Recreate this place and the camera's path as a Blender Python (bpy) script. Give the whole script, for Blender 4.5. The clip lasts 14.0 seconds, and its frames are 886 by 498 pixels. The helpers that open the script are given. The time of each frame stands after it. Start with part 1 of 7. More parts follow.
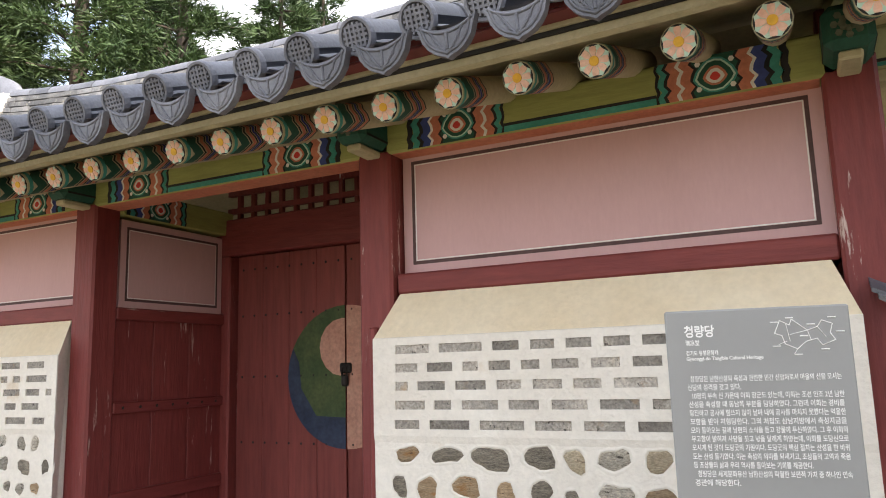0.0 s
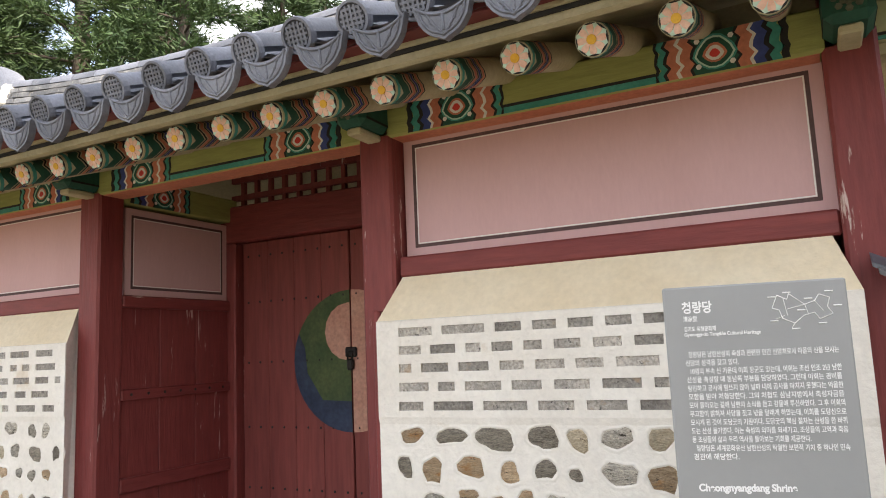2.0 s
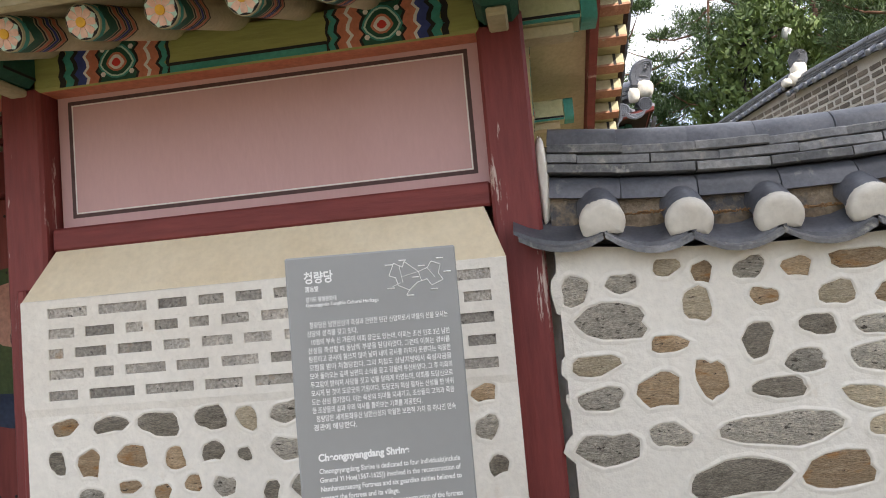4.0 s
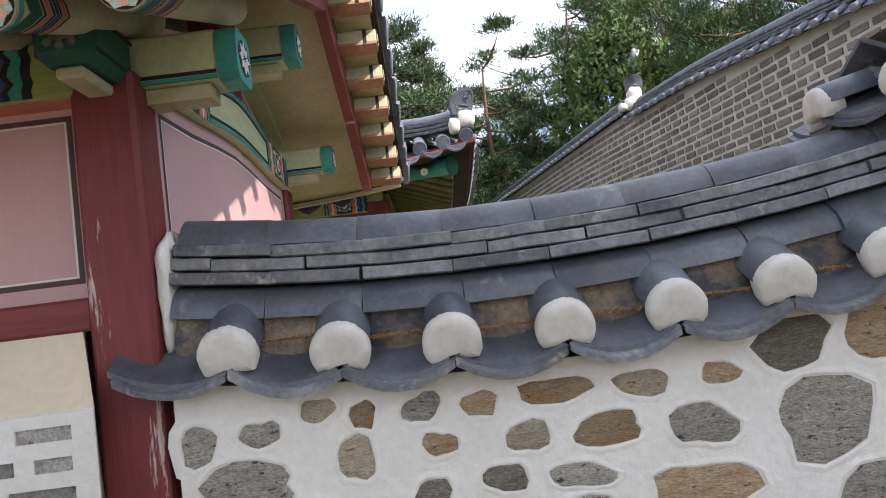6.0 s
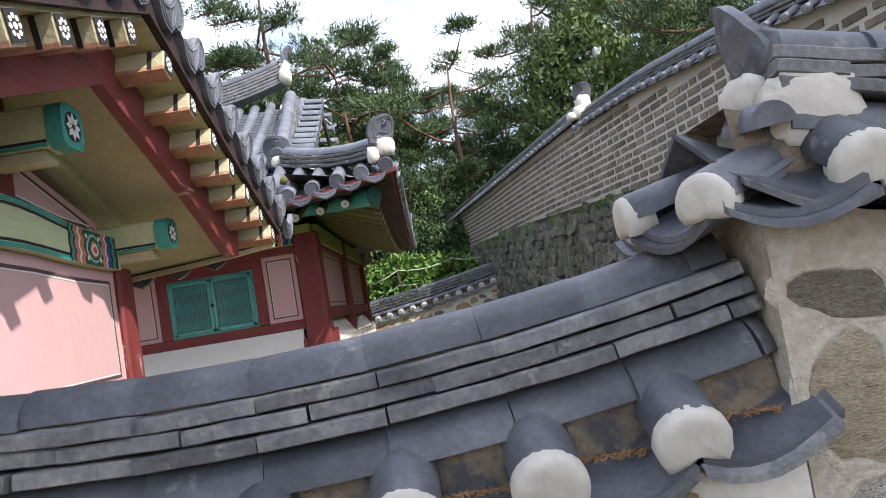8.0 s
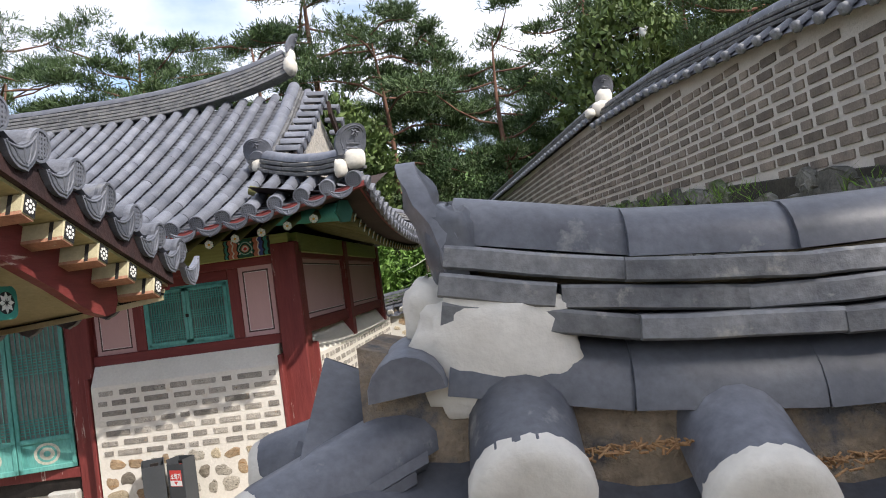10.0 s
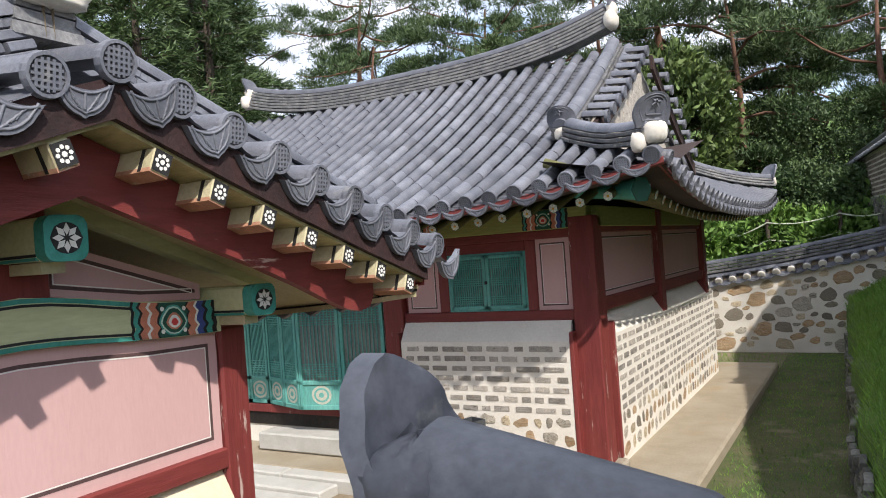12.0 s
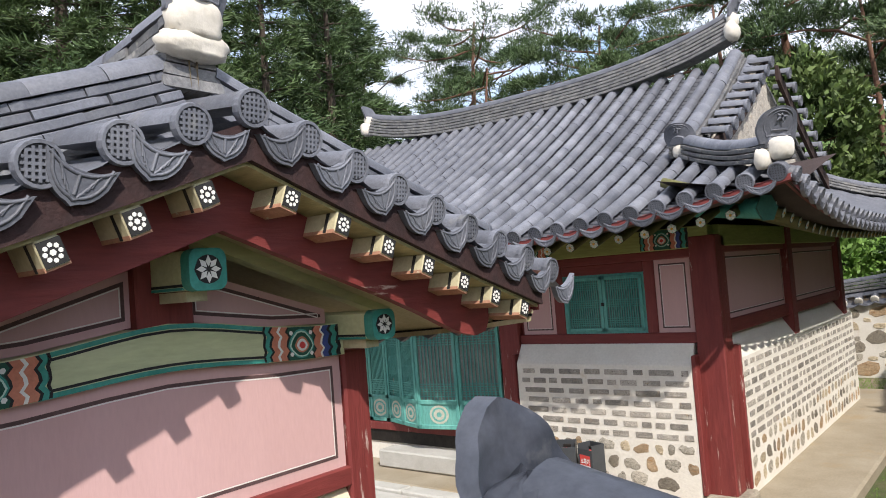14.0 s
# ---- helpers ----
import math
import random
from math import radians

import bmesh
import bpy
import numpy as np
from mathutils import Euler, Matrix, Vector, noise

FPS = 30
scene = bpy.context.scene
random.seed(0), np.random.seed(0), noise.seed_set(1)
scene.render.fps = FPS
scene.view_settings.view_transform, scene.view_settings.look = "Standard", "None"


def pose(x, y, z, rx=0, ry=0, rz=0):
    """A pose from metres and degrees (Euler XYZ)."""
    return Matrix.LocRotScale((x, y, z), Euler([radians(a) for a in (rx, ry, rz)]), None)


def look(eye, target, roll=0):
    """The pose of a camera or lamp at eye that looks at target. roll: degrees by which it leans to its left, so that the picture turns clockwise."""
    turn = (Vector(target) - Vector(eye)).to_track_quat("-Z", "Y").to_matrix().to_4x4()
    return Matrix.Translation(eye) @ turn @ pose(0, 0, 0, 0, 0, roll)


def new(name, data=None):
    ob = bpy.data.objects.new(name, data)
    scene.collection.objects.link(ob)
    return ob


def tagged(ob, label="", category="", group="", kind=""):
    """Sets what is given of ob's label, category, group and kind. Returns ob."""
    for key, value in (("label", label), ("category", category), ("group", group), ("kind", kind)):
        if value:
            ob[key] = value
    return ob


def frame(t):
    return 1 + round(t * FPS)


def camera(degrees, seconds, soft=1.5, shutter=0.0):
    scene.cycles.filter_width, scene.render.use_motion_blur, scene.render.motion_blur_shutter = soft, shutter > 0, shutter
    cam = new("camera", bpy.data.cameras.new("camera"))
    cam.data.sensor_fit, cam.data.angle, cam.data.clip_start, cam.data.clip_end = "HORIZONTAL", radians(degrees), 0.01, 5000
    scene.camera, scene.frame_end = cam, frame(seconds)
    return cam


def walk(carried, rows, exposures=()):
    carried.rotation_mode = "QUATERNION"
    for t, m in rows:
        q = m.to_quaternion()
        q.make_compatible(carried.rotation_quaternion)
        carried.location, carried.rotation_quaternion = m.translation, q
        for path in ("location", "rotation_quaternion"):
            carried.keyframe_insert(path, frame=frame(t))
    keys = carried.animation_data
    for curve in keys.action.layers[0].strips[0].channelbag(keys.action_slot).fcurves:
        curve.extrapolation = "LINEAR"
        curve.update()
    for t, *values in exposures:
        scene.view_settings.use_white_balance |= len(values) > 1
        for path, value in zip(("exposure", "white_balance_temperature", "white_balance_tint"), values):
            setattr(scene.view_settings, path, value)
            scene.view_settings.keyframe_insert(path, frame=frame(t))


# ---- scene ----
cam = camera(62.3, 14.0, 1.0)
PATH = [
    (0, (-0.322, -3.181, 1.488), (-1.199, -1.412, 1.803), -1.7),
    (0.5, (-0.317, -3.186, 1.483), (-1.212, -1.425, 1.802), -1.5),
    (1, (-0.313, -3.197, 1.479), (-1.238, -1.453, 1.8), -1.4),
    (1.5, (-0.309, -3.193, 1.478), (-1.262, -1.462, 1.791), -1.7),
    (2, (-0.299, -3.177, 1.473), (-1.196, -1.411, 1.749), -2.5),
    (2.5, (-0.275, -3.163, 1.46), (-1.019, -1.32, 1.684), -3.1),
    (3, (-0.296, -3.129, 1.477), (-0.823, -1.207, 1.643), -3.4),
    (3.5, (-0.289, -3.085, 1.472), (-0.624, -1.118, 1.616), -4.2),
    (4, (-0.022, -2.996, 1.455), (-0.285, -1.02, 1.611), -5.1),
    (4.2, (0.152, -2.913, 1.489), (-0.115, -0.938, 1.656), -5.2),
    (6.3, (0.924, -2.222, 1.869), (0.979, -0.228, 2.015), -7.3),
    (6.5, (1.015, -2.189, 1.931), (1.048, -0.195, 2.075), -7.9),
    (7, (1.238, -2.017, 2.037), (1.247, -0.023, 2.189), -8.5),
    (7.5, (1.386, -1.877, 2.159), (1.42, 0.118, 2.298), -8.7),
    (8, (1.629, -1.801, 2.172), (1.688, 0.194, 2.301), -9.5),
    (8.2, (1.741, -1.772, 2.228), (1.799, 0.224, 2.346), -9.6),
    (10.3, (2.739, -0.994, 2.712), (2.505, 0.991, 2.754), -6.6),
    (10.5, (2.782, -0.869, 2.789), (2.457, 1.104, 2.808), -5.9),
    (11, (2.853, -0.71, 2.873), (2.293, 1.21, 2.873), -4.6),
    (11.5, (2.991, -0.58, 2.909), (2.178, 1.248, 2.908), -4.0),
    (12, (3.026, -0.588, 2.926), (2.02, 1.14, 2.94), -4.1),
    (12.5, (3.065, -0.691, 2.955), (1.954, 0.973, 2.974), -4.4),
    (13, (3.093, -0.682, 2.967), (1.901, 0.924, 3.003), -4.9),
    (13.5, (3.067, -0.649, 2.968), (1.836, 0.926, 3.03), -5.0),
    (14, (3.078, -0.647, 2.967), (1.818, 0.904, 3.054), -4.4),
]
walk(cam, [(t, look(e, g, r)) for t, e, g, r in PATH],
     [(0.0, 1.50, 6900, 12), (2.0, 1.52, 6900, 12), (3.0, 1.38, 6850, 12), (4.2, 1.22, 6700, 12), (6.3, 1.08, 6250, 14), (8.2, 1.08, 6250, 14), (10.3, 0.72, 6450, 13), (14.0, 0.70, 6450, 13)])

# ---- world and sun ----
SUN_WAY = Vector((-0.77, 0.58, -0.95)).normalized()
world = bpy.data.worlds.new("sky")
scene.world = world
world.use_nodes = True
wn, wl = world.node_tree.nodes, world.node_tree.links
wn.clear()
sky = wn.new("ShaderNodeTexSky")
sky.sky_type, sky.sun_disc = "NISHITA", False
sky.sun_elevation = math.asin(-SUN_WAY.z)
sky.sun_rotation = math.atan2(-SUN_WAY.x, -SUN_WAY.y)
sky.air_density, sky.dust_density = 1.0, 1.2
wtc = wn.new("ShaderNodeTexCoord")
wmap = wn.new("ShaderNodeMapping")
wmap.inputs["Scale"].default_value = (1.6, 1.6, 3.2)
wnoise = wn.new("ShaderNodeTexNoise")
wnoise.inputs["Scale"].default_value, wnoise.inputs["Detail"].default_value = 1.7, 7.0
wramp = wn.new("ShaderNodeValToRGB")
wramp.color_ramp.elements[0].position, wramp.color_ramp.elements[1].position = 0.38, 0.58
wmix = wn.new("ShaderNodeMix")
wmix.data_type = "RGBA"
wmix.inputs[7].default_value = (5.5, 5.75, 6.3, 1)
wbg, wout = wn.new("ShaderNodeBackground"), wn.new("ShaderNodeOutputWorld")
wbg.inputs["Strength"].default_value = 0.15
wl.new(wtc.outputs["Generated"], wmap.inputs["Vector"])
wl.new(wmap.outputs[0], wnoise.inputs["Vector"])
wl.new(wnoise.outputs["Fac"], wramp.inputs[0])
wl.new(wramp.outputs[0], wmix.inputs[0])
wl.new(sky.outputs[0], wmix.inputs[6])
wl.new(wmix.outputs[2], wbg.inputs["Color"])
wl.new(wbg.outputs[0], wout.inputs[0])

sun = new("sun", bpy.data.lights.new("sun", "SUN"))
sun.data.energy, sun.data.angle, sun.data.color = 3.2, radians(0.7), (1.0, 0.95, 0.87)
sun.rotation_euler = SUN_WAY.to_track_quat("-Z", "Y").to_euler()

# ---- materials ----
def mat(name, c1, c2, scale=3.0, rough=0.75, bump=0.25, bscale=40.0, fine=0.25, stretch=(1, 1, 1), chip=None, chip_at=0.66,
        chip_scale=14.0, vary=0.0, island=False, spec=0.4, metal=0.0, coat=0.0, stain=None, stain_at=0.6, stain_scale=1.3):
    """A painted, fired or mineral surface: broad patches, fine grain, optional worn chips and stains, real-world sized."""
    m = bpy.data.materials.new(name)
    m.use_nodes = True
    n, l = m.node_tree.nodes, m.node_tree.links
    b = n["Principled BSDF"]
    geo = n.new("ShaderNodeNewGeometry")
    mp = n.new("ShaderNodeMapping")
    mp.inputs["Scale"].default_value = stretch
    l.new(geo.outputs["Position"], mp.inputs["Vector"])

    def noise_at(s, detail=5.0, r=0.6):
        t = n.new("ShaderNodeTexNoise")
        t.inputs["Scale"].default_value, t.inputs["Detail"].default_value, t.inputs["Roughness"].default_value = s, detail, r
        l.new(mp.outputs[0], t.inputs["Vector"])
        return t.outputs["Fac"]

    def ramp(src, a, z):
        t = n.new("ShaderNodeMapRange")
        t.inputs["From Min"].default_value, t.inputs["From Max"].default_value = a, z
        l.new(src, t.inputs["Value"])
        return t.outputs[0]

    def mix(fac, a, z, how="MIX"):
        t = n.new("ShaderNodeMix")
        t.data_type, t.blend_type = "RGBA", how
        for sock, v in ((t.inputs[0], fac), (t.inputs[6], a), (t.inputs[7], z)):
            if isinstance(v, (tuple, list)):
                sock.default_value = (*v, 1) if len(v) == 3 else v
            elif isinstance(v, (int, float)):
                sock.default_value = v
            else:
                l.new(v, sock)
        return t.outputs[2]

    col = mix(ramp(noise_at(scale), 0.3, 0.7), c1, c2)
    g = ramp(noise_at(bscale, 4.0), 0.2, 0.8)
    hsv = n.new("ShaderNodeHueSaturation")
    mul = n.new("ShaderNodeMath")
    mul.operation, mul.inputs[1].default_value, mul.inputs[2].default_value = "MULTIPLY_ADD", fine * 2, 1 - fine
    l.new(g, mul.inputs[0])
    val = mul.outputs[0]
    if vary:
        if island:
            rnd = geo.outputs["Random Per Island"]
        else:
            oi = n.new("ShaderNodeObjectInfo")
            rnd = oi.outputs["Random"]
        m2 = n.new("ShaderNodeMath")
        m2.operation, m2.inputs[1].default_value, m2.inputs[2].default_value = "MULTIPLY_ADD", vary * 2, 1 - vary
        l.new(rnd, m2.inputs[0])
        m3 = n.new("ShaderNodeMath")
        m3.operation = "MULTIPLY"
        l.new(val, m3.inputs[0]), l.new(m2.outputs[0], m3.inputs[1])
        val = m3.outputs[0]
    l.new(col, hsv.inputs["Color"]), l.new(val, hsv.inputs["Value"])
    col = hsv.outputs[0]
    if stain:
        col = mix(ramp(noise_at(stain_scale, 7.0, 0.65), stain_at, stain_at + 0.12), col, stain)
    if chip:
        col = mix(ramp(noise_at(chip_scale, 8.0, 0.7), chip_at, chip_at + 0.03), col, chip)
    l.new(col, b.inputs["Base Color"])
    b.inputs["Roughness"].default_value, b.inputs["Metallic"].default_value = rough, metal
    b.inputs["Specular IOR Level"].default_value, b.inputs["Coat Weight"].default_value = spec, coat
    if bump:
        bp = n.new("ShaderNodeBump")
        bp.inputs["Strength"].default_value, bp.inputs["Distance"].default_value = bump, 0.01
        l.new(g, bp.inputs["Height"]), l.new(bp.outputs[0], b.inputs["Normal"])
    return m


TILE = mat("fired_grey_roof_tile", (0.095, 0.102, 0.124), (0.170, 0.177, 0.200), 4, 0.52, 0.15, 70, 0.25, vary=0.26, spec=0.5, stain=(0.22, 0.22, 0.215), stain_at=0.63, stain_scale=6)
TILE_D = mat("dark_grey_wall_tile", (0.058, 0.062, 0.075), (0.135, 0.140, 0.155), 5, 0.44, 0.05, 60, 0.28, vary=0.3, spec=0.55, stain=(0.26, 0.255, 0.24), stain_at=0.62, stain_scale=9, chip=(0.42, 0.41, 0.38), chip_at=0.715, chip_scale=18)
TILE_O = mat("weathered_flat_ridge_tile", (0.085, 0.088, 0.096), (0.215, 0.213, 0.207), 7, 0.6, 0.2, 50, 0.4, vary=0.4, stain=(0.32, 0.305, 0.265), stain_at=0.58, stain_scale=16, chip=(0.38, 0.27, 0.17), chip_at=0.72, chip_scale=12)
TILE_G = mat("old_pale_tile_relief", (0.18, 0.185, 0.20), (0.27, 0.275, 0.285), 9, 0.75, 0.4, 55, 0.3, vary=0.15)
# darker copy of TILE: shade painted into carved recesses and below the tiles
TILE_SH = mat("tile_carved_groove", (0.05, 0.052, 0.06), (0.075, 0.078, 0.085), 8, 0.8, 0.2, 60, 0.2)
PLASTER = mat("white_lime_plaster", (0.70, 0.655, 0.57), (0.78, 0.745, 0.665), 2.0, 0.95, 0.35, 35, 0.08, stain=(0.60, 0.50, 0.36), stain_at=0.63, stain_scale=2.6)
PLUG = mat("rough_white_plaster_plug", (0.57, 0.53, 0.455), (0.68, 0.645, 0.57), 9, 0.95, 0.22, 30, 0.1, stain=(0.70, 0.58, 0.40), stain_at=0.68, stain_scale=5)
ROUGHP = mat("rough_tan_mortar", (0.42, 0.36, 0.27), (0.58, 0.52, 0.42), 5, 0.95, 0.9, 40, 0.2, stain=(0.68, 0.65, 0.58), stain_at=0.55, stain_scale=4)
CREAM = mat("cream_plaster_slope", (0.66, 0.55, 0.37), (0.72, 0.63, 0.46), 2.5, 0.85, 0.25, 30, 0.08, stain=(0.80, 0.78, 0.72), stain_at=0.68, stain_scale=2.6)
PINK = mat("dusty_pink_wall_paint", (0.56, 0.35, 0.33), (0.61, 0.39, 0.375), 1.4, 0.85, 0.1, 60, 0.04, stretch=(1, 1, 0.25))
RED = mat("oxide_red_painted_wood", (0.155, 0.026, 0.024), (0.21, 0.043, 0.037), 3.5, 0.6, 0.35, 42, 0.22, stretch=(1, 1, 0.12), chip=(0.50, 0.38, 0.33), chip_at=0.615, chip_scale=11)
REDH = mat("oxide_red_painted_beam", (0.155, 0.026, 0.024), (0.21, 0.043, 0.037), 3.5, 0.6, 0.35, 42, 0.22, stretch=(0.12, 0.12, 1), chip=(0.45, 0.33, 0.28), chip_at=0.655, chip_scale=9)
DOORRED = mat("faded_red_door_planks", (0.15, 0.030, 0.026), (0.23, 0.056, 0.044), 2.5, 0.7, 0.4, 34, 0.28, stretch=(1, 1, 0.08), chip=(0.30, 0.13, 0.10), chip_at=0.66, chip_scale=12, vary=0.08)
GREEN = mat("yellow_green_painted_beam", (0.27, 0.29, 0.085), (0.36, 0.375, 0.13), 3, 0.7, 0.35, 38, 0.2, stretch=(0.15, 0.15, 1), stain=(0.13, 0.13, 0.06), stain_at=0.68, stain_scale=5)
PALEG = mat("pale_green_painted_beam", (0.46, 0.49, 0.27), (0.56, 0.58, 0.36), 3, 0.7, 0.35, 38, 0.14, stretch=(1, 0.2, 1), stain=(0.30, 0.29, 0.18), stain_at=0.70, stain_scale=6)
WOODC = mat("cream_painted_eave_wood", (0.42, 0.38, 0.23), (0.54, 0.49, 0.32), 3, 0.75, 0.3, 38, 0.15, chip=(0.30, 0.24, 0.16), chip_at=0.70, chip_scale=10)
TEAL = mat("teal_green_paint", (0.035, 0.235, 0.185), (0.07, 0.33, 0.27), 4, 0.65, 0.25, 45, 0.2, chip=(0.30, 0.36, 0.30), chip_at=0.70, chip_scale=14)
TEALD = mat("weathered_teal_door_paint", (0.075, 0.30, 0.265), (0.16, 0.42, 0.365), 3, 0.7, 0.3, 40, 0.25, stretch=(1, 1, 0.3), chip=(0.34, 0.37, 0.31), chip_at=0.67, chip_scale=11)
DGREEN = mat("dark_green_paint", (0.012, 0.07, 0.045), (0.02, 0.10, 0.065), 5, 0.65, 0.2, 50, 0.2)
PLINE = mat("brown_black_panel_line", (0.075, 0.042, 0.040), (0.12, 0.07, 0.066), 9, 0.75, 0.1, 50, 0.25)
BLACK = mat("black_line_paint", (0.012, 0.012, 0.012), (0.028, 0.026, 0.024), 6, 0.7, 0.1, 50, 0.2)
WHITE = mat("white_line_paint", (0.74, 0.72, 0.66), (0.80, 0.78, 0.73), 6, 0.8, 0.1, 50, 0.1)
ORANGE = mat("salmon_orange_paint", (0.52, 0.17, 0.10), (0.60, 0.24, 0.15), 5, 0.7, 0.2, 45, 0.2)
YELLOW = mat("yellow_ochre_paint", (0.68, 0.36, 0.03), (0.75, 0.45, 0.06), 6, 0.7, 0.15, 50, 0.15)
PETAL = mat("pale_pink_petal_paint", (0.70, 0.40, 0.29), (0.78, 0.56, 0.44), 22, 0.75, 0.15, 60, 0.15)
MINT = mat("pale_mint_paint", (0.42, 0.62, 0.52), (0.55, 0.70, 0.60), 8, 0.7, 0.15, 50, 0.15)
BLUE = mat("ultramarine_band_paint", (0.035, 0.055, 0.20), (0.06, 0.085, 0.28), 5, 0.7, 0.2, 45, 0.2)
BRICK = mat("grey_fired_brick", (0.27, 0.25, 0.22), (0.46, 0.42, 0.36), 12, 0.9, 0.9, 75, 0.5, vary=0.35, stain=(0.42, 0.30, 0.19), stain_at=0.60, stain_scale=9, chip=(0.11, 0.10, 0.09), chip_at=0.60, chip_scale=28)
BRICKW = mat("grey_wall_brick", (0.135, 0.115, 0.095), (0.245, 0.205, 0.165), 4, 0.9, 0.5, 60, 0.3, vary=0.3)
BRICKI = mat("grey_wall_brick_far", (0.135, 0.115, 0.095), (0.245, 0.205, 0.165), 4, 0.9, 0.5, 60, 0.3, vary=0.3, island=True)
MORTAR = mat("grey_lime_mortar", (0.48, 0.45, 0.40), (0.58, 0.545, 0.49), 2, 0.95, 0.5, 50, 0.12, stain=(0.24, 0.22, 0.19), stain_at=0.62, stain_scale=1.5)
STONE = mat("rusty_brown_field_stone", (0.36, 0.24, 0.135), (0.58, 0.44, 0.285), 16, 0.9, 1.0, 70, 0.5, stretch=(1, 1, 3.5), vary=0.25, stain=(0.42, 0.22, 0.085), stain_at=0.54, stain_scale=8, chip=(0.09, 0.065, 0.045), chip_at=0.605, chip_scale=22)
STONEG = mat("grey_speckled_stone", (0.33, 0.30, 0.245), (0.56, 0.51, 0.42), 26, 0.9, 1.0, 90, 0.6, stretch=(1, 1, 2.6), vary=0.25, chip=(0.10, 0.088, 0.068), chip_at=0.58, chip_scale=24)
STONET = mat("pale_tan_stone", (0.46, 0.37, 0.24), (0.64, 0.55, 0.40), 14, 0.9, 1.0, 70, 0.5, stretch=(1, 1, 3.0), vary=0.2, chip=(0.13, 0.095, 0.06), chip_at=0.61, chip_scale=24)
STONED = mat("dark_slaty_stone", (0.19, 0.165, 0.13), (0.36, 0.315, 0.245), 20, 0.85, 1.0, 80, 0.6, stretch=(1, 1, 4.0), vary=0.25, chip=(0.38, 0.33, 0.25), chip_at=0.62, chip_scale=26)
RUBBLE = mat("dark_lichened_rubble", (0.066, 0.066, 0.056), (0.225, 0.218, 0.19), 5, 0.95, 1.0, 35, 0.4, vary=0.35, stain=(0.075, 0.10, 0.035), stain_at=0.545, stain_scale=2.4)
RUBBLEI = mat("dark_lichened_rubble_far", (0.066, 0.066, 0.056), (0.225, 0.218, 0.19), 5, 0.95, 1.0, 35, 0.4, vary=0.35, island=True, stain=(0.075, 0.10, 0.035), stain_at=0.545, stain_scale=2.4)
GAP = mat("dark_joint_earth", (0.03, 0.028, 0.023), (0.06, 0.055, 0.042), 5, 1.0, 0.5, 30, 0.3)
CONC = mat("worn_concrete_terrace", (0.27, 0.225, 0.155), (0.36, 0.31, 0.23), 1.5, 0.9, 0.4, 40, 0.15, stain=(0.33, 0.25, 0.15), stain_at=0.55, stain_scale=1.1)
GRANITE = mat("pale_granite_step", (0.42, 0.41, 0.37), (0.52, 0.51, 0.47), 4, 0.9, 0.4, 90, 0.2)
EARTH = mat("bare_sandy_earth", (0.17, 0.135, 0.09), (0.26, 0.21, 0.14), 1.2, 1.0, 0.6, 30, 0.25, stain=(0.075, 0.10, 0.03), stain_at=0.55, stain_scale=0.9)
YARD = mat("mossy_earth_and_turf", (0.05, 0.085, 0.02), (0.13, 0.115, 0.06), 2.4, 1.0, 0.8, 60, 0.4, stain=(0.22, 0.18, 0.12), stain_at=0.58, stain_scale=1.4)
TURF = mat("short_turf", (0.060, 0.115, 0.020), (0.105, 0.175, 0.035), 2.0, 1.0, 0.8, 60, 0.4)
GRASS = mat("grass_blades", (0.11, 0.23, 0.028), (0.20, 0.34, 0.055), 3, 0.7, 0.0, 20, 0.2, vary=0.3, island=True)
BARK = mat("grey_brown_bark", (0.055, 0.042, 0.032), (0.11, 0.085, 0.065), 6, 0.95, 0.9, 30, 0.4, stretch=(1, 1, 0.25))
BARKR = mat("red_pine_bark", (0.12, 0.062, 0.040), (0.20, 0.11, 0.075), 5, 0.95, 0.9, 26, 0.4, stretch=(1, 1, 0.4))
NEEDLE = mat("pine_needles", (0.036, 0.072, 0.024), (0.082, 0.125, 0.042), 0.8, 0.6, 0.0, 10, 0.2, vary=0.35, island=True)
NEEDLEY = mat("yellow_green_fir_leaves", (0.065, 0.110, 0.028), (0.12, 0.165, 0.045), 0.8, 0.6, 0.0, 10, 0.2, vary=0.35, island=True)
SHRUB = mat("bright_shrub_leaves", (0.075, 0.155, 0.025), (0.14, 0.24, 0.045), 1.5, 0.6, 0.0, 12, 0.2, vary=0.35, island=True)
for leafy in (NEEDLE, NEEDLEY, SHRUB, GRASS):
    leafy.node_tree.nodes["Principled BSDF"].inputs["Subsurface Weight"].default_value = 0.0
SIGN = mat("grey_sign_panel", (0.275, 0.28, 0.272), (0.295, 0.30, 0.29), 2, 0.45, 0.0, 40, 0.02)
INK = mat("white_sign_print", (0.80, 0.80, 0.78), (0.84, 0.84, 0.82), 2, 0.5, 0.0, 40, 0.02)
IRON = mat("dark_iron", (0.02, 0.018, 0.017), (0.045, 0.038, 0.033), 9, 0.6, 0.3, 50, 0.3, metal=0.6)
BOXGREY = mat("dark_grey_metal_box", (0.045, 0.05, 0.055), (0.06, 0.065, 0.07), 3, 0.5, 0.05, 50, 0.1)
LABELRED = mat("red_label", (0.62, 0.05, 0.04), (0.68, 0.07, 0.06), 5, 0.5, 0.0, 40, 0.05)
ROPE = mat("pale_rope", (0.45, 0.48, 0.36), (0.55, 0.57, 0.45), 9, 0.9, 0.2, 60, 0.2)
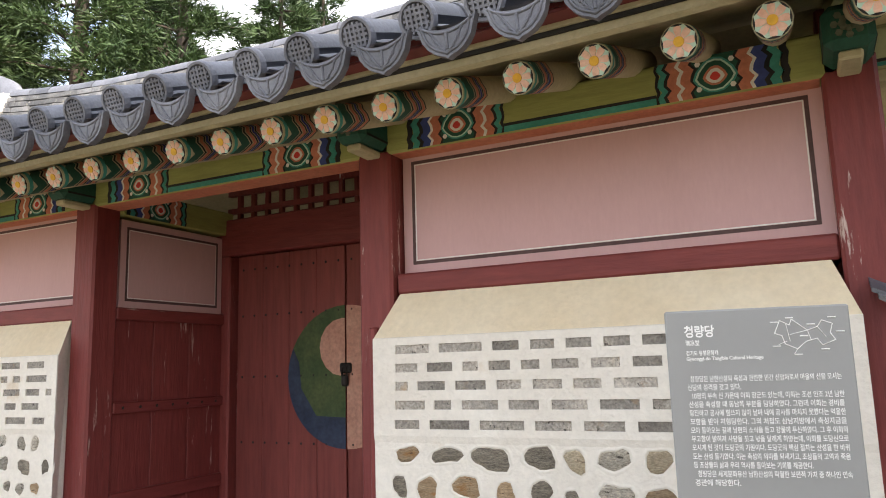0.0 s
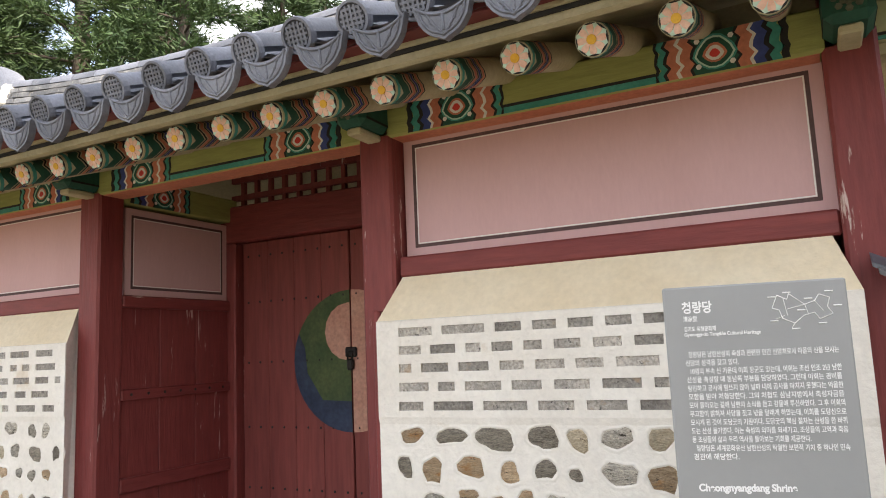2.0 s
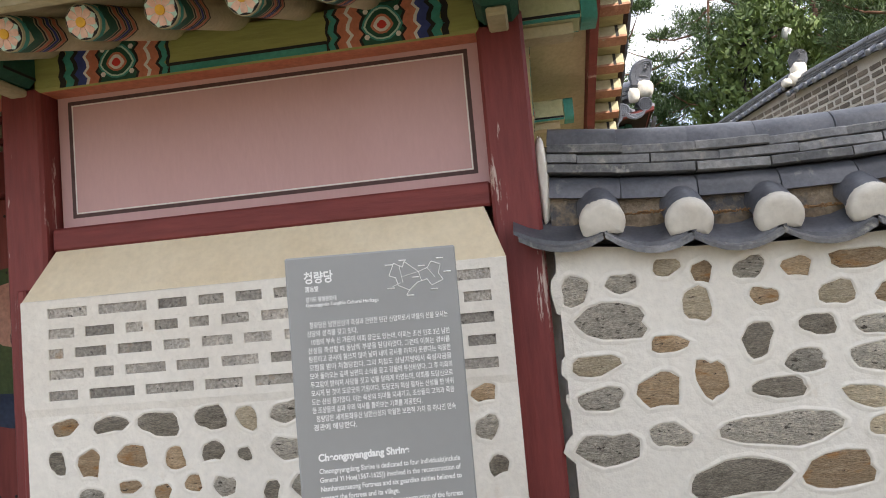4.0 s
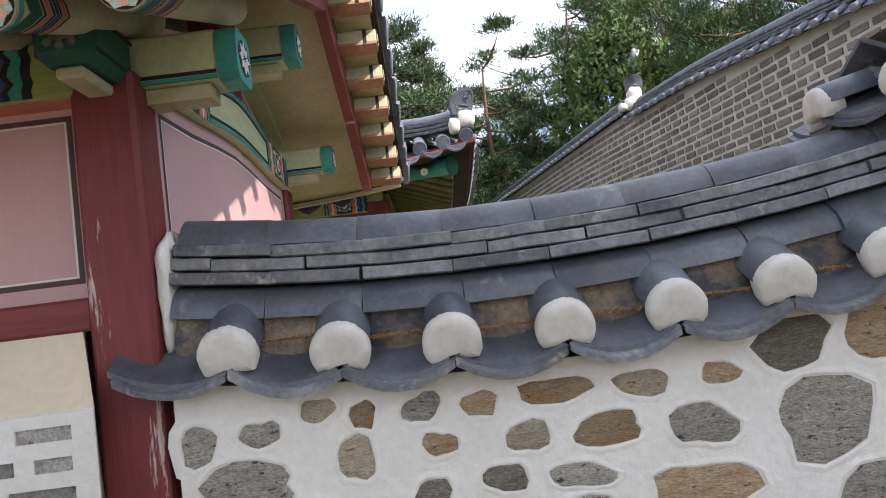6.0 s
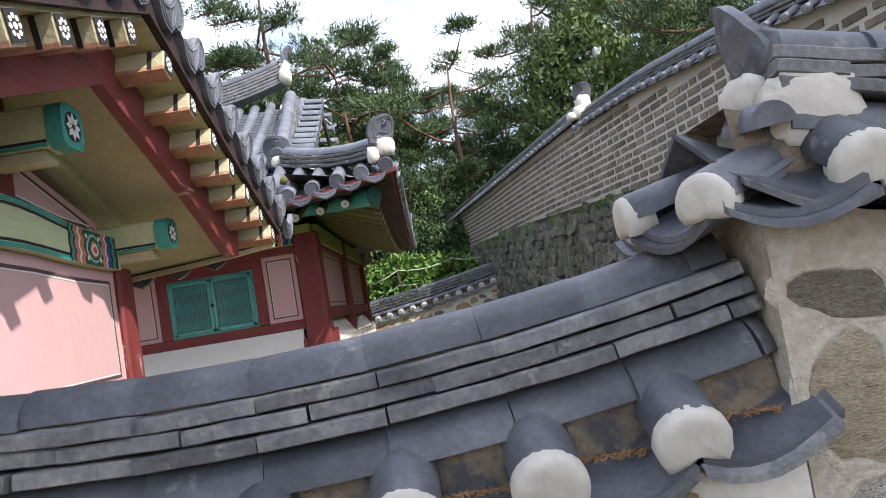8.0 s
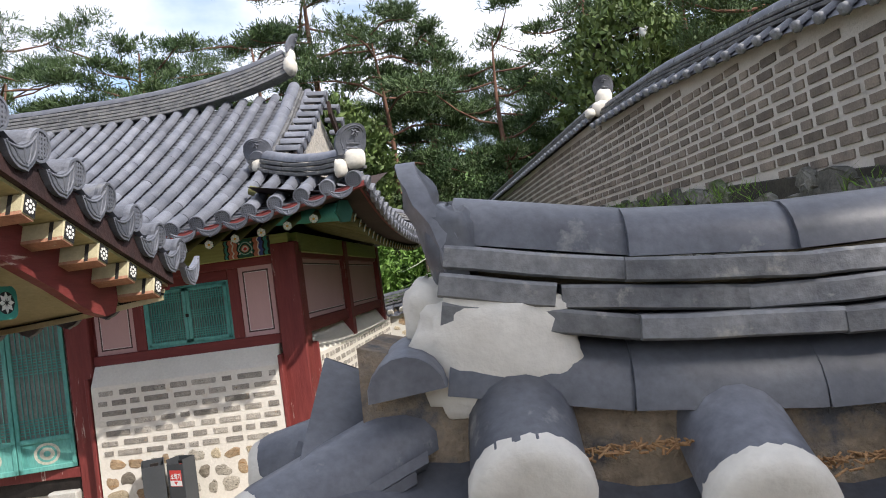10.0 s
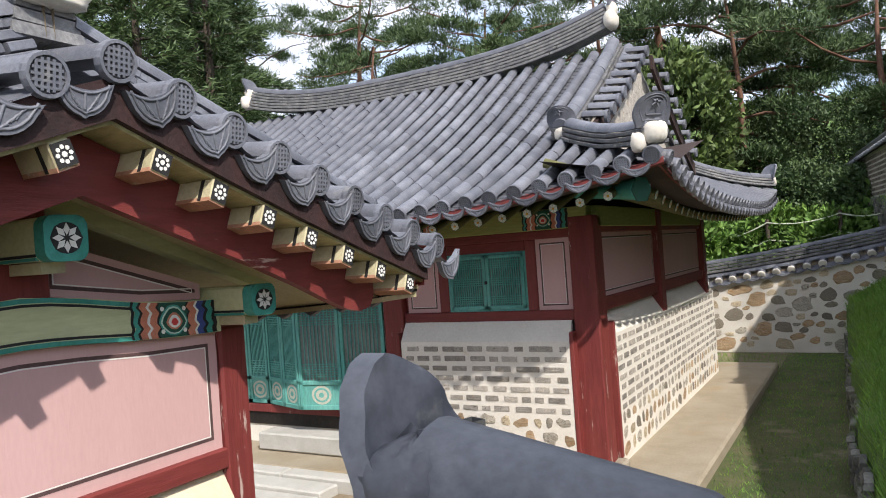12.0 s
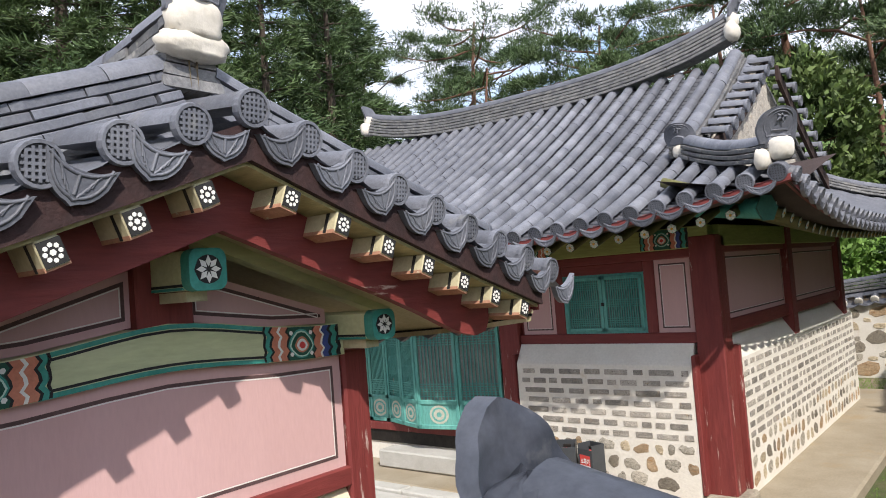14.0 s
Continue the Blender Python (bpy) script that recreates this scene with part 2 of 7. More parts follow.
SANDY = mat("sandy_mud_bedding", (0.19, 0.145, 0.10), (0.33, 0.26, 0.18), 14, 1.0, 0.8, 45, 0.4, stain=(0.085, 0.085, 0.088), stain_at=0.47, stain_scale=7)
LITTER = mat("fallen_brown_needles", (0.30, 0.16, 0.07), (0.42, 0.25, 0.12), 20, 1.0, 0.8, 60, 0.4)
MOSSY = mat("mossy_stone_footing", (0.24, 0.20, 0.15), (0.36, 0.32, 0.25), 5, 0.95, 0.6, 40, 0.3)
# near-black that puts shade into the colour, under the shrine's eaves and indoors
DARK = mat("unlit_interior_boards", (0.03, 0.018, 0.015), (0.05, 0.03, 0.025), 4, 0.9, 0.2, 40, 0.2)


# ---- mesh helpers ----
class Geo:
    def __init__(self):
        self.v, self.f, self.m, self.s = [], [], [], []

    def add(self, verts, faces, mi=0, smooth=False, M=None):
        k = len(self.v)
        self.v += [tuple(M @ Vector(p)) if M else tuple(p) for p in verts]
        self.f += [tuple(i + k for i in f) for f in faces]
        self.m += [mi] * len(faces)
        self.s += [smooth] * len(faces)
        return self

    def box(self, x0, x1, y0, y1, z0, z1, mi=0, bev=0.0, M=None):
        if bev <= 0:
            vs = [(x, y, z) for x in (x0, x1) for y in (y0, y1) for z in (z0, z1)]
            return self.add(vs, [(0, 1, 3, 2), (4, 6, 7, 5), (0, 4, 5, 1), (2, 3, 7, 6), (0, 2, 6, 4), (1, 5, 7, 3)], mi, False, M)
        b = min(bev, (x1 - x0) / 2.2, (y1 - y0) / 2.2, (z1 - z0) / 2.2)
        vs, lo, hi = [], (x0, y0, z0), (x1, y1, z1)
        for sx in (0, 1):
            for sy in (0, 1):
                for sz in (0, 1):
                    c = [hi[i] if s else lo[i] for i, s in enumerate((sx, sy, sz))]
                    d = [-b if s else b for s in (sx, sy, sz)]
                    for ax in range(3):
                        p = [c[i] + (0 if i == ax else d[i]) for i in range(3)]
                        vs.append(p)
        def i(sx, sy, sz, ax):
            return (sx * 4 + sy * 2 + sz) * 3 + ax
        fs = [(i(0, 0, 0, 0), i(0, 0, 1, 0), i(0, 1, 1, 0), i(0, 1, 0, 0)), (i(1, 0, 0, 0), i(1, 1, 0, 0), i(1, 1, 1, 0), i(1, 0, 1, 0)),
              (i(0, 0, 0, 1), i(1, 0, 0, 1), i(1, 0, 1, 1), i(0, 0, 1, 1)), (i(0, 1, 0, 1), i(0, 1, 1, 1), i(1, 1, 1, 1), i(1, 1, 0, 1)),
              (i(0, 0, 0, 2), i(0, 1, 0, 2), i(1, 1, 0, 2), i(1, 0, 0, 2)), (i(0, 0, 1, 2), i(1, 0, 1, 2), i(1, 1, 1, 2), i(0, 1, 1, 2))]
        for s in (0, 1):
            for t in (0, 1):
                fs.append((i(0, s, t, 1), i(1, s, t, 1), i(1, s, t, 2), i(0, s, t, 2)))
                fs.append((i(s, 0, t, 0), i(s, 1, t, 0), i(s, 1, t, 2), i(s, 0, t, 2)))
                fs.append((i(s, t, 0, 0), i(s, t, 1, 0), i(s, t, 1, 1), i(s, t, 0, 1)))
        for sx in (0, 1):
            for sy in (0, 1):
                for sz in (0, 1):
                    fs.append((i(sx, sy, sz, 0), i(sx, sy, sz, 1), i(sx, sy, sz, 2)))
        return self.add(vs, fs, mi, False, M)

    def sweep(self, pts, radii, n=8, mi=0, caps=True, smooth=True):
        pts = [Vector(p) for p in pts]
        vs, fs = [], []
        for k, p in enumerate(pts):
            d = (pts[min(k + 1, len(pts) - 1)] - pts[max(k - 1, 0)]).normalized()
            a = d.cross(Vector((0, 0, 1)))
            a = a.normalized() if a.length > 0.05 else Vector((1, 0, 0))
            c = d.cross(a)
            r = radii[k] if isinstance(radii, (list, tuple)) else radii
            vs += [p + r * (math.cos(2 * math.pi * j / n) * a + math.sin(2 * math.pi * j / n) * c) for j in range(n)]
        for k in range(len(pts) - 1):
            fs += [(k * n + j, k * n + (j + 1) % n, (k + 1) * n + (j + 1) % n, (k + 1) * n + j) for j in range(n)]
        self.add(vs, fs, mi, smooth)
        if caps:
            e = (len(pts) - 1) * n
            self.add(vs[:n], [tuple(range(n))[::-1]], mi)
            self.add(vs[e:e + n], [tuple(range(n))], mi)
        return self

    def prism(self, poly, o, u, v, w, mi=0, side=None):
        """A flat outline of (a, b) pairs in the plane of u and v at o, given the thickness w (a vector)."""
        o, u, v, w = Vector(o), Vector(u), Vector(v), Vector(w)
        n = len(poly)
        a = [o + p[0] * u + p[1] * v for p in poly]
        self.add(a + [p + w for p in a], [tuple(range(n))[::-1], tuple(range(n, 2 * n))], mi)
        return self.add(a + [p + w for p in a], [(k, (k + 1) % n, n + (k + 1) % n, n + k) for k in range(n)], mi if side is None else side)

    def strip(self, rows, mi=0, smooth=True):
        """A sheet through rows of points of one length."""
        n = len(rows[0])
        fs = [(r * n + c, r * n + c + 1, (r + 1) * n + c + 1, (r + 1) * n + c) for r in range(len(rows) - 1) for c in range(n - 1)]
        return self.add([p for r in rows for p in r], fs, mi, smooth)

    def mesh(self, name, mats):
        me = bpy.data.meshes.new(name)
        me.from_pydata(self.v, [], self.f)
        for m in mats if isinstance(mats, (list, tuple)) else [mats]:
            me.materials.append(m)
        me.polygons.foreach_set("material_index", self.m)
        me.polygons.foreach_set("use_smooth", self.s)
        me.update()
        bm = bmesh.new()
        bm.from_mesh(me)
        if len(bm.faces) < 60000:
            bmesh.ops.recalc_face_normals(bm, faces=bm.faces)
            bm.to_mesh(me)
        bm.free()
        return me


def thing(name, at, label, category, group="", kind=""):
    ob = new(name)
    ob.location = at
    return tagged(ob, label, category, group, kind)


def hang(ob, parent):
    ob.parent = parent
    if parent.data is None:
        ob.matrix_parent_inverse = Matrix.Translation(-Vector(parent.location))
    return ob


def part(name, geo, mats, parent=None, label=""):
    ob = new(name, geo if isinstance(geo, bpy.types.Mesh) else geo.mesh(name, mats))
    if parent:
        hang(ob, parent)
    return tagged(ob, label)


def piece(name, me, M, parent):
    ob = new(name, me)
    hang(ob, parent)
    ob.matrix_basis = M
    return ob


def structure(name, geo, mats, label, category):
    return tagged(new(name, geo.mesh(name, mats)), label, category, "", "structure")


def axes(o, x, z=(0, 0, 1), s=(1, 1, 1)):
    """A pose at o whose x runs along x and whose z leans towards z."""
    x = Vector(x).normalized()
    y = Vector(z).cross(x).normalized()
    z = x.cross(y)
    m = Matrix((x * s[0], y * s[1], z * s[2])).transposed().to_4x4()
    m.translation = Vector(o)
    return m


RNG = random.Random(7)
# ---- shared pieces ----
def half_tube(r, n=9, length=1.0, taper=1.0, flat=0.0):
    g = Geo()
    a = [(math.cos(math.pi * j / n), math.sin(math.pi * j / n)) for j in range(n + 1)]
    rows = [[(x, r * k * c, r * k * s - flat) for c, s in a] for x, k in ((0, taper), (0.03 * length, taper), (0.97 * length, 1), (length, 0.97))]
    g.strip(rows)
    for row in (rows[0], rows[-1]):
        g.add(row, [tuple(range(n + 1))])
    g.add(rows[0][:1] + rows[0][-1:] + rows[-1][-1:] + rows[-1][:1], [(0, 1, 2, 3)])
    return g


def disc_end(r, t=0.018, lattice=True):
    """The round, carved face of an eave tile, looking along +x."""
    g, n = Geo(), 20
    ring = lambda q, x: [(x, q * math.cos(2 * math.pi * j / n), q * math.sin(2 * math.pi * j / n)) for j in range(n)]
    rows = [ring(r, -t), ring(r * 1.02, 0), ring(r * 0.97, t), ring(r * 0.82, t), ring(r * 0.80, t * 0.45)]
    rows = [q + q[:1] for q in rows]
    g.strip(rows, 0, False)
    g.add(ring(r, -t), [tuple(range(n))])
    # slot 1 is the sunken face, coloured darker to deepen its shade
    g.add(ring(r * 0.80, t * 0.45), [tuple(range(n))], 1)
    if lattice:
        for k in (-0.52, -0.26, 0.0, 0.26, 0.52):
            w = 0.062 * r
            h = math.sqrt(0.62 - k * k) * r * 0.92
            g.box(t * 0.3, t * 0.95, k * r - w, k * r + w, -h, h)
            g.box(t * 0.3, t * 0.9, -h, h, k * r - w, k * r + w)
    return g


def drop_end(w, h, t=0.018):
    """The hanging, carved face of a valley tile, looking along +x; its upper edge sags like the tile."""
    g, n = Geo(), 12
    top = [(w * (2 * j / n - 1), -0.30 * w * (1 - (2 * j / n - 1) ** 2)) for j in range(n + 1)]
    bot = []
    for j in range(n + 1):
        q = 1 - 2 * j / n
        bot.append((w * q * 0.97, -0.04 * w - h * (1 - abs(q) ** 2.1) ** 0.62 - (0.07 * h if abs(q) < 0.09 else 0)))
    poly = top + bot
    g.prism(poly, (-t, 0, 0), (0, 1, 0), (0, 0, 1), (2 * t, 0, 0))
    inner_top = [(a * 0.86, b - 0.10 * w) for a, b in top]
    inner_bot = [(a * 0.84, b * 0.86 - 0.02 * w) for a, b in bot]
    for line in (inner_top, inner_bot):
        g.sweep([(t, a, b) for a, b in line], 0.006, 4)
    for s in (-1, 1):
        for k in range(4):
            pts = [(t, s * w * (0.08 + 0.1 * k + 0.16 * q), -0.42 * w - h * (0.50 - 0.10 * k) + 0.5 * h * q * (1 - 0.45 * q) * (0.5 + 0.2 * k)) for q in (0, 0.3, 0.6, 1.0)]
            g.sweep(pts, 0.005, 4)
    g.sweep([(t, 0, -0.40 * w), (t, 0, -0.05 * w - h * 0.8)], 0.007, 4)
    return g


def flower(r, t=0.004, petals=8, core=0.3):
    """A painted blossom on a rafter's end, looking along +x: slots black, mint, petal, yellow."""
    g = Geo()
    n = 24
    g.prism([(r * math.cos(2 * math.pi * j / n), r * math.sin(2 * math.pi * j / n)) for j in range(n)], (0, 0, 0), (0, 1, 0), (0, 0, 1), (t, 0, 0), 0)
    for lay, (q, wd, mi, x) in enumerate(((1.0, 0.27, 1, t), (0.88, 0.215, 2, t * 1.6))):
        for k in range(petals):
            a = 2 * math.pi * (k + 0.5 * (lay == 0)) / petals
            c, s = math.cos(a), math.sin(a)
            out = [(0.25, 0.10), (0.6, wd), (0.85, wd * 0.9), (q, 0.0), (0.85, -wd * 0.9), (0.6, -wd), (0.25, -0.10)]
            g.prism([(r * (p * c - o * s), r * (p * s + o * c)) for p, o in out], (x, 0, 0), (0, 1, 0), (0, 0, 1), (t * 0.7, 0, 0), mi)
    g.prism([(r * core * math.cos(2 * math.pi * j / 14), r * core * math.sin(2 * math.pi * j / 14)) for j in range(14)], (t * 2.4, 0, 0), (0, 1, 0), (0, 0, 1), (t, 0, 0), 3)
    return g


def stone_mesh(rng, n=14, high=0.3, rings=4, prof=((1.0, 0.0), (0.94, 0.6), (0.78, 0.85), (0.55, 0.95), (0.28, 1.0)), rough=0.32):
    """One unit-sized field stone, face along +z."""
    g = Geo()
    ph = [rng.uniform(0, 6.28) for _ in range(3)]
    out = []
    for j in range(n):
        a = 2 * math.pi * j / n
        q = 1 + 0.12 * math.sin(2 * a + ph[0]) + 0.09 * math.sin(3 * a + ph[1]) + 0.06 * math.sin(5 * a + ph[2]) + rng.uniform(-0.04, 0.04)
        sq = 1 / max(abs(math.cos(a)), abs(math.sin(a))) ** 0.35
        out.append((0.5 * q * sq * math.cos(a), 0.5 * q * sq * math.sin(a)))
    rows = [[(x, y, -0.5 * high) for x, y in out]]
    for k, (s, z) in enumerate(prof[:rings + 1]):
        rows.append([(x * s, y * s, high * (z + (rng.uniform(-rough, rough) if k else 0))) for x, y in out])
    g.strip([r + r[:1] for r in rows], 0, True)
    g.add(rows[-1], [tuple(range(n))], 0, True)
    return g


CT = half_tube(0.066).mesh("roof_tile", TILE)
CTD = half_tube(0.066).mesh("wall_tile", TILE_D)
DISC = disc_end(0.072).mesh("disc_tile", [TILE, TILE_SH])
DROP = drop_end(0.116, 0.122).mesh("drop_tile", [TILE])
STONES = [stone_mesh(RNG).mesh("stone", (STONE, STONEG, STONET, STONEG, STONED, STONE)[k % 6]) for k in range(18)]
STONES_LO = [stone_mesh(RNG, 9, 0.3, 2).mesh("stone", (STONE, STONEG, STONET, STONED)[k % 4]) for k in range(12)]
RUB = [stone_mesh(RNG, 9, 0.5, 2, ((1.0, 0.0), (0.96, 0.7), (0.80, 0.95)), 0.3).mesh("stone", RUBBLE) for k in range(14)]
for me in RUB:
    me.polygons.foreach_set("use_smooth", [False] * len(me.polygons))
BR = Geo().box(-0.5, 0.5, -0.5, 0.5, -0.5, 0.5, 0, 0.05).mesh("brick", BRICK)
BRW = Geo().box(-0.5, 0.5, -0.5, 0.5, -0.5, 0.5, 0, 0.04).mesh("brick", BRICKW)


def joined(meshes_at, name, mats, parent, label=""):
    """Many copies of small meshes as one part that nobody would count."""
    g = Geo()
    for me, M in meshes_at:
        k = len(g.v)
        g.v += [tuple(M @ v.co) for v in me.vertices]
        for p in me.polygons:
            g.f.append(tuple(i + k for i in p.vertices))
            g.m.append(0), g.s.append(p.use_smooth)
    return tagged(part(name, g, mats, parent, label), "", "", "", "stuff")


def worn_tile(length, w, h, rng):
    """A flat tile with uneven, worn long edges."""
    g, k = Geo(), rng.uniform(0, 50)
    rows = []
    n = 6
    for i in range(n + 1):
        x = length * i / n
        e = 0.006 * noise.noise(Vector((x * 14, 3.1, k))) - (0.006 * rng.random() if i in (0, n) else 0)
        f = 0.006 * noise.noise(Vector((x * 14, 9.7, k))) - (0.006 * rng.random() if i in (0, n) else 0)
        z = 0.003 * noise.noise(Vector((x * 9, 0.4, k)))
        rows.append([(x, -w - e, z + 0.004), (x, -w - e + 0.003, z + h - 0.005), (x, -w - e + 0.010, z + h), (x, w + f - 0.010, z + h), (x, w + f - 0.003, z + h - 0.005), (x, w + f, z + 0.004), (x, w + f - 0.008, z), (x, -w - e + 0.008, z), (x, -w - e, z + 0.004)])
    g.strip(rows, 0, False)
    for r in (rows[0], rows[-1]):
        g.add(r[:-1], [tuple(range(8))])
    return g


def ridge(parent, path, layers, hw, lh, top_r, tile, flat, seg=0.3, rng=RNG, taper=0.012, apart=True, name="ridge_tile", jitter=0.004):
    """Stacked courses of flat tiles under a row of round ones, along a path (its base line)."""
    path = [Vector(p) for p in path]
    cum = [0.0]
    for a, b in zip(path, path[1:]):
        cum.append(cum[-1] + (b - a).length)

    def at(s):
        s = min(max(s, 0), cum[-1])
        k = max(i for i in range(len(cum) - 1) if cum[i] <= s + 1e-9)
        return path[k].lerp(path[k + 1], (s - cum[k]) / max(cum[k + 1] - cum[k], 1e-9))
    many = []
    for i in range(layers + 1):
        top = i == layers
        w = top_r if top else hw - taper * i
        if top:
            mes = [half_tube(w, 10, seg).mesh(name, tile)]
        elif apart:
            mes = [worn_tile(seg, w, lh * 0.88, rng).mesh(name, flat) for _ in range(4)]
        else:
            mes = [Geo().box(0, seg, -w, w, 0, lh * 0.77, 0, 0.006).mesh(name, flat)]
        s = -seg * rng.uniform(0.1, 0.9) if i % 2 and not top else -0.0001
        while s < cum[-1] - 0.02:
            a, b = max(s, 0), min(s + seg * rng.uniform(0.94, 1.06), cum[-1])
            s = b
            if b - a < 0.03:
                continue
            pa, pb = at(a), at(b)
            d = pb - pa
            side = Vector((0, 0, 1)).cross(d).normalized()
            up = d.cross(side).normalized()
            M = axes(pa + up * (i * lh) + side * rng.uniform(-jitter, jitter) + up * rng.uniform(-0.002, 0.002), d + side * rng.uniform(-0.01, 0.01), up, ((b - a - 0.004) / seg, 1, 1))
            many.append((rng.choice(mes), M, top))
    if apart and layers:
        up = Vector((0, 0, 1))
        sides = [(b - a).cross(up).normalized() for a, b in zip(path, path[1:])]
        sides.append(sides[-1])
        core = hw - taper * layers - 0.06
        rows = [[p + s * (core * k) + up * z for p, s in zip(path, sides)] for k, z in ((-1, 0.0), (-1, lh * layers), (1, lh * layers), (1, 0.0))]
        part("mud_core", Geo().strip(rows, 0, False), EARTH, parent)
    if apart:
        for me, M, top in many:
            piece(name, me, M, parent)
    else:
        joined([(me, M) for me, M, t in many if t], "round_" + name, tile, parent)
        joined([(me, M) for me, M, t in many if not t], "flat_" + name, flat, parent)


def tile_slope(parent, us, point, top, seg, spacing, tile, pan, near, disc=None, drop=None, ends=True):
    """Round tiles in rows down a slope, with sagging valley tiles between. point(u, t): t is 0 at the top and 1 at the eave."""
    far = []
    pans = Geo()
    for k, u in enumerate(us):
        length = sum((point(u, (i + 1) / 8) - point(u, i / 8)).length for i in range(8)) * (1 - top(u))
        n = max(1, round(length / seg))
        for i in range(n):
            ta, tb = (top(u) + (1 - top(u)) * q / n for q in (i, i + 1))
            a, b = point(u, ta), point(u, tb)
            a.z += 0.035
            b.z += 0.035
            d = b - a
            M = axes(a, d, (0, 0, 1), (d.length * 0.99, 1, 1)) @ Matrix.Rotation(RNG.uniform(-0.02, 0.02), 4, "Z")
            if near(u):
                piece("roof_tile", tile, M, parent)
            else:
                far.append((tile, M))
        a, b = point(u, 0.97), point(u, 1.0)
        d = b - a
        if ends:
            piece("disc_tile", disc, axes(b + Vector((0, 0, 0.035)), d, (0, 0, 1)), parent)
        if k + 1 < len(us):
            v = us[k + 1]
            if ends:
                c = (b + point(v, 1.0)) / 2
                piece("drop_tile", drop, axes(c + d.normalized() * 0.035 + Vector((0, 0, -0.005)), d + Vector((0, 0, d.length * 0.25)), (0, 0, 1)), parent)
            rows = []
            m = max(2, round(length / 0.13))
            tt = max(top(u), top(v))
            for i in range(m):
                for t, lift in ((tt + (1 - tt) * i / m, 0.0), (tt + (1 - tt) * (i + 0.995) / m, 0.016)):
                    p, q = point(u, t), point(v, t)
                    rows.append([p.lerp(q, w) + Vector((0, 0, lift - 0.035 * (1 - (2 * w - 1) ** 2))) for w in (0, 0.25, 0.5, 0.75, 1)])
            pans.strip(rows, 0, False)
    tagged(part("valley_tiles", pans, pan, parent), "", "", "", "stuff")
    if far:
        joined(far, "far_roof_tiles", tile.materials[0], parent)


def plaster_coat(g, o, u, up, n, w, rows, spans, bh, top, lip=0.008):
    """A thin coat of plaster that leaves the bricks of every row recessed."""
    P = lambda s, z, d: o + u * s + up * z + n * d
    quad = lambda a, b, c, d: g.add([a, b, c, d], [(0, 1, 2, 3)])
    low = rows[-1] - bh / 2 - 0.03
    edges = [top] + [e for z in rows for e in (z + bh / 2, z - bh / 2)] + [low]
    for k in range(0, len(edges), 2):
        quad(P(0, edges[k + 1], lip), P(w, edges[k + 1], lip), P(w, edges[k], lip), P(0, edges[k], lip))
    quad(P(0, top, lip), P(w, top, lip), P(w, top + 0.004, -0.001), P(0, top + 0.004, -0.001))
    quad(P(0, low - 0.035, -0.001), P(w, low - 0.035, -0.001), P(w, low, lip), P(0, low, lip))
    for s in (0, w):
        quad(P(s, low, 0), P(s, low, lip), P(s, top, lip), P(s, top, 0))
    for z, row in zip(rows, spans):
        a, b, at = z - bh / 2, z + bh / 2, 0.0
        for s, L in list(row) + [(w, 0.0)]:
            quad(P(at, a, lip), P(s, a, lip), P(s, b, lip), P(at, b, lip))
            if L:
                for p, q in (((s, a), (s + L, a)), ((s + L, a), (s + L, b)), ((s + L, b), (s, b)), ((s, b), (s, a))):
                    quad(P(*p, -0.004), P(*q, -0.004), P(*q, lip), P(*p, lip))
            at = s + L


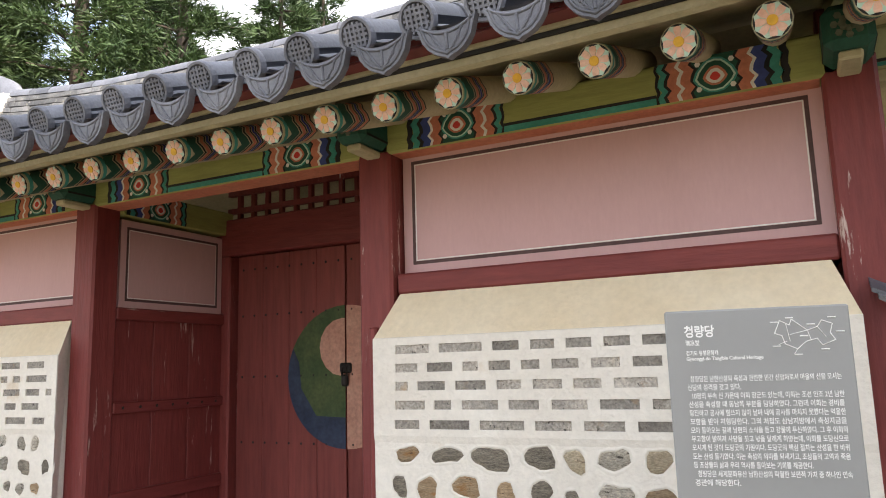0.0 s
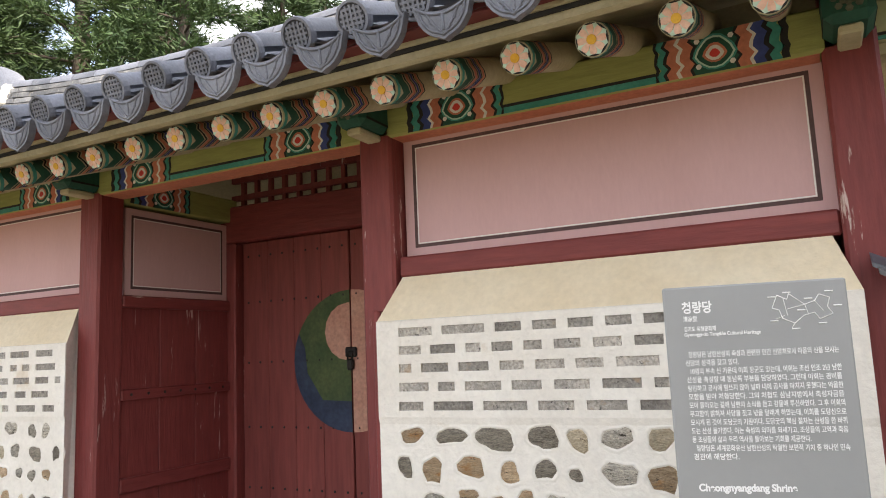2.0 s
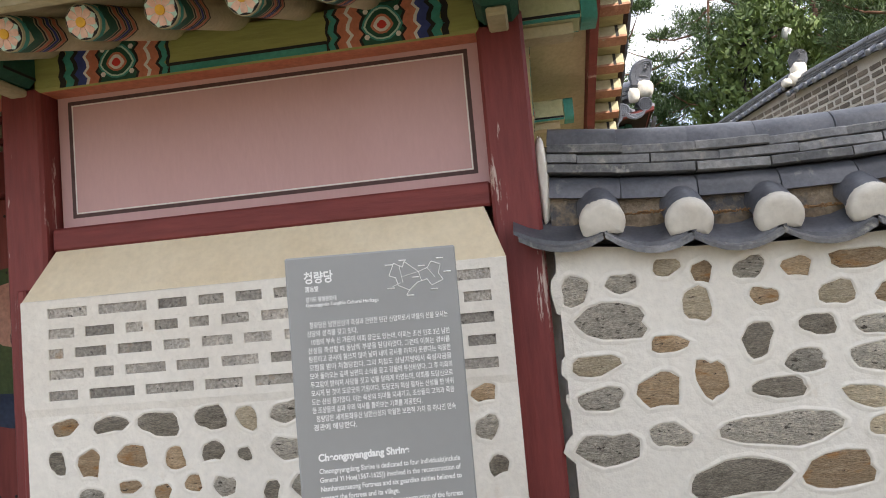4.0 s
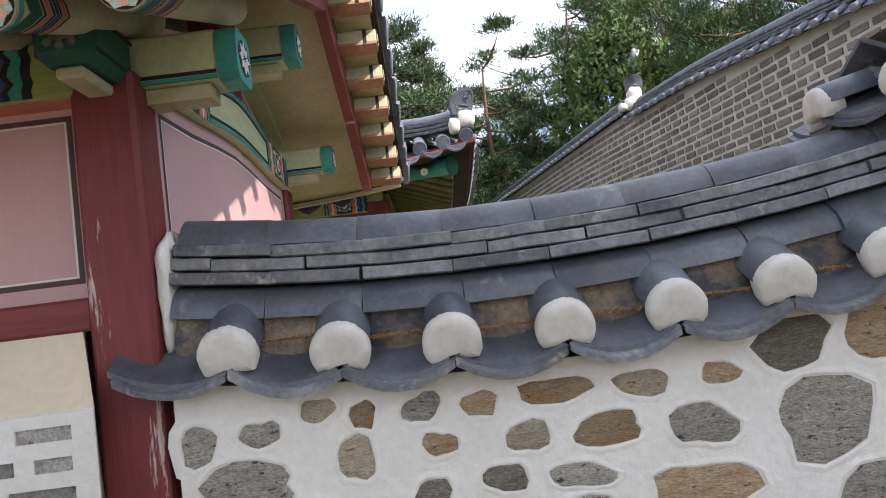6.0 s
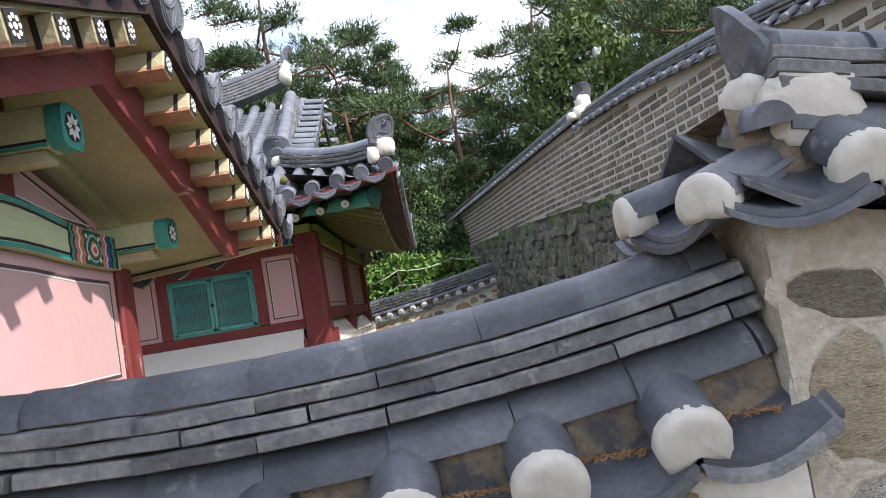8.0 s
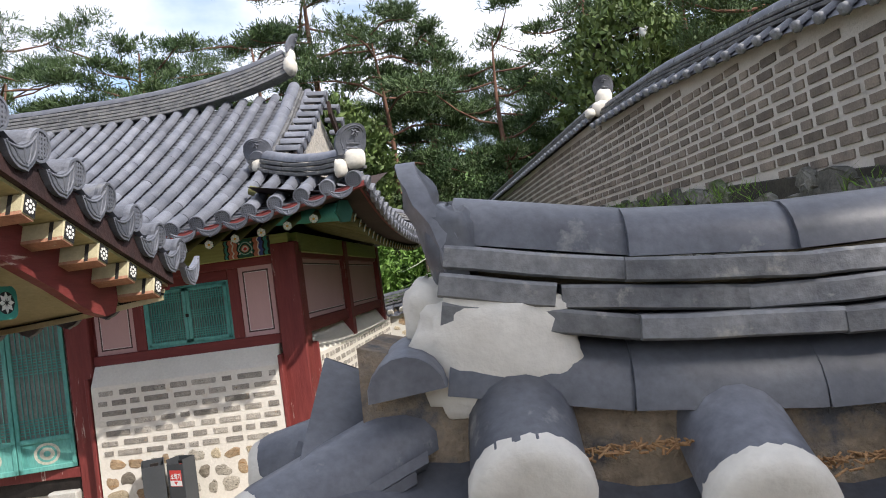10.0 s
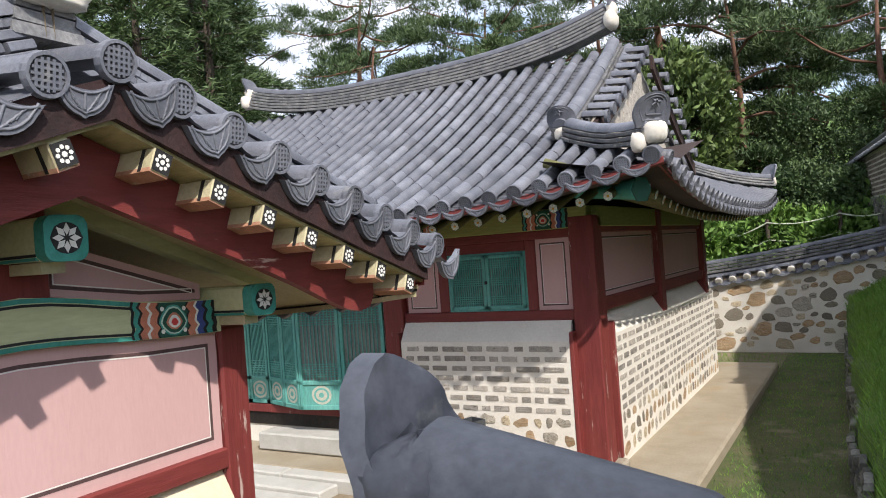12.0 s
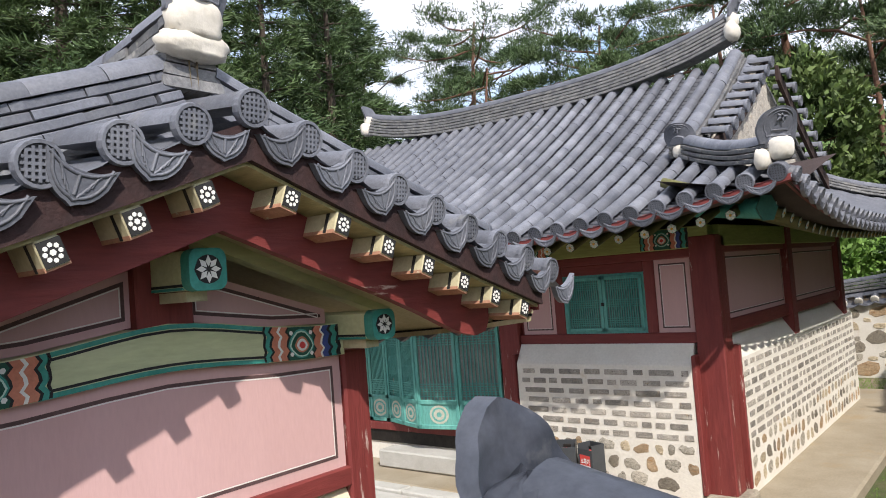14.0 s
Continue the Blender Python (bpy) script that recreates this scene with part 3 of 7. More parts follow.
def infill(parent, o, u, n, w, rows, bw, bh, stone_rows, rng, brick=BR, stones=STONES, gap=0.06, s_gap=1.5, spans=None, spots=(), rim=None):
    """Bricks in rows and field stones below them, set in a plastered face. o: lower left corner; u: along it; n: outwards.
    spans: start and length of every brick, row by row; spots: stones as (along, up, width, height)."""
    o, u, n = Vector(o), Vector(u).normalized(), Vector(n).normalized()
    up = n.cross(u)
    R = Matrix((u, up, n)).transposed().to_4x4()
    rims, laid = Geo(), []
    for r, z in enumerate(rows):
        row = list(spans[r]) if spans else []
        s = 0.05 + rng.uniform(0, 0.5) * bw
        while not spans and s < w - 0.06:
            L = bw * rng.choice((0.55, 0.85, 1.0, 1.0, 1.25, 1.45))
            L = min(L, w - 0.04 - s)
            if L > 0.05:
                row.append((s, L))
            s += L + gap * rng.uniform(0.75, 1.3)
        laid.append(row)
        for s, L in row:
            c = o + u * (s + L / 2) + up * (z + rng.uniform(-0.003, 0.003)) - n * (0.006 if rim else 0.0)
            h = bh * (1.3 if rim else rng.uniform(0.9, 1.05))
            L += 0.02 if rim else 0.0
            M = Matrix.Translation(c) @ R @ Matrix.Rotation(rng.uniform(-0.012, 0.012), 4, "Z") @ Matrix.Diagonal((L, h, 0.014, 1))
            piece("brick", brick, M, parent)
    if rim:
        plaster_coat(rims, o, u, up, n, w, list(rows), laid, bh, 1.622)
    todo = list(spots)
    for z, h in stone_rows:
        s = 0.04 + rng.uniform(0, 0.1)
        while s < w - 0.04:
            L = h * rng.uniform(0.6, 1.35)
            if s + L > w - 0.02:
                break
            todo.append((s + L / 2, z + rng.uniform(-0.12, 0.12) * h, L, h * rng.uniform(0.75, 1.0)))
            s += L * s_gap * rng.uniform(0.9, 1.15)
    for s, z, L, h in todo:
        M = Matrix.Translation(o + u * s + up * z - n * 0.004) @ R @ Matrix.Rotation(rng.uniform(-0.25, 0.25), 4, "Z") @ Matrix.Diagonal((L, h, 0.036, 1))
        me = rng.choice(stones)
        piece("stone", me, M, parent)
        if rim:
            stone_rim(rims, me, M, n, 0.007)
    if rim:
        tagged(part("plaster_coat", rims, rim, parent), "", "", "", "stuff")


def stone_rim(g, me, M, out, lip=0.010, n=14):
    """Plaster smoothed up to a stone's edge, a little proud of it."""
    ring = [M @ v.co for v in list(me.vertices)[n + 1:2 * n + 1]]
    ctr = sum(ring, Vector()) / n
    rows = []
    for grow, hgt in ((-0.003, -0.008), (0.001, lip), (0.010, lip * 0.9), (0.042, -0.003)):
        rows.append([p + (p - ctr).normalized() * grow + out * hgt for p in ring + ring[:1]])
    g.strip(rows, 0, True)


# ---- the ground ----
def outside(x, y):
    rise = 0.36 * min(max(x, 0.0), 9.0)
    return rise if y < 0.1 else 0.2


g = Geo()
xs = [-400, -60, -12, -3, 0, 1, 2, 3, 4.5, 6, 9, 14, 60, 400]
g.strip([[(x, y, 0.36 * min(max(x, 0), 9) - 0.02) for x in xs] for y in (-400, -60, -12, -4, -1.2, -0.2, 0.12)], 0)
g.strip([[(x, y, z) for x in xs] for y, z in ((0.1, 0.18), (3, 0.18), (6, 0.18), (10, 0.18), (17.75, 0.18))], 0)
g.strip([[(x, y, z) for x in xs] for y, z in ((17.75, 0.18), (17.8, 1.4), (20, 1.95), (24, 2.95), (30, 4.45), (40, 6.95), (60, 11.95), (400, 14))], 1)
structure("ground", g, [EARTH, TURF], "bare sandy earth with patches of moss and turf", "ground")

# ---- the gate ----
GATE_X0, GATE_X1, RY, HW = -7.55, 0.55, 1.13, 2.15
gate = thing("gate_building", (-3.3, 1.13, 0.3), "wooden shrine gate with painted beams under a grey tiled roof", "gate")
COLS = (-0.10, -2.22, -4.36, -6.48)


def gate_curl(x):
    return 0.17 * (abs(x + 3.3) / 4.0) ** 4


def gate_front(x, t):
    return Vector((x, RY - HW * t, 3.56 - 0.915 * t + 0.02 * t * t + gate_curl(x) * (0.5 + 0.5 * t)))


def gate_back(x, t):
    p = gate_front(x, t)
    return Vector((x, 2 * RY - p.y, p.z))


def column(x, y, w, z0, z1, parent, m=RED):
    part("column", Geo().box(x - w / 2, x + w / 2, y - w / 2, y + w / 2, z0, z1, 0, 0.014), m, parent)


for cx in COLS:
    column(cx, -0.02, 0.19, 0.1, 2.62, gate)
    column(cx, 2.28, 0.19, 0.1, 2.62, gate)
    part("footing_stone", Geo().box(cx - 0.2, cx + 0.2, -0.2, 0.16, -0.1, 0.12, 0, 0.04), GRANITE, gate)


def band_set(g, flip, x0, z0, z1, y, along=1, s=1.0, wav=0.012):
    """Painted bands round a beam's end, as thin layers on its face at y; slots: black, salmon, mint, blue, dark green, teal, red, white."""
    seq = [(0.028, 0), (0.036, 5), (0.020, 0), (0.040, 3), (0.014, 7), (0.044, 1), (0.012, 0), (0.160, 4), (0.012, 0), (0.040, 1), (0.016, 7), (0.038, 1), (0.014, 0), (0.026, 5), (0.014, 0)]
    a, n = x0, 7
    for k, (w, mi) in enumerate(seq):
        w *= s
        b = a + flip * w
        amp = wav if k not in (0, len(seq) - 1) else wav * 0.4
        zz = [z0 + (z1 - z0) * j / n for j in range(n + 1)]
        l = [(a + flip * amp * math.sin(j * 2.3), z) for j, z in enumerate(zz)]
        r = [(b + flip * amp * math.sin(j * 2.3), z) for j, z in enumerate(zz)]
        g(l + r[::-1], 0.0025, mi)
        if mi == 4:
            cx, cz, R = (a + b) / 2, (z0 + z1) / 2, min(0.5 * w, 0.5 * (z1 - z0))
            for q, (rad, m2) in enumerate(((1.0, 5), (0.90, 2), (0.80, 4), (0.55, 1), (0.42, 7), (0.24, 6))):
                pts = [(cx + R * rad * math.cos(2 * math.pi * j / 16) * (1 + 0.10 * math.cos(8 * math.pi * j / 16)), cz - R * 0.15 + R * rad * 0.95 * math.sin(2 * math.pi * j / 16) * (1.15 if math.sin(2 * math.pi * j / 16) > 0 else 0.85)) for j in range(16)]
                g(pts, 0.004 + 0.0012 * q, m2)
            for sx in (-1, 1):
                for sz in (-0.8, 0.8):
                    pts = [(cx + sx * R * 0.82 + 0.012 * math.cos(j), cz + sz * R * 0.85 + 0.012 * math.sin(j)) for j in range(0, 6)]
                    g(pts, 0.0045, 7)
        a = b
    return a


def bands(parent, o, u, w, flip, x0, z0, z1, s=1.0, warp=None):
    """The painted bands of one beam end, each a part of its own."""
    def put(pts, t, mi):
        g = Geo().prism([warp(*p) for p in pts] if warp else pts, o, u, (0, 0, 1), Vector(w) * t)
        part("painted_band", g, PAINTS[mi], parent)
    return band_set(put, flip, x0, z0, z1, 0, s=s)


PAINTS = [BLACK, ORANGE, MINT, BLUE, DGREEN, TEAL, LABELRED, WHITE]
ZB0, ZB1 = 2.545, 2.725
for k in range(3):
    xr, xl = COLS[k] - 0.1, COLS[k + 1] + 0.1
    g = Geo()
    g.box(xl - 0.08, xr + 0.08, -0.115, 0.07, ZB0, ZB1, 0, 0.012)
    beam = part("tie_beam", g, GREEN, gate, "yellow-green beam with painted bands at its ends")
    e1 = bands(beam, (0, -0.115, 0), (1, 0, 0), (0, -1, 0), -1, xr - 0.10, ZB0 + 0.004, ZB1 - 0.004)
    e2 = bands(beam, (0, -0.115, 0), (1, 0, 0), (0, -1, 0), 1, xl + 0.10, ZB0 + 0.004, ZB1 - 0.004)
    part("painted_line", Geo().box(e2, e1, -0.1185, -0.115, ZB0 + 0.004, ZB0 + 0.032), TEAL, beam)
    part("painted_line", Geo().box(e2, e1, -0.1185, -0.115, ZB0 + 0.032, ZB0 + 0.046), BLACK, beam)
    part("painted_soffit", Geo().box(xl - 0.0, xr, -0.10, 0.06, ZB0 - 0.003, ZB0), ORANGE, beam)

# carved bracket heads on the columns, and the purlin above
for cx in COLS:
    g = Geo()
    g.box(cx - 0.085, cx + 0.085, -0.34, -0.05, 2.565, 2.735, 0, 0.03)
    g.box(cx - 0.04, cx + 0.04, -0.30, -0.05, 2.53, 2.565, 2, 0.008)
    head = part("bracket_head", g, [DGREEN, TEAL, WOODC], gate, "dark green carved beam head")
    g = Geo()
    for a in range(8):
        c, s = math.cos(a * math.pi / 4), math.sin(a * math.pi / 4)
        for q in (0.022, 0.046):
            g.prism([(cx + q * c + 0.013 * math.cos(j * 1.05), 2.65 + q * s + 0.013 * math.sin(j * 1.05)) for j in range(6)], (0, -0.34, 0), (1, 0, 0), (0, 0, 1), (0, -0.006, 0), 0)
    part("carved_flower", g, mat("moss_grey_carving", (0.10, 0.115, 0.075), (0.16, 0.17, 0.12), 30), head)
    g = Geo()
    for z in (2.60, 2.70):
        for sx in (-1, 1):
            xx = cx + sx * 0.0865
            g.box(min(xx, xx - sx * 0.003), max(xx, xx - sx * 0.003), -0.31, -0.06, z - 0.006, z + 0.006)
    part("painted_line", g, BLACK, head)

# rafters with painted blossoms
FLOWER = flower(0.058).mesh("flower", [BLACK, MINT, PETAL, YELLOW])
RAFT = Geo()
RAFT.sweep([(0, 0, 0), (1.0, 0, 0)], 0.062, 14)
sl = Vector((0, -1, -0.36)).normalized()
RINGS = []
for k, (x, w, mi) in enumerate(((0.012, 0.022, 5), (0.040, 0.060, 4), (0.108, 0.012, 0), (0.128, 0.022, 1), (0.154, 0.010, 0), (0.170, 0.018, 3), (0.192, 0.010, 0), (0.208, 0.022, 1), (0.234, 0.010, 0))):
    n = 14
    rows = [[(q + (0.02 * math.sin(4 * 6.283 * j / n) if 0 < k else 0), 0.0632 * math.cos(2 * math.pi * j / n), 0.0632 * math.sin(2 * math.pi * j / n)) for j in range(n + 1)] for q in (x, x + w)]
    RINGS.append(("painted_ring", Geo().strip(rows).mesh("painted_ring", PAINTS[mi])))
RAFTM = RAFT.mesh("rafter", [WOODC])
nr = 26
for k in range(nr):
    x = 0.235 - 0.2865 * k
    end = Vector((x, -0.75, 2.522 + gate_curl(x) * 0.35))
    r = piece("rafter", RAFTM, axes(end, -sl, (0, 0, 1), (1.02, 1, 1)), gate)
    for nm, me in [("flower", FLOWER)] + (RINGS if k < 20 else []):
        ob = new(nm, me)
        ob.parent = r
        ob.matrix_basis = Matrix.Rotation(math.pi, 4, "Z") @ Matrix.Translation((0.001, 0, 0)) if nm == "flower" else Matrix.Diagonal((1 / 1.02, 1, 1, 1))

# eave boards and the boarding over the rafters
N = 30
ex = [GATE_X0 - 0.1 + (GATE_X1 + 0.12 - GATE_X0 + 0.1) * j / N for j in range(N + 1)]


def eave_board(y0, y1, z0, z1, m, name):
    for sy in (-1, 1):
        g = Geo()
        f = lambda x, y, z: (x, y if sy < 0 else 2 * RY - y, z + gate_curl(x) * 0.7)
        g.strip([[f(x, y, z) for x in ex] for y, z in ((y0, z0), (y1, z0), (y1, z1), (y0, z1), (y0, z0))], 0, False)
        part(name, g, m, gate)


eave_board(-0.845, -0.80, 2.570, 2.600, WOODC, "eave_board")
eave_board(-0.858, -0.82, 2.600, 2.616, BLACK, "eave_line")
eave_board(-0.872, -0.82, 2.616, 2.640, WOODC, "eave_board")
eave_board(-0.945, -0.84, 2.632, 2.668, REDH, "tile_batten")
g = Geo()
for sy in (-1, 1):
    f = lambda x, y, z: (x, y if sy < 0 else 2 * RY - y, z + gate_curl(x) * 0.6)
    g.strip([[f(min(x, 0.41), y, z) for x in ex] for y, z in ((-0.82, 2.618), (0.0, 2.905), (RY, 3.33))], 0, False)
part("eave_boarding", g, WOODC, gate, "cream painted boarding between the rafters")
# sheet below the tiles, its dark colour standing in for shade between them
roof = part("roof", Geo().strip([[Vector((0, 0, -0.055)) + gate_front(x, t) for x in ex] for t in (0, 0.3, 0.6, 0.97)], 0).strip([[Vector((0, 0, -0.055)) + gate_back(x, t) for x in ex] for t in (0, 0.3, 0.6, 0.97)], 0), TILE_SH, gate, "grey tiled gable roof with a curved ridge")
us = [GATE_X1 - 0.22 - 0.2565 * k for k in range(30)]
tile_slope(roof, us, gate_front, lambda u: 0.0, 0.30, 0.2565, CT, TILE, lambda u: True, DISC, DROP)
tile_slope(roof, us, gate_back, lambda u: 0.0, 0.30, 0.2565, CT, TILE, lambda u: u > -2, DISC, DROP)

# gable edge: tiles laid across it, and the ridges down its slopes
for s in (-1, 1):
    for k in range(9 if s > 0 else 8):
        d = 0.27 * k if s > 0 else 0.27 * (k + 1)
        y = RY + s * d
        z = 3.735 - 0.36 * d + 0.012 * d * d
        out = Vector((1, 0, -0.12))
        o = Vector((0.30, y, z + 0.02))
        piece("edge_tile", CT, axes(o, out, (0, 0, 1), (0.42, 1.12, 1.12)), roof)
        piece("disc_tile", DISC, axes(o + out.normalized() * 0.42, out, (0, 0, 1), (1, 1.1, 1.1)), roof)
        dn = Vector((0.722, y + s * 0.135, z - 0.095))
        if s < 0 and k == 0:
            piece("drop_tile", DROP, axes(Vector((0.71, y + 0.135, z - 0.02)), out, (0, 0, 1)), roof)
        tilt = Vector((0, -s * 0.30, 1))
        piece("drop_tile", DROP, axes(dn, out, tilt, (1, 1.08, 1.2)), roof)
        g = Geo()
        g.strip([[(0.28 + 0.44 * i, dn.y + 0.125 * q, dn.z + 0.035 - 0.30 * 0.125 * (1 - q * q) - 0.045 * i - s * 0.30 * 0.125 * q) for q in (-1, -0.5, 0, 0.5, 1)] for i in (0, 0.5, 1)])
        part("edge_valley_tile", g, TILE, roof)
    slope = [Vector((0.255, RY + s * q, 3.795 - 0.375 * q + 0.016 * q * q)) for q in (0.05, 0.4, 0.8, 1.2, 1.6, 2.08)]
    ridge(roof, slope, 4, 0.104, 0.044, 0.076, TILE, TILE, 0.30)
RIDGE = [Vector((x, RY, 3.625 + 0.28 * (abs(x + 3.4) / 4.0) ** 2.4)) for x in [0.34 - 0.3 * k for k in range(26)]]
ridge(roof, RIDGE, 6, 0.15, 0.057, 0.085, TILE, TILE_O, 0.30, apart=True)
def lump(g, c, r, rng=RNG, n=12, m=7, mi=0):
    """A hand-smeared blob of plaster."""
    c, r = Vector(c), Vector(r)
    rows = []
    for i in range(m + 1):
        a = math.pi * i / m
        row = []
        for j in range(n):
            b = 2 * math.pi * j / n
            q = 1 + 0.16 * noise.noise(Vector((2.2 * math.cos(b) + c.x * 7, 2.2 * math.sin(b) + c.y * 7, i * 0.55))) + 0.10 * noise.noise(Vector((6 * math.cos(b) + c.x * 9, 6 * math.sin(b), i * 1.9)))
            sq = lambda w: math.copysign(abs(w) ** 0.72, w)
            row.append((c.x + r.x * q * abs(math.sin(a)) ** 0.72 * sq(math.cos(b)), c.y + r.y * q * abs(math.sin(a)) ** 0.72 * sq(math.sin(b)), c.z + r.z * q * sq(math.cos(a))))
        rows.append(row + row[:1])
    g.strip(rows, mi, True)
    return g


def crest_tile(parent, o, way, w, h, tile=TILE, name="crest_tile", carve=True, foot=-0.12, lean=0.27, peaked=False):
    """The raised, ear-shaped tile that ends a ridge, facing along way."""
    g = Geo()
    way = Vector(way).normalized()
    lat = Vector((0, 0, 1)).cross(way).normalized()
    nb, na = 22, 14

    def wide(b):
        if peaked:
            return w * (max(0.0, 1 - (max(b, 0.0) / 1.02) ** 1.8) ** 0.58)
        return w * (0.90 + 0.16 * math.sin(math.pi * min(max(b, 0), 0.6) / 0.6 * 0.8)) * (1 if b < 0.55 else math.sqrt(max(0.0, 1 - ((b - 0.55) / 0.47) ** 2.4)))

    def shell(off):
        rows = []
        for i in range(nb + 1):
            b = foot + (1.0195 - foot) * math.sin(math.pi / 2 * i / nb)
            row = []
            for k in range(na + 1):
                a = wide(b) * (2 * k / na - 1)
                z = h * b
                row.append(Vector(o) + lat * a + Vector((0, 0, z)) + way * (lean * z + (0.5 * z * z if z > 0 else 0.0) - 0.28 * a * a / w + off + 0.005 * noise.noise(Vector((a * 16, z * 16, 2.0))) + (0.010 * noise.noise(Vector((a * 30, z * 24, 7.0))) + 0.014 * noise.noise(Vector((a * 9, z * 9, 4.0))) if peaked else 0.0)))
            rows.append(row)
        return rows
    fr, bk = shell(0), shell(-0.034)
    g.strip(fr, 0, True)
    g.strip(bk, 0, True)
    edge = lambda r: [q[0] for q in r] + r[-1][1:-1] + [q[-1] for q in r[::-1]] + r[0][1:-1][::-1]
    ef, eb = edge(fr), edge(bk)
    n = len(ef)
    g.add(ef + eb, [(k, (k + 1) % n, n + (k + 1) % n, n + k) for k in range(n)], 0, True)
    front = ef
    cf = fr[nb // 2][na // 2]
    if carve:
        for q in (0.72, 0.5):
            g.sweep([cf + (p - cf) * q + way * 0.004 for p in front + front[:1]], 0.007, 5)
        for a in range(5):
            c, s = math.cos(a * 1.2566), math.sin(a * 1.2566)
            g.sweep([cf + (lat * c + Vector((0, 0, s))) * w * q + way * 0.006 for q in (0.08, 0.3)], [0.014, 0.006], 5)
    return part(name, g, tile, parent, "raised grey tile at the ridge's end")


for x, s in ((0.36, 1), (-7.2, -1)):
    z = 3.67 + 0.28 * (abs(x + 3.4) / 4.0) ** 2.4
    g = Geo()
    lump(g, (x - s * 0.02, RY, z + 0.14), (0.075, 0.165, 0.06), RNG, 22, 14)
    lump(g, (x + s * 0.00, RY, z + 0.25), (0.07, 0.125, 0.10), RNG, 22, 14)
    part("plaster_end", g, PLUG, roof, "white plaster lump at the ridge's end")
    crest_tile(roof, (x + s * 0.05, RY, z + 0.30), (s, 0, 0), 0.15, 0.26)

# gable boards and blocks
# a much darker red than REDH, for the gable's tile batten
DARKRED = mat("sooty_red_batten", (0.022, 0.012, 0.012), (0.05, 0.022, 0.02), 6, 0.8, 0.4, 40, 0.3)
def edge_z(q):
    return 3.43 - 0.385 * q + 0.018 * q * q


BLOCK = Geo().box(0, 0.245, -0.043, 0.043, -0.050, 0.05, 0, 0.008).mesh("gable_block", WOODC)
BLOCK_S = Geo().box(0.0, 0.24, -0.0435, 0.0435, -0.053, -0.036).mesh("painted_stripe", mat("faded_salmon_paint", (0.36, 0.17, 0.105), (0.46, 0.25, 0.16), 8, 0.75, 0.3, 45, 0.25, chip=(0.45, 0.38, 0.27), chip_at=0.62, chip_scale=16))
BLOCK_L = Geo().box(0.17, 0.19, -0.0445, 0.0445, -0.050, 0.045).mesh("painted_line", BLACK)
BLOCK_E = Geo().box(0.2455, 0.2475, -0.040, 0.040, -0.043, 0.044).mesh("painted_end", BLACK)
g = Geo()
for a in range(9):
    c, r = ((math.cos(a * 0.785) * 0.026, math.sin(a * 0.785) * 0.026), 0.0085) if a < 8 else ((0, 0), 0.011)
    g.prism([(c[0] + r * math.cos(j * 1.047), c[1] + r * math.sin(j * 1.047)) for j in range(6)], (0.2478, 0, 0), (0, 1, 0), (0, 0, 1), (0.0015, 0, 0))
BLOCK_F = g.mesh("painted_flower", WHITE)
for s in (-1, 1):
    g = Geo()
    qs = [0, 0.3, 0.6, 0.9, 1.2, 1.4, 1.55, 1.68, 1.78, 1.82]
    deep = [0.185, 0.18, 0.175, 0.172, 0.185, 0.205, 0.215, 0.20, 0.15, 0.07]
    poly = [(RY + s * q, edge_z(q) + 0.05) for q in qs] + [(RY + s * q, edge_z(q) - d) for q, d in zip(qs[::-1], deep[::-1])]
    g.prism(poly, (0.415, 0, 0), (0, 1, 0), (0, 0, 1), (0.055, 0, 0))
    part("barge_board", g, REDH, gate, "oxide red curved gable board")
    g = Geo()
    qs = [0, 0.5, 1.0, 1.5, 2.08]
    poly = [(RY + s * q, edge_z(q) + 0.056) for q in qs] + [(RY + s * q, edge_z(q) + 0.081) for q in qs[::-1]]
    g.prism(poly, (0.02, 0, 0), (0, 1, 0), (0, 0, 1), (0.640, 0, 0))
    part("gable_boarding", g, mat("ochre_painted_soffit", (0.40, 0.36, 0.17), (0.50, 0.45, 0.24), 3, 0.75, 0.4, 30, 0.25, stretch=(0.3, 1, 1), stain=(0.22, 0.19, 0.10), stain_at=0.66, stain_scale=5), gate)
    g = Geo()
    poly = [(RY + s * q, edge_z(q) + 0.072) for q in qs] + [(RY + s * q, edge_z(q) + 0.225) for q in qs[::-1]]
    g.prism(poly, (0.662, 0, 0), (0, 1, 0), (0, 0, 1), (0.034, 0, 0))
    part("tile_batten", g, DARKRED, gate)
    for k in range(7):
        q = 0.20 + 0.283 * k
        y, z = RY + s * q, edge_z(q) + 0.004
        R = Matrix.Translation((0.435, y, z)) @ Matrix.Rotation(s * -0.36, 4, "X")
        b = piece("gable_block", BLOCK, R, gate)
        for me in (BLOCK_S, BLOCK_L, BLOCK_E, BLOCK_F):
            new(me.name, me).parent = b

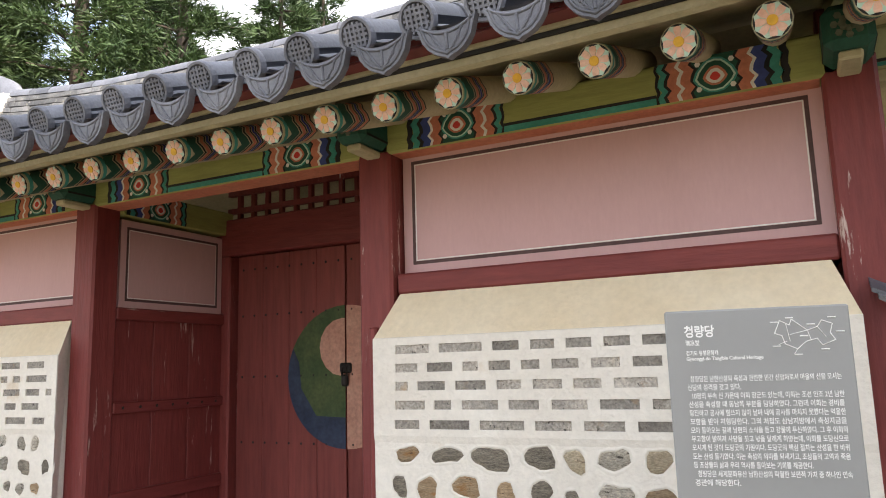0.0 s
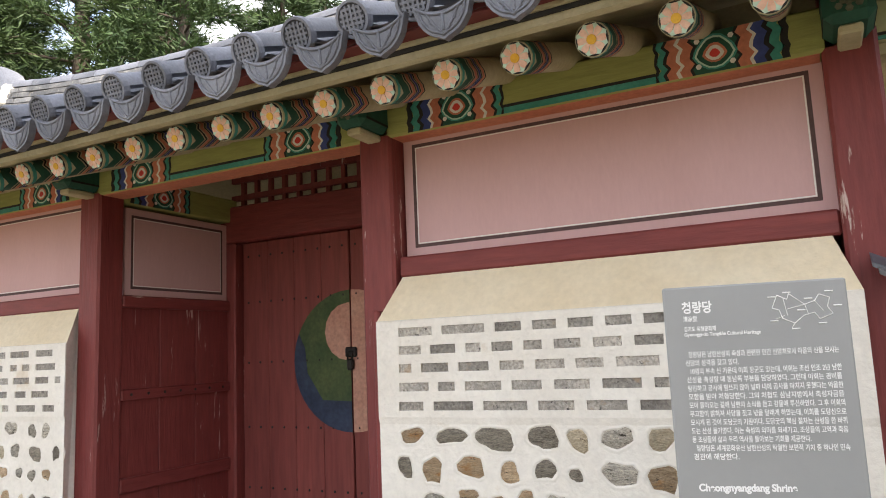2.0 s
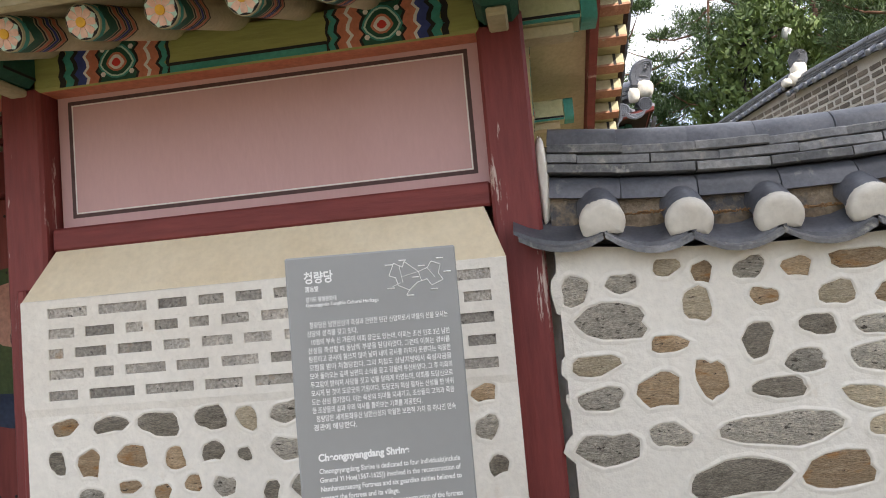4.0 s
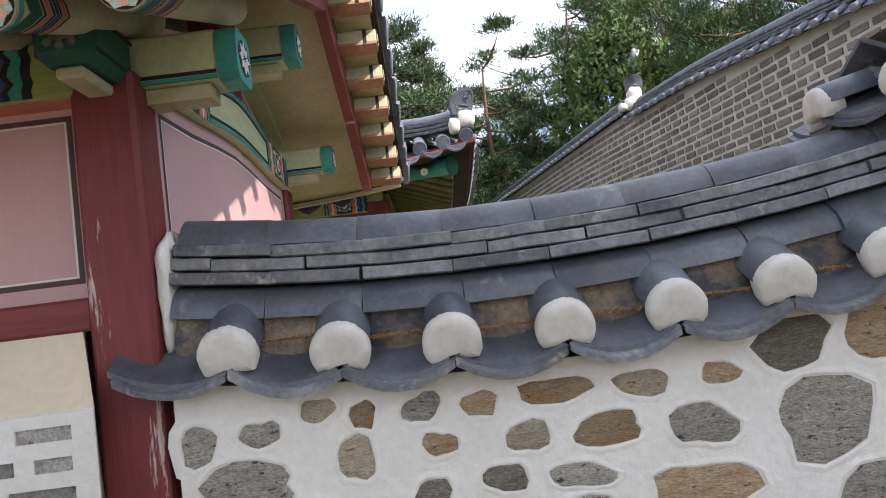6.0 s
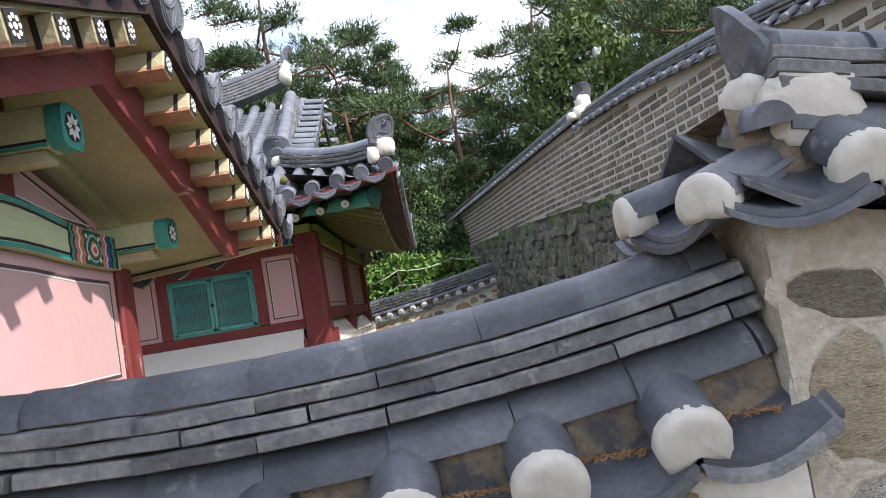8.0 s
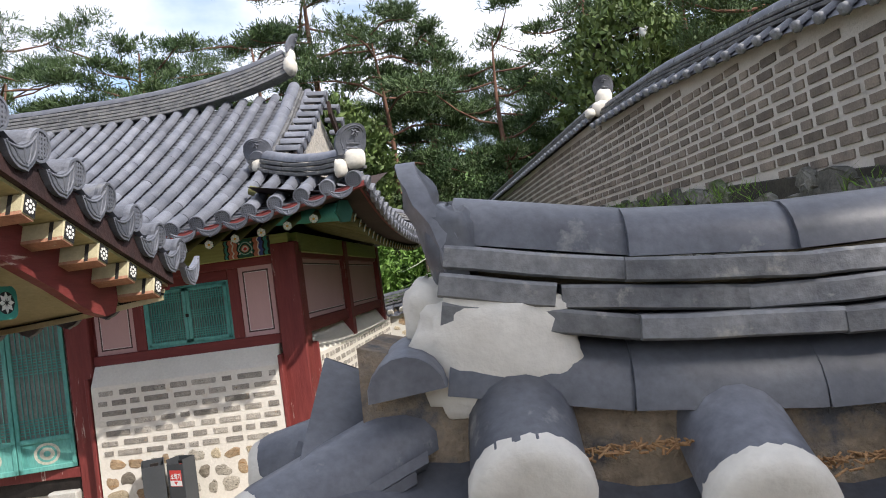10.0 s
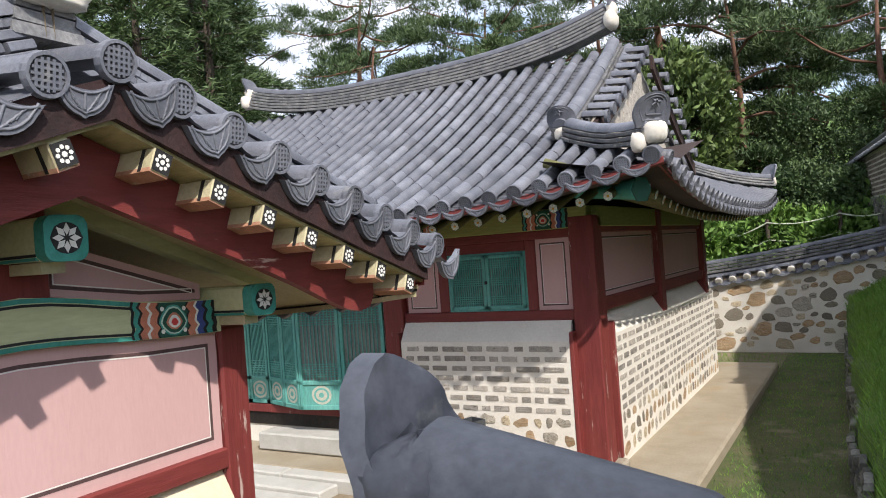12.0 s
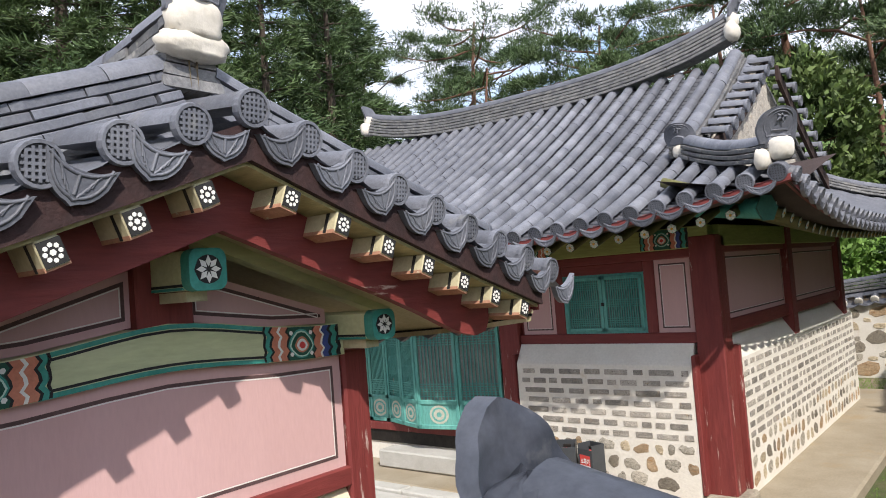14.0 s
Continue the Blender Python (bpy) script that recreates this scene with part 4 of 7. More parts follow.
# purlins that reach out under the gable
def purlin_end(y, z, w, h, x1, tealed=True):
    g = Geo()
    g.box(-0.3, x1 - 0.06, y - w / 2, y + w / 2, z, z + h, 0, 0.012)
    p = part("purlin", g, PALEG, gate, "pale green purlin with a painted end")
    g = Geo()
    rc, ow, oh = 0.045, w / 2 + 0.006, h / 2 + 0.006
    corner = [(y + sx * (ow - rc) + rc * math.cos(radians(a0 + q)), z + h / 2 + sz * (oh - rc) + rc * math.sin(radians(a0 + q))) for sx, sz, a0 in ((1, 1, 0), (-1, 1, 90), (-1, -1, 180), (1, -1, 270)) for q in (0, 18, 36, 54, 72, 90)]
    g.prism(corner, (x1 - 0.065, 0, 0), (0, 1, 0), (0, 0, 1), (0.065, 0, 0))
    e = part("painted_end", g, TEAL, p, "teal end painted with a white flower")
    g = Geo()
    cy, cz = y, z + h / 2
    g.prism([(cy + w * 0.37 * math.cos(j * 0.3927) * (1.0 if j % 2 else 1.08), cz + h * 0.37 * math.sin(j * 0.3927)) for j in range(16)], (x1, 0, 0), (0, 1, 0), (0, 0, 1), (0.002, 0, 0), 0)
    for a in range(8):
        c, s = math.cos(a * 0.785), math.sin(a * 0.785)
        g.prism([(cy + w * (0.2 * c + 0.17 * c * q - 0.078 * s * t), cz + h * (0.2 * s + 0.17 * s * q + 0.078 * c * t)) for q, t in ((-0.8, 0), (0, 1), (0.9, 0), (0, -1))], (x1 + 0.002, 0, 0), (0, 1, 0), (0, 0, 1), (0.002, 0, 0), 1)
    part("painted_flower", g, [BLACK, WHITE], e)
    g = Geo()
    for zz, mi in ((z + 0.022, 0), (z + 0.008, 1)):
        g.box(-0.3, x1 - 0.07, y - w / 2 - 0.003, y + w / 2 + 0.003, zz - 0.006, zz + 0.006, mi)
    g.box(-0.1, x1 - 0.10, y - w * 0.3, y + w * 0.3, z - 0.05, z - 0.004, 2)
    part("painted_line", g, [BLACK, TEAL, WOODC], p)


purlin_end(RY + 0.02, 3.01, 0.17, 0.17, 0.32)
purlin_end(2.22, 2.685, 0.16, 0.15, 0.30)
purlin_end(0.05, 2.575, 0.17, 0.16, 0.30)

# gable wall: curved beam, panels, skirt
GX = -0.03
qs = [0.08, 0.35, 0.6, 0.85, 1.13, 1.4, 1.65, 1.9, 2.18]
bz = lambda y: 2.60 + 0.055 * math.exp(-((y - 1.13) / 0.55) ** 2)
tz = lambda y: 2.775 + 0.095 * math.exp(-((y - 1.13) / 0.50) ** 2)
g = Geo()
g.prism([(y, bz(y)) for y in qs] + [(y, tz(y)) for y in qs[::-1]], (-0.16, 0, 0), (0, 1, 0), (0, 0, 1), (0.175, 0, 0))
cb = part("cross_beam", g, PALEG, gate, "pale green curved beam with painted bands")
for off, mi, base in ((0.0, 1, bz), (0.024, 0, bz), (-0.024, 1, tz), (-0.040, 0, tz)):
    hh = 0.020 if mi else 0.012
    line = [(y, base(y) + off) for y in (0.56, 0.7, 0.85, 1.0, 1.13, 1.25, 1.4, 1.55, 1.66)]
    g = Geo().prism(line + [(y, z + hh) for y, z in line[::-1]], (0.015, 0, 0), (0, 1, 0), (0, 0, 1), (0.003, 0, 0))
    part("painted_line", g, TEAL if mi else BLACK, cb)
for a, fl in ((2.15, -1), (0.10, 1)):
    bands(cb, (0.0155, 0, 0), (0, 1, 0), (1.2, 0, 0), fl, a, 2.603, 2.772, warp=lambda y, z: (y, bz(y) + (z - 2.6) / 0.175 * (tz(y) - bz(y))))


def panel(parent, pts, o, u, v, n, label="", line=0.055, m=PINK):
    """A painted wall panel with a black and a white line inside its edge. pts: its outline in u and v."""
    o, u, v, n = Vector(o), Vector(u), Vector(v), Vector(n)
    g = Geo()
    g.prism(pts, o, u, v, n * -0.04)
    p = part("wall_panel", g, m, parent, label)
    c = (sum(a for a, b in pts) / len(pts), sum(b for a, b in pts) / len(pts))

    def inset(d):
        out = []
        k = len(pts)
        for i in range(k):
            a, b, e = Vector(pts[i - 1]), Vector(pts[i]), Vector(pts[(i + 1) % k])
            d1, d2 = (b - a).normalized(), (e - b).normalized()
            n1, n2 = Vector((-d1.y, d1.x)), Vector((-d2.y, d2.x))
            q = (n1 + n2)
            q = q / max(q.dot(n1), 0.25)
            if q.dot(Vector(c) - b) < 0:
                q = -q
            out.append(tuple(b + q * d))
        return out
    for d, w, m2, t in ((line, 0.017, PLINE, 0.0015), (line + 0.018, 0.006, WHITE, 0.002)):
        a, b = inset(d), inset(d + w)
        k = len(a)
        vs = [o + u * q[0] + v * q[1] + n * t for q in a + b]
        part("panel_line", Geo().add(vs, [(i, (i + 1) % k, k + (i + 1) % k, k + i) for i in range(k)]), m2, p)
    return p


ys = [0.10, 0.5, 0.85, 1.13, 1.4, 1.75, 2.175]
panel(gate, [(0.10, 1.98), (2.175, 1.98)] + [(y, bz(y) - 0.004) for y in ys[::-1]], (GX, 0, 0), (0, 1, 0), (0, 0, 1), (1, 0, 0), "pink plaster gable panel edged in black and white")
panel(gate, [(1.26, 3.12), (1.26, tz(1.26) + 0.004), (1.5, tz(1.5) + 0.004), (1.75, tz(1.75) + 0.004), (2.12, tz(2.12) + 0.004), (2.12, 2.86)], (GX - 0.03, 0, 0), (0, 1, 0), (0, 0, 1), (1, 0, 0), "", 0.035)
panel(gate, [(1.0, 3.12), (0.14, 2.86), (0.14, tz(0.14) + 0.004), (0.55, tz(0.55) + 0.004), (1.0, tz(1.0) + 0.004)], (GX - 0.03, 0, 0), (0, 1, 0), (0, 0, 1), (1, 0, 0), "", 0.035)
part("king_post", Geo().box(-0.15, 0.0, 0.99, 1.27, 2.84, 3.30, 0, 0.01), RED, gate)
part("sill_beam", Geo().box(-0.16, 0.0, 0.08, 2.19, 1.87, 1.98, 0, 0.01), REDH, gate)
part("gable_rafter", Geo().prism([(RY, 3.42), (2.6, 2.86), (2.6, 2.78), (RY, 3.30), (-0.4, 2.78), (-0.4, 2.86)], (-0.10, 0, 0), (0, 1, 0), (0, 0, 1), (0.09, 0, 0)), PALEG, gate)


def skirt(parent, o, u, n, w, z0, z1, zt, depth, rows, bw, bh, stone_rows, rng, cap_mat=CREAM, brick=BR, stones=STONES, gap=0.06, label="", s_gap=1.5, chamfer=0.0, spans=None, spots=(), rim=None):
    """A plastered apron wall under a panel, with a sloped top; bricks and stones are set in its face."""
    o, u, n = Vector(o), Vector(u), Vector(n)
    up = Vector((0, 0, 1))
    g = Geo()
    prof = [(0, z0), (depth, z0), (depth, z1), (0.0, zt), (0, zt)]
    c = chamfer
    vs = []
    for s, sg in ((0, 1), (w, -1)):
        vs += [o + u * s + up * z0, o + u * s + n * depth + up * z0, o + u * s + n * depth + up * z1, o + u * (s + sg * c) + n * 0.01 + up * zt, o + u * (s + sg * c) + up * zt]
    g.add(vs, [(0, 1, 2, 3, 4), (9, 8, 7, 6, 5), (0, 5, 6, 1), (1, 6, 7, 2), (4, 3, 8, 9), (0, 4, 9, 5)], 0)
    g.add(vs, [(2, 7, 8, 3)], 1)
    wall = part("apron_wall", g, [PLASTER, cap_mat], parent, label)
    infill(wall, o + n * depth + up * 0, u, n, w, rows, bw, bh, stone_rows, rng, brick, stones, gap=gap, s_gap=s_gap, spans=spans, spots=spots, rim=rim)
    return wall


# bricks and stones of the bay beside the sign: start and length along it, then along, up, width and height
ROW1 = ((0.121, 0.176), (0.347, 0.211), (0.607, 0.123), (0.781, 0.107), (0.937, 0.109), (1.095, 0.108), (1.25, 0.11), (1.42, 0.13), (1.61, 0.12), (1.8, 0.156))
ROW2 = ((0.12, 0.116), (0.283, 0.129), (0.462, 0.074), (0.587, 0.1), (0.736, 0.083), (0.871, 0.116), (1.039, 0.118), (1.207, 0.115), (1.39, 0.12), (1.57, 0.11), (1.737, 0.054), (1.846, 0.106))
ROW3 = ((0.118, 0.066), (0.234, 0.139), (0.423, 0.147), (0.621, 0.113), (0.785, 0.128), (0.961, 0.116), (1.128, 0.171), (1.36, 0.13), (1.56, 0.14), (1.768, 0.187))
ROW4 = ((0.116, 0.154), (0.316, 0.085), (0.451, 0.174), (0.672, 0.136), (0.862, 0.153), (1.065, 0.159), (1.273, 0.11), (1.45, 0.15), (1.65, 0.14), (1.848, 0.106))
ROW5 = ((0.111, 0.128), (0.29, 0.196), (0.534, 0.205), (0.786, 0.158), (0.995, 0.166), (1.211, 0.16), (1.43, 0.14), (1.62, 0.13), (1.798, 0.158))
SPOTS = [(0.17, 1.10, 0.11, 0.07), (0.37, 1.10, 0.15, 0.065), (0.58, 1.09, 0.18, 0.10), (0.80, 1.10, 0.13, 0.10), (0.95, 1.09, 0.08, 0.10), (1.11, 1.10, 0.12, 0.085), (1.28, 1.10, 0.10, 0.09), (1.50, 1.10, 0.12, 0.08), (1.70, 1.10, 0.10, 0.08), (1.89, 1.12, 0.09, 0.07)]
SPOTS += [(0.13, 0.96, 0.07, 0.10), (0.27, 0.95, 0.09, 0.12), (0.46, 0.97, 0.12, 0.10), (0.64, 0.95, 0.09, 0.085), (0.80, 0.97, 0.09, 0.08), (0.93, 0.95, 0.055, 0.055), (1.11, 0.96, 0.13, 0.095), (1.28, 0.95, 0.11, 0.11), (1.52, 0.96, 0.12, 0.09), (1.75, 0.99, 0.06, 0.08), (1.89, 0.99, 0.09, 0.09)]
SPOTS += [(0.12, 0.77, 0.07, 0.07), (0.27, 0.81, 0.12, 0.08), (0.44, 0.85, 0.09, 0.055), (0.58, 0.82, 0.065, 0.075), (0.71, 0.85, 0.065, 0.075), (0.84, 0.83, 0.085, 0.085), (1.03, 0.80, 0.065, 0.085), (1.19, 0.81, 0.14, 0.11), (1.47, 0.82, 0.11, 0.08), (1.76, 0.84, 0.07, 0.07), (1.92, 0.85, 0.075, 0.075)]
BAYS = ((COLS[1] + 0.105, COLS[0] - 0.095), (COLS[3] + 0.105, COLS[2] - 0.095))
for a, b in BAYS:
    near = a > -3
    panel(gate, [(a, 1.94), (b, 1.94), (b, 2.57), (a, 2.57)], (0, 0.0, 0), (1, 0, 0), (0, 0, 1), (0, -1, 0), "pink plaster panel edged in black and white", 0.05)
    part("sill_beam", Geo().box(a, b, -0.085, 0.06, 1.84, 1.94, 0, 0.01), REDH, gate, "oxide red wooden rail")
    skirt(gate, (a - 0.06, -0.07, 0), (1, 0, 0), (0, -1, 0), b - a + 0.1, -0.2, 1.625, 1.84, 0.14, (1.568, 1.484, 1.402, 1.317, 1.231), 0.13, 0.040,
          ([] if near else [(1.10, 0.095), (0.965, 0.092), (0.83, 0.075)]) + [(0.68, 0.085), (0.56, 0.095), (0.43, 0.11), (0.26, 0.12), (0.08, 0.13)], random.Random(11), label="white plastered apron wall set with grey bricks and stones", gap=0.062, chamfer=0.075, s_gap=1.75,
          spans=(ROW1, ROW2, ROW3, ROW4, ROW5) if near else None, spots=SPOTS if near else (), rim=PLASTER)
    g = Geo()
    g.box(a - 0.10, a - 0.06, -0.19, -0.06, 0.0, 1.68, 0, 0.008)
    part("edge_board", g, RED, gate)
skirt(gate, (-0.07, 0.1, 0), (0, 1, 0), (1, 0, 0), 2.08, -0.2, 1.66, 1.87, 0.13, [1.60 - 0.09 * k for k in range(5)], 0.19, 0.046, [(1.1, 0.13)], random.Random(5), label="white plastered apron wall")

# the doorway, set back
DY = 1.12
g = Geo()
g.box(-4.36, -2.2, DY - 0.10, DY + 0.10, 2.36, 2.64, 0, 0.012)
part("lintel", g, REDH, gate)
for x in (-4.29, -2.36):
    part("door_jamb", Geo().box(x - 0.075, x + 0.075, DY - 0.09, DY + 0.09, 0.2, 2.36, 0, 0.012), RED, gate)
part("threshold", Geo().box(-4.3, -2.3, DY - 0.09, DY + 0.09, 0.2, 0.36, 0, 0.015), REDH, gate)
g = Geo()
for k in range(15):
    x = -4.2 + 0.135 * k
    g.box(x - 0.018, x + 0.018, DY - 0.02, DY + 0.02, 2.62, 3.1, 0, 0.005)
for z in (2.72, 2.86, 3.0):
    g.box(-4.3, -2.3, DY - 0.03, DY + 0.012, z - 0.02, z + 0.02)
part("transom_grille", g, RED, gate, "red wooden grille above the doors")
TG = Vector((-3.215, DY, 1.44))
TEALB = mat("faded_green_emblem_paint", (0.035, 0.065, 0.022), (0.075, 0.10, 0.035), 6, 0.75, 0.2, 40, 0.3, chip=(0.26, 0.24, 0.16), chip_at=0.72, chip_scale=16)
NAVY = mat("faded_blue_emblem_paint", (0.016, 0.026, 0.055), (0.035, 0.05, 0.085), 6, 0.75, 0.2, 40, 0.3, chip=(0.26, 0.24, 0.20), chip_at=0.70, chip_scale=16)
ROSE = mat("faded_rose_emblem_paint", (0.42, 0.20, 0.14), (0.50, 0.28, 0.20), 6, 0.75, 0.2, 40, 0.3)
for s in (-1, 1):
    x0, x1 = (TG.x - 0.98, TG.x - 0.006) if s < 0 else (TG.x + 0.006, TG.x + 0.81)
    leaf = part("door_leaf", Geo().box(x0, x1, DY + 0.012, DY + 0.05, 0.40, 2.36), DOORRED, gate, "closed red plank door with a round painted emblem")
    for k in range(4):
        a, b = x0 + (x1 - x0) * k / 4, x0 + (x1 - x0) * (k + 1) / 4
        part("plank", Geo().box(a + 0.0015, b - 0.0015, DY - 0.022, DY + 0.012, 0.40, 2.355, 0, 0.004), DOORRED, leaf)
    g = Geo()
    for z in (0.55, 0.98, 1.45, 1.9, 2.25):
        for k in range(9):
            x = x0 + (x1 - x0) * (k + 0.5) / 9
            lump(g, (x, DY - 0.022, z), (0.009, 0.006, 0.009), RNG, 6, 3)
    tagged(part("nail_heads", g, IRON, leaf), "", "", "", "stuff")
    R, n = 0.49, 22
    a0, a1 = (90, 270) if s < 0 else (-90, 90)
    arc = [(TG.x + s * 0.006 + R * math.cos(radians(a0 + (a1 - a0) * j / n)), TG.z + R * math.sin(radians(a0 + (a1 - a0) * j / n))) for j in range(n + 1)]
    g = Geo()
    g.prism(arc, (0, DY - 0.0235, 0), (1, 0, 0), (0, 0, 1), (0, -0.0015, 0), 0 if s < 0 else 2)
    if s < 0:
        low = [(x, z) for x, z in arc if z < TG.z + 0.22]
        g.prism(low + [(TG.x - 0.006, TG.z - 0.49), (TG.x - 0.006, TG.z - 0.28), (TG.x - 0.25, TG.z - 0.27), (TG.x - 0.38, TG.z - 0.08), (TG.x - 0.40, TG.z + 0.10)], (0, DY - 0.0255, 0), (1, 0, 0), (0, 0, 1), (0, -0.0015, 0), 1)
        g.prism([(TG.x - 0.006, TG.z + 0.40)] + [(TG.x - 0.03 - 0.19 * math.sin(math.pi * j / 8), TG.z + 0.20 + 0.20 * math.cos(math.pi * j / 8)) for j in range(9)] + [(TG.x - 0.006, TG.z)], (0, DY - 0.0255, 0), (1, 0, 0), (0, 0, 1), (0, -0.0015, 0), 2)
    part("emblem", g, [TEALB, NAVY, ROSE], leaf)
g = Geo()
g.box(TG.x - 0.045, TG.x + 0.05, DY - 0.045, DY - 0.02, 1.46, 1.53, 0, 0.01)
g.box(TG.x - 0.025, TG.x + 0.03, DY - 0.06, DY - 0.03, 1.37, 1.45, 0, 0.012)
g.sweep([(TG.x - 0.02, DY - 0.045, 1.44), (TG.x - 0.015, DY - 0.05, 1.50), (TG.x + 0.02, DY - 0.05, 1.50), (TG.x + 0.02, DY - 0.045, 1.44)], 0.007, 6)
part("padlock", g, IRON, gate, "dark iron hasp and padlock")

# the boarded cheek of the doorway
SX = -4.29
panel(gate, [(0.10, 1.92), (1.02, 1.92), (1.02, 2.50), (0.10, 2.50)], (SX, 0, 0), (0, 1, 0), (0, 0, 1), (1, 0, 0), "pink side panel edged in black and white", 0.045)
cheek = part("side_boards", Geo().box(SX - 0.05, SX - 0.012, 0.06, 1.04, 0.3, 1.92), RED, gate)
for z, h in ((1.84, 0.08), (1.25, 0.07), (0.68, 0.09), (0.32, 0.08)):
    part("rail", Geo().box(SX - 0.03, SX + 0.030, 0.07, 1.03, z, z + h, 0, 0.008), REDH, cheek)
for k in range(7):
    part("nail_head", lump(Geo(), (SX + 0.031, 0.14 + 0.135 * k, 1.285), (0.006, 0.010, 0.010), RNG, 6, 3), IRON, cheek)
for k in range(3):
    part("plank", Geo().box(SX - 0.012, SX + 0.002, 0.075 + 0.32 * k, 0.39 + 0.32 * k, 0.34, 1.86, 0, 0.004), RED, cheek)
g = Geo().box(SX - 0.1, SX + 0.04, 0.07, 1.10, 2.52, 2.70, 0, 0.01)
cbm = part("side_beam", g, GREEN, gate)
bands(cbm, (SX + 0.04, 0, 0), (0, 1, 0), (1, 0, 0), 1, 0.10, 2.525, 2.695)
SX2 = -2.30
part("side_boards", Geo().box(SX2, SX2 + 0.05, 0.06, 1.04, 0.3, 2.54), RED, gate)
# inner faces, floor and ceiling that close the gate
g = Geo()
g.box(-6.4, -0.2, 2.22, 2.30, 0.2, 2.6)
g.box(-6.5, -6.42, 0.0, 2.3, 0.2, 2.6)
part("back_wall", g, PINK, gate)
part("gate_floor", Geo().box(-6.6, -0.02, -0.06, 2.4, -0.1, 0.20), GRANITE, gate)
part("gate_steps", Geo().box(-4.4, -2.2, -0.75, -0.1, -0.1, 0.08, 0, 0.02), GRANITE, gate)
# ---- tile-capped plaster walls ----
def plug_mesh(rng, r=0.083):
    """The hand-pressed plaster that closes a round tile's end, looking along +x."""
    g, n = Geo(), 16
    k = rng.uniform(0, 9)
    rim = []
    for j in range(n + 1):
        a = math.pi * (1.40 * j / n - 0.20)
        q = r * (1 + 0.03 * noise.noise(Vector((2.5 * math.cos(a), 2.5 * math.sin(a), k))))
        rim.append((q * math.cos(a), q * math.sin(a)))
    for j in range(1, 6):
        t = j / 6
        rim.append((rim[n][0] + (rim[0][0] - rim[n][0]) * t, rim[n][1] + 0.008 * math.sin(math.pi * t) + rng.uniform(-0.003, 0.003)))
    m = len(rim)
    rows = []
    for x, s in ((-0.050, 0.93), (-0.028, 0.97), (-0.016, 1.035), (0.004, 1.035), (0.016, 0.96), (0.021, 0.66), (0.021, 0.3)):
        rows.append([(x + 0.010 * noise.noise(Vector((a * 40, b * 40, k + 5))) * (s > 1) + (0.012 * (1 - ((b - 0.03) * s + 0.03) / r) if x > 0 else 0) + 0.004 * noise.noise(Vector((a * 25, b * 25, k))), a * s, (b - 0.03) * s + 0.03) for a, b in rim + rim[:1]])
    g.strip(rows, 0, True)
    g.add(rows[-1][:-1], [tuple(range(m))], 0, True)
    g.add(rows[0][:-1], [tuple(range(m))])
    return g.mesh("plaster_plug", PLUG)


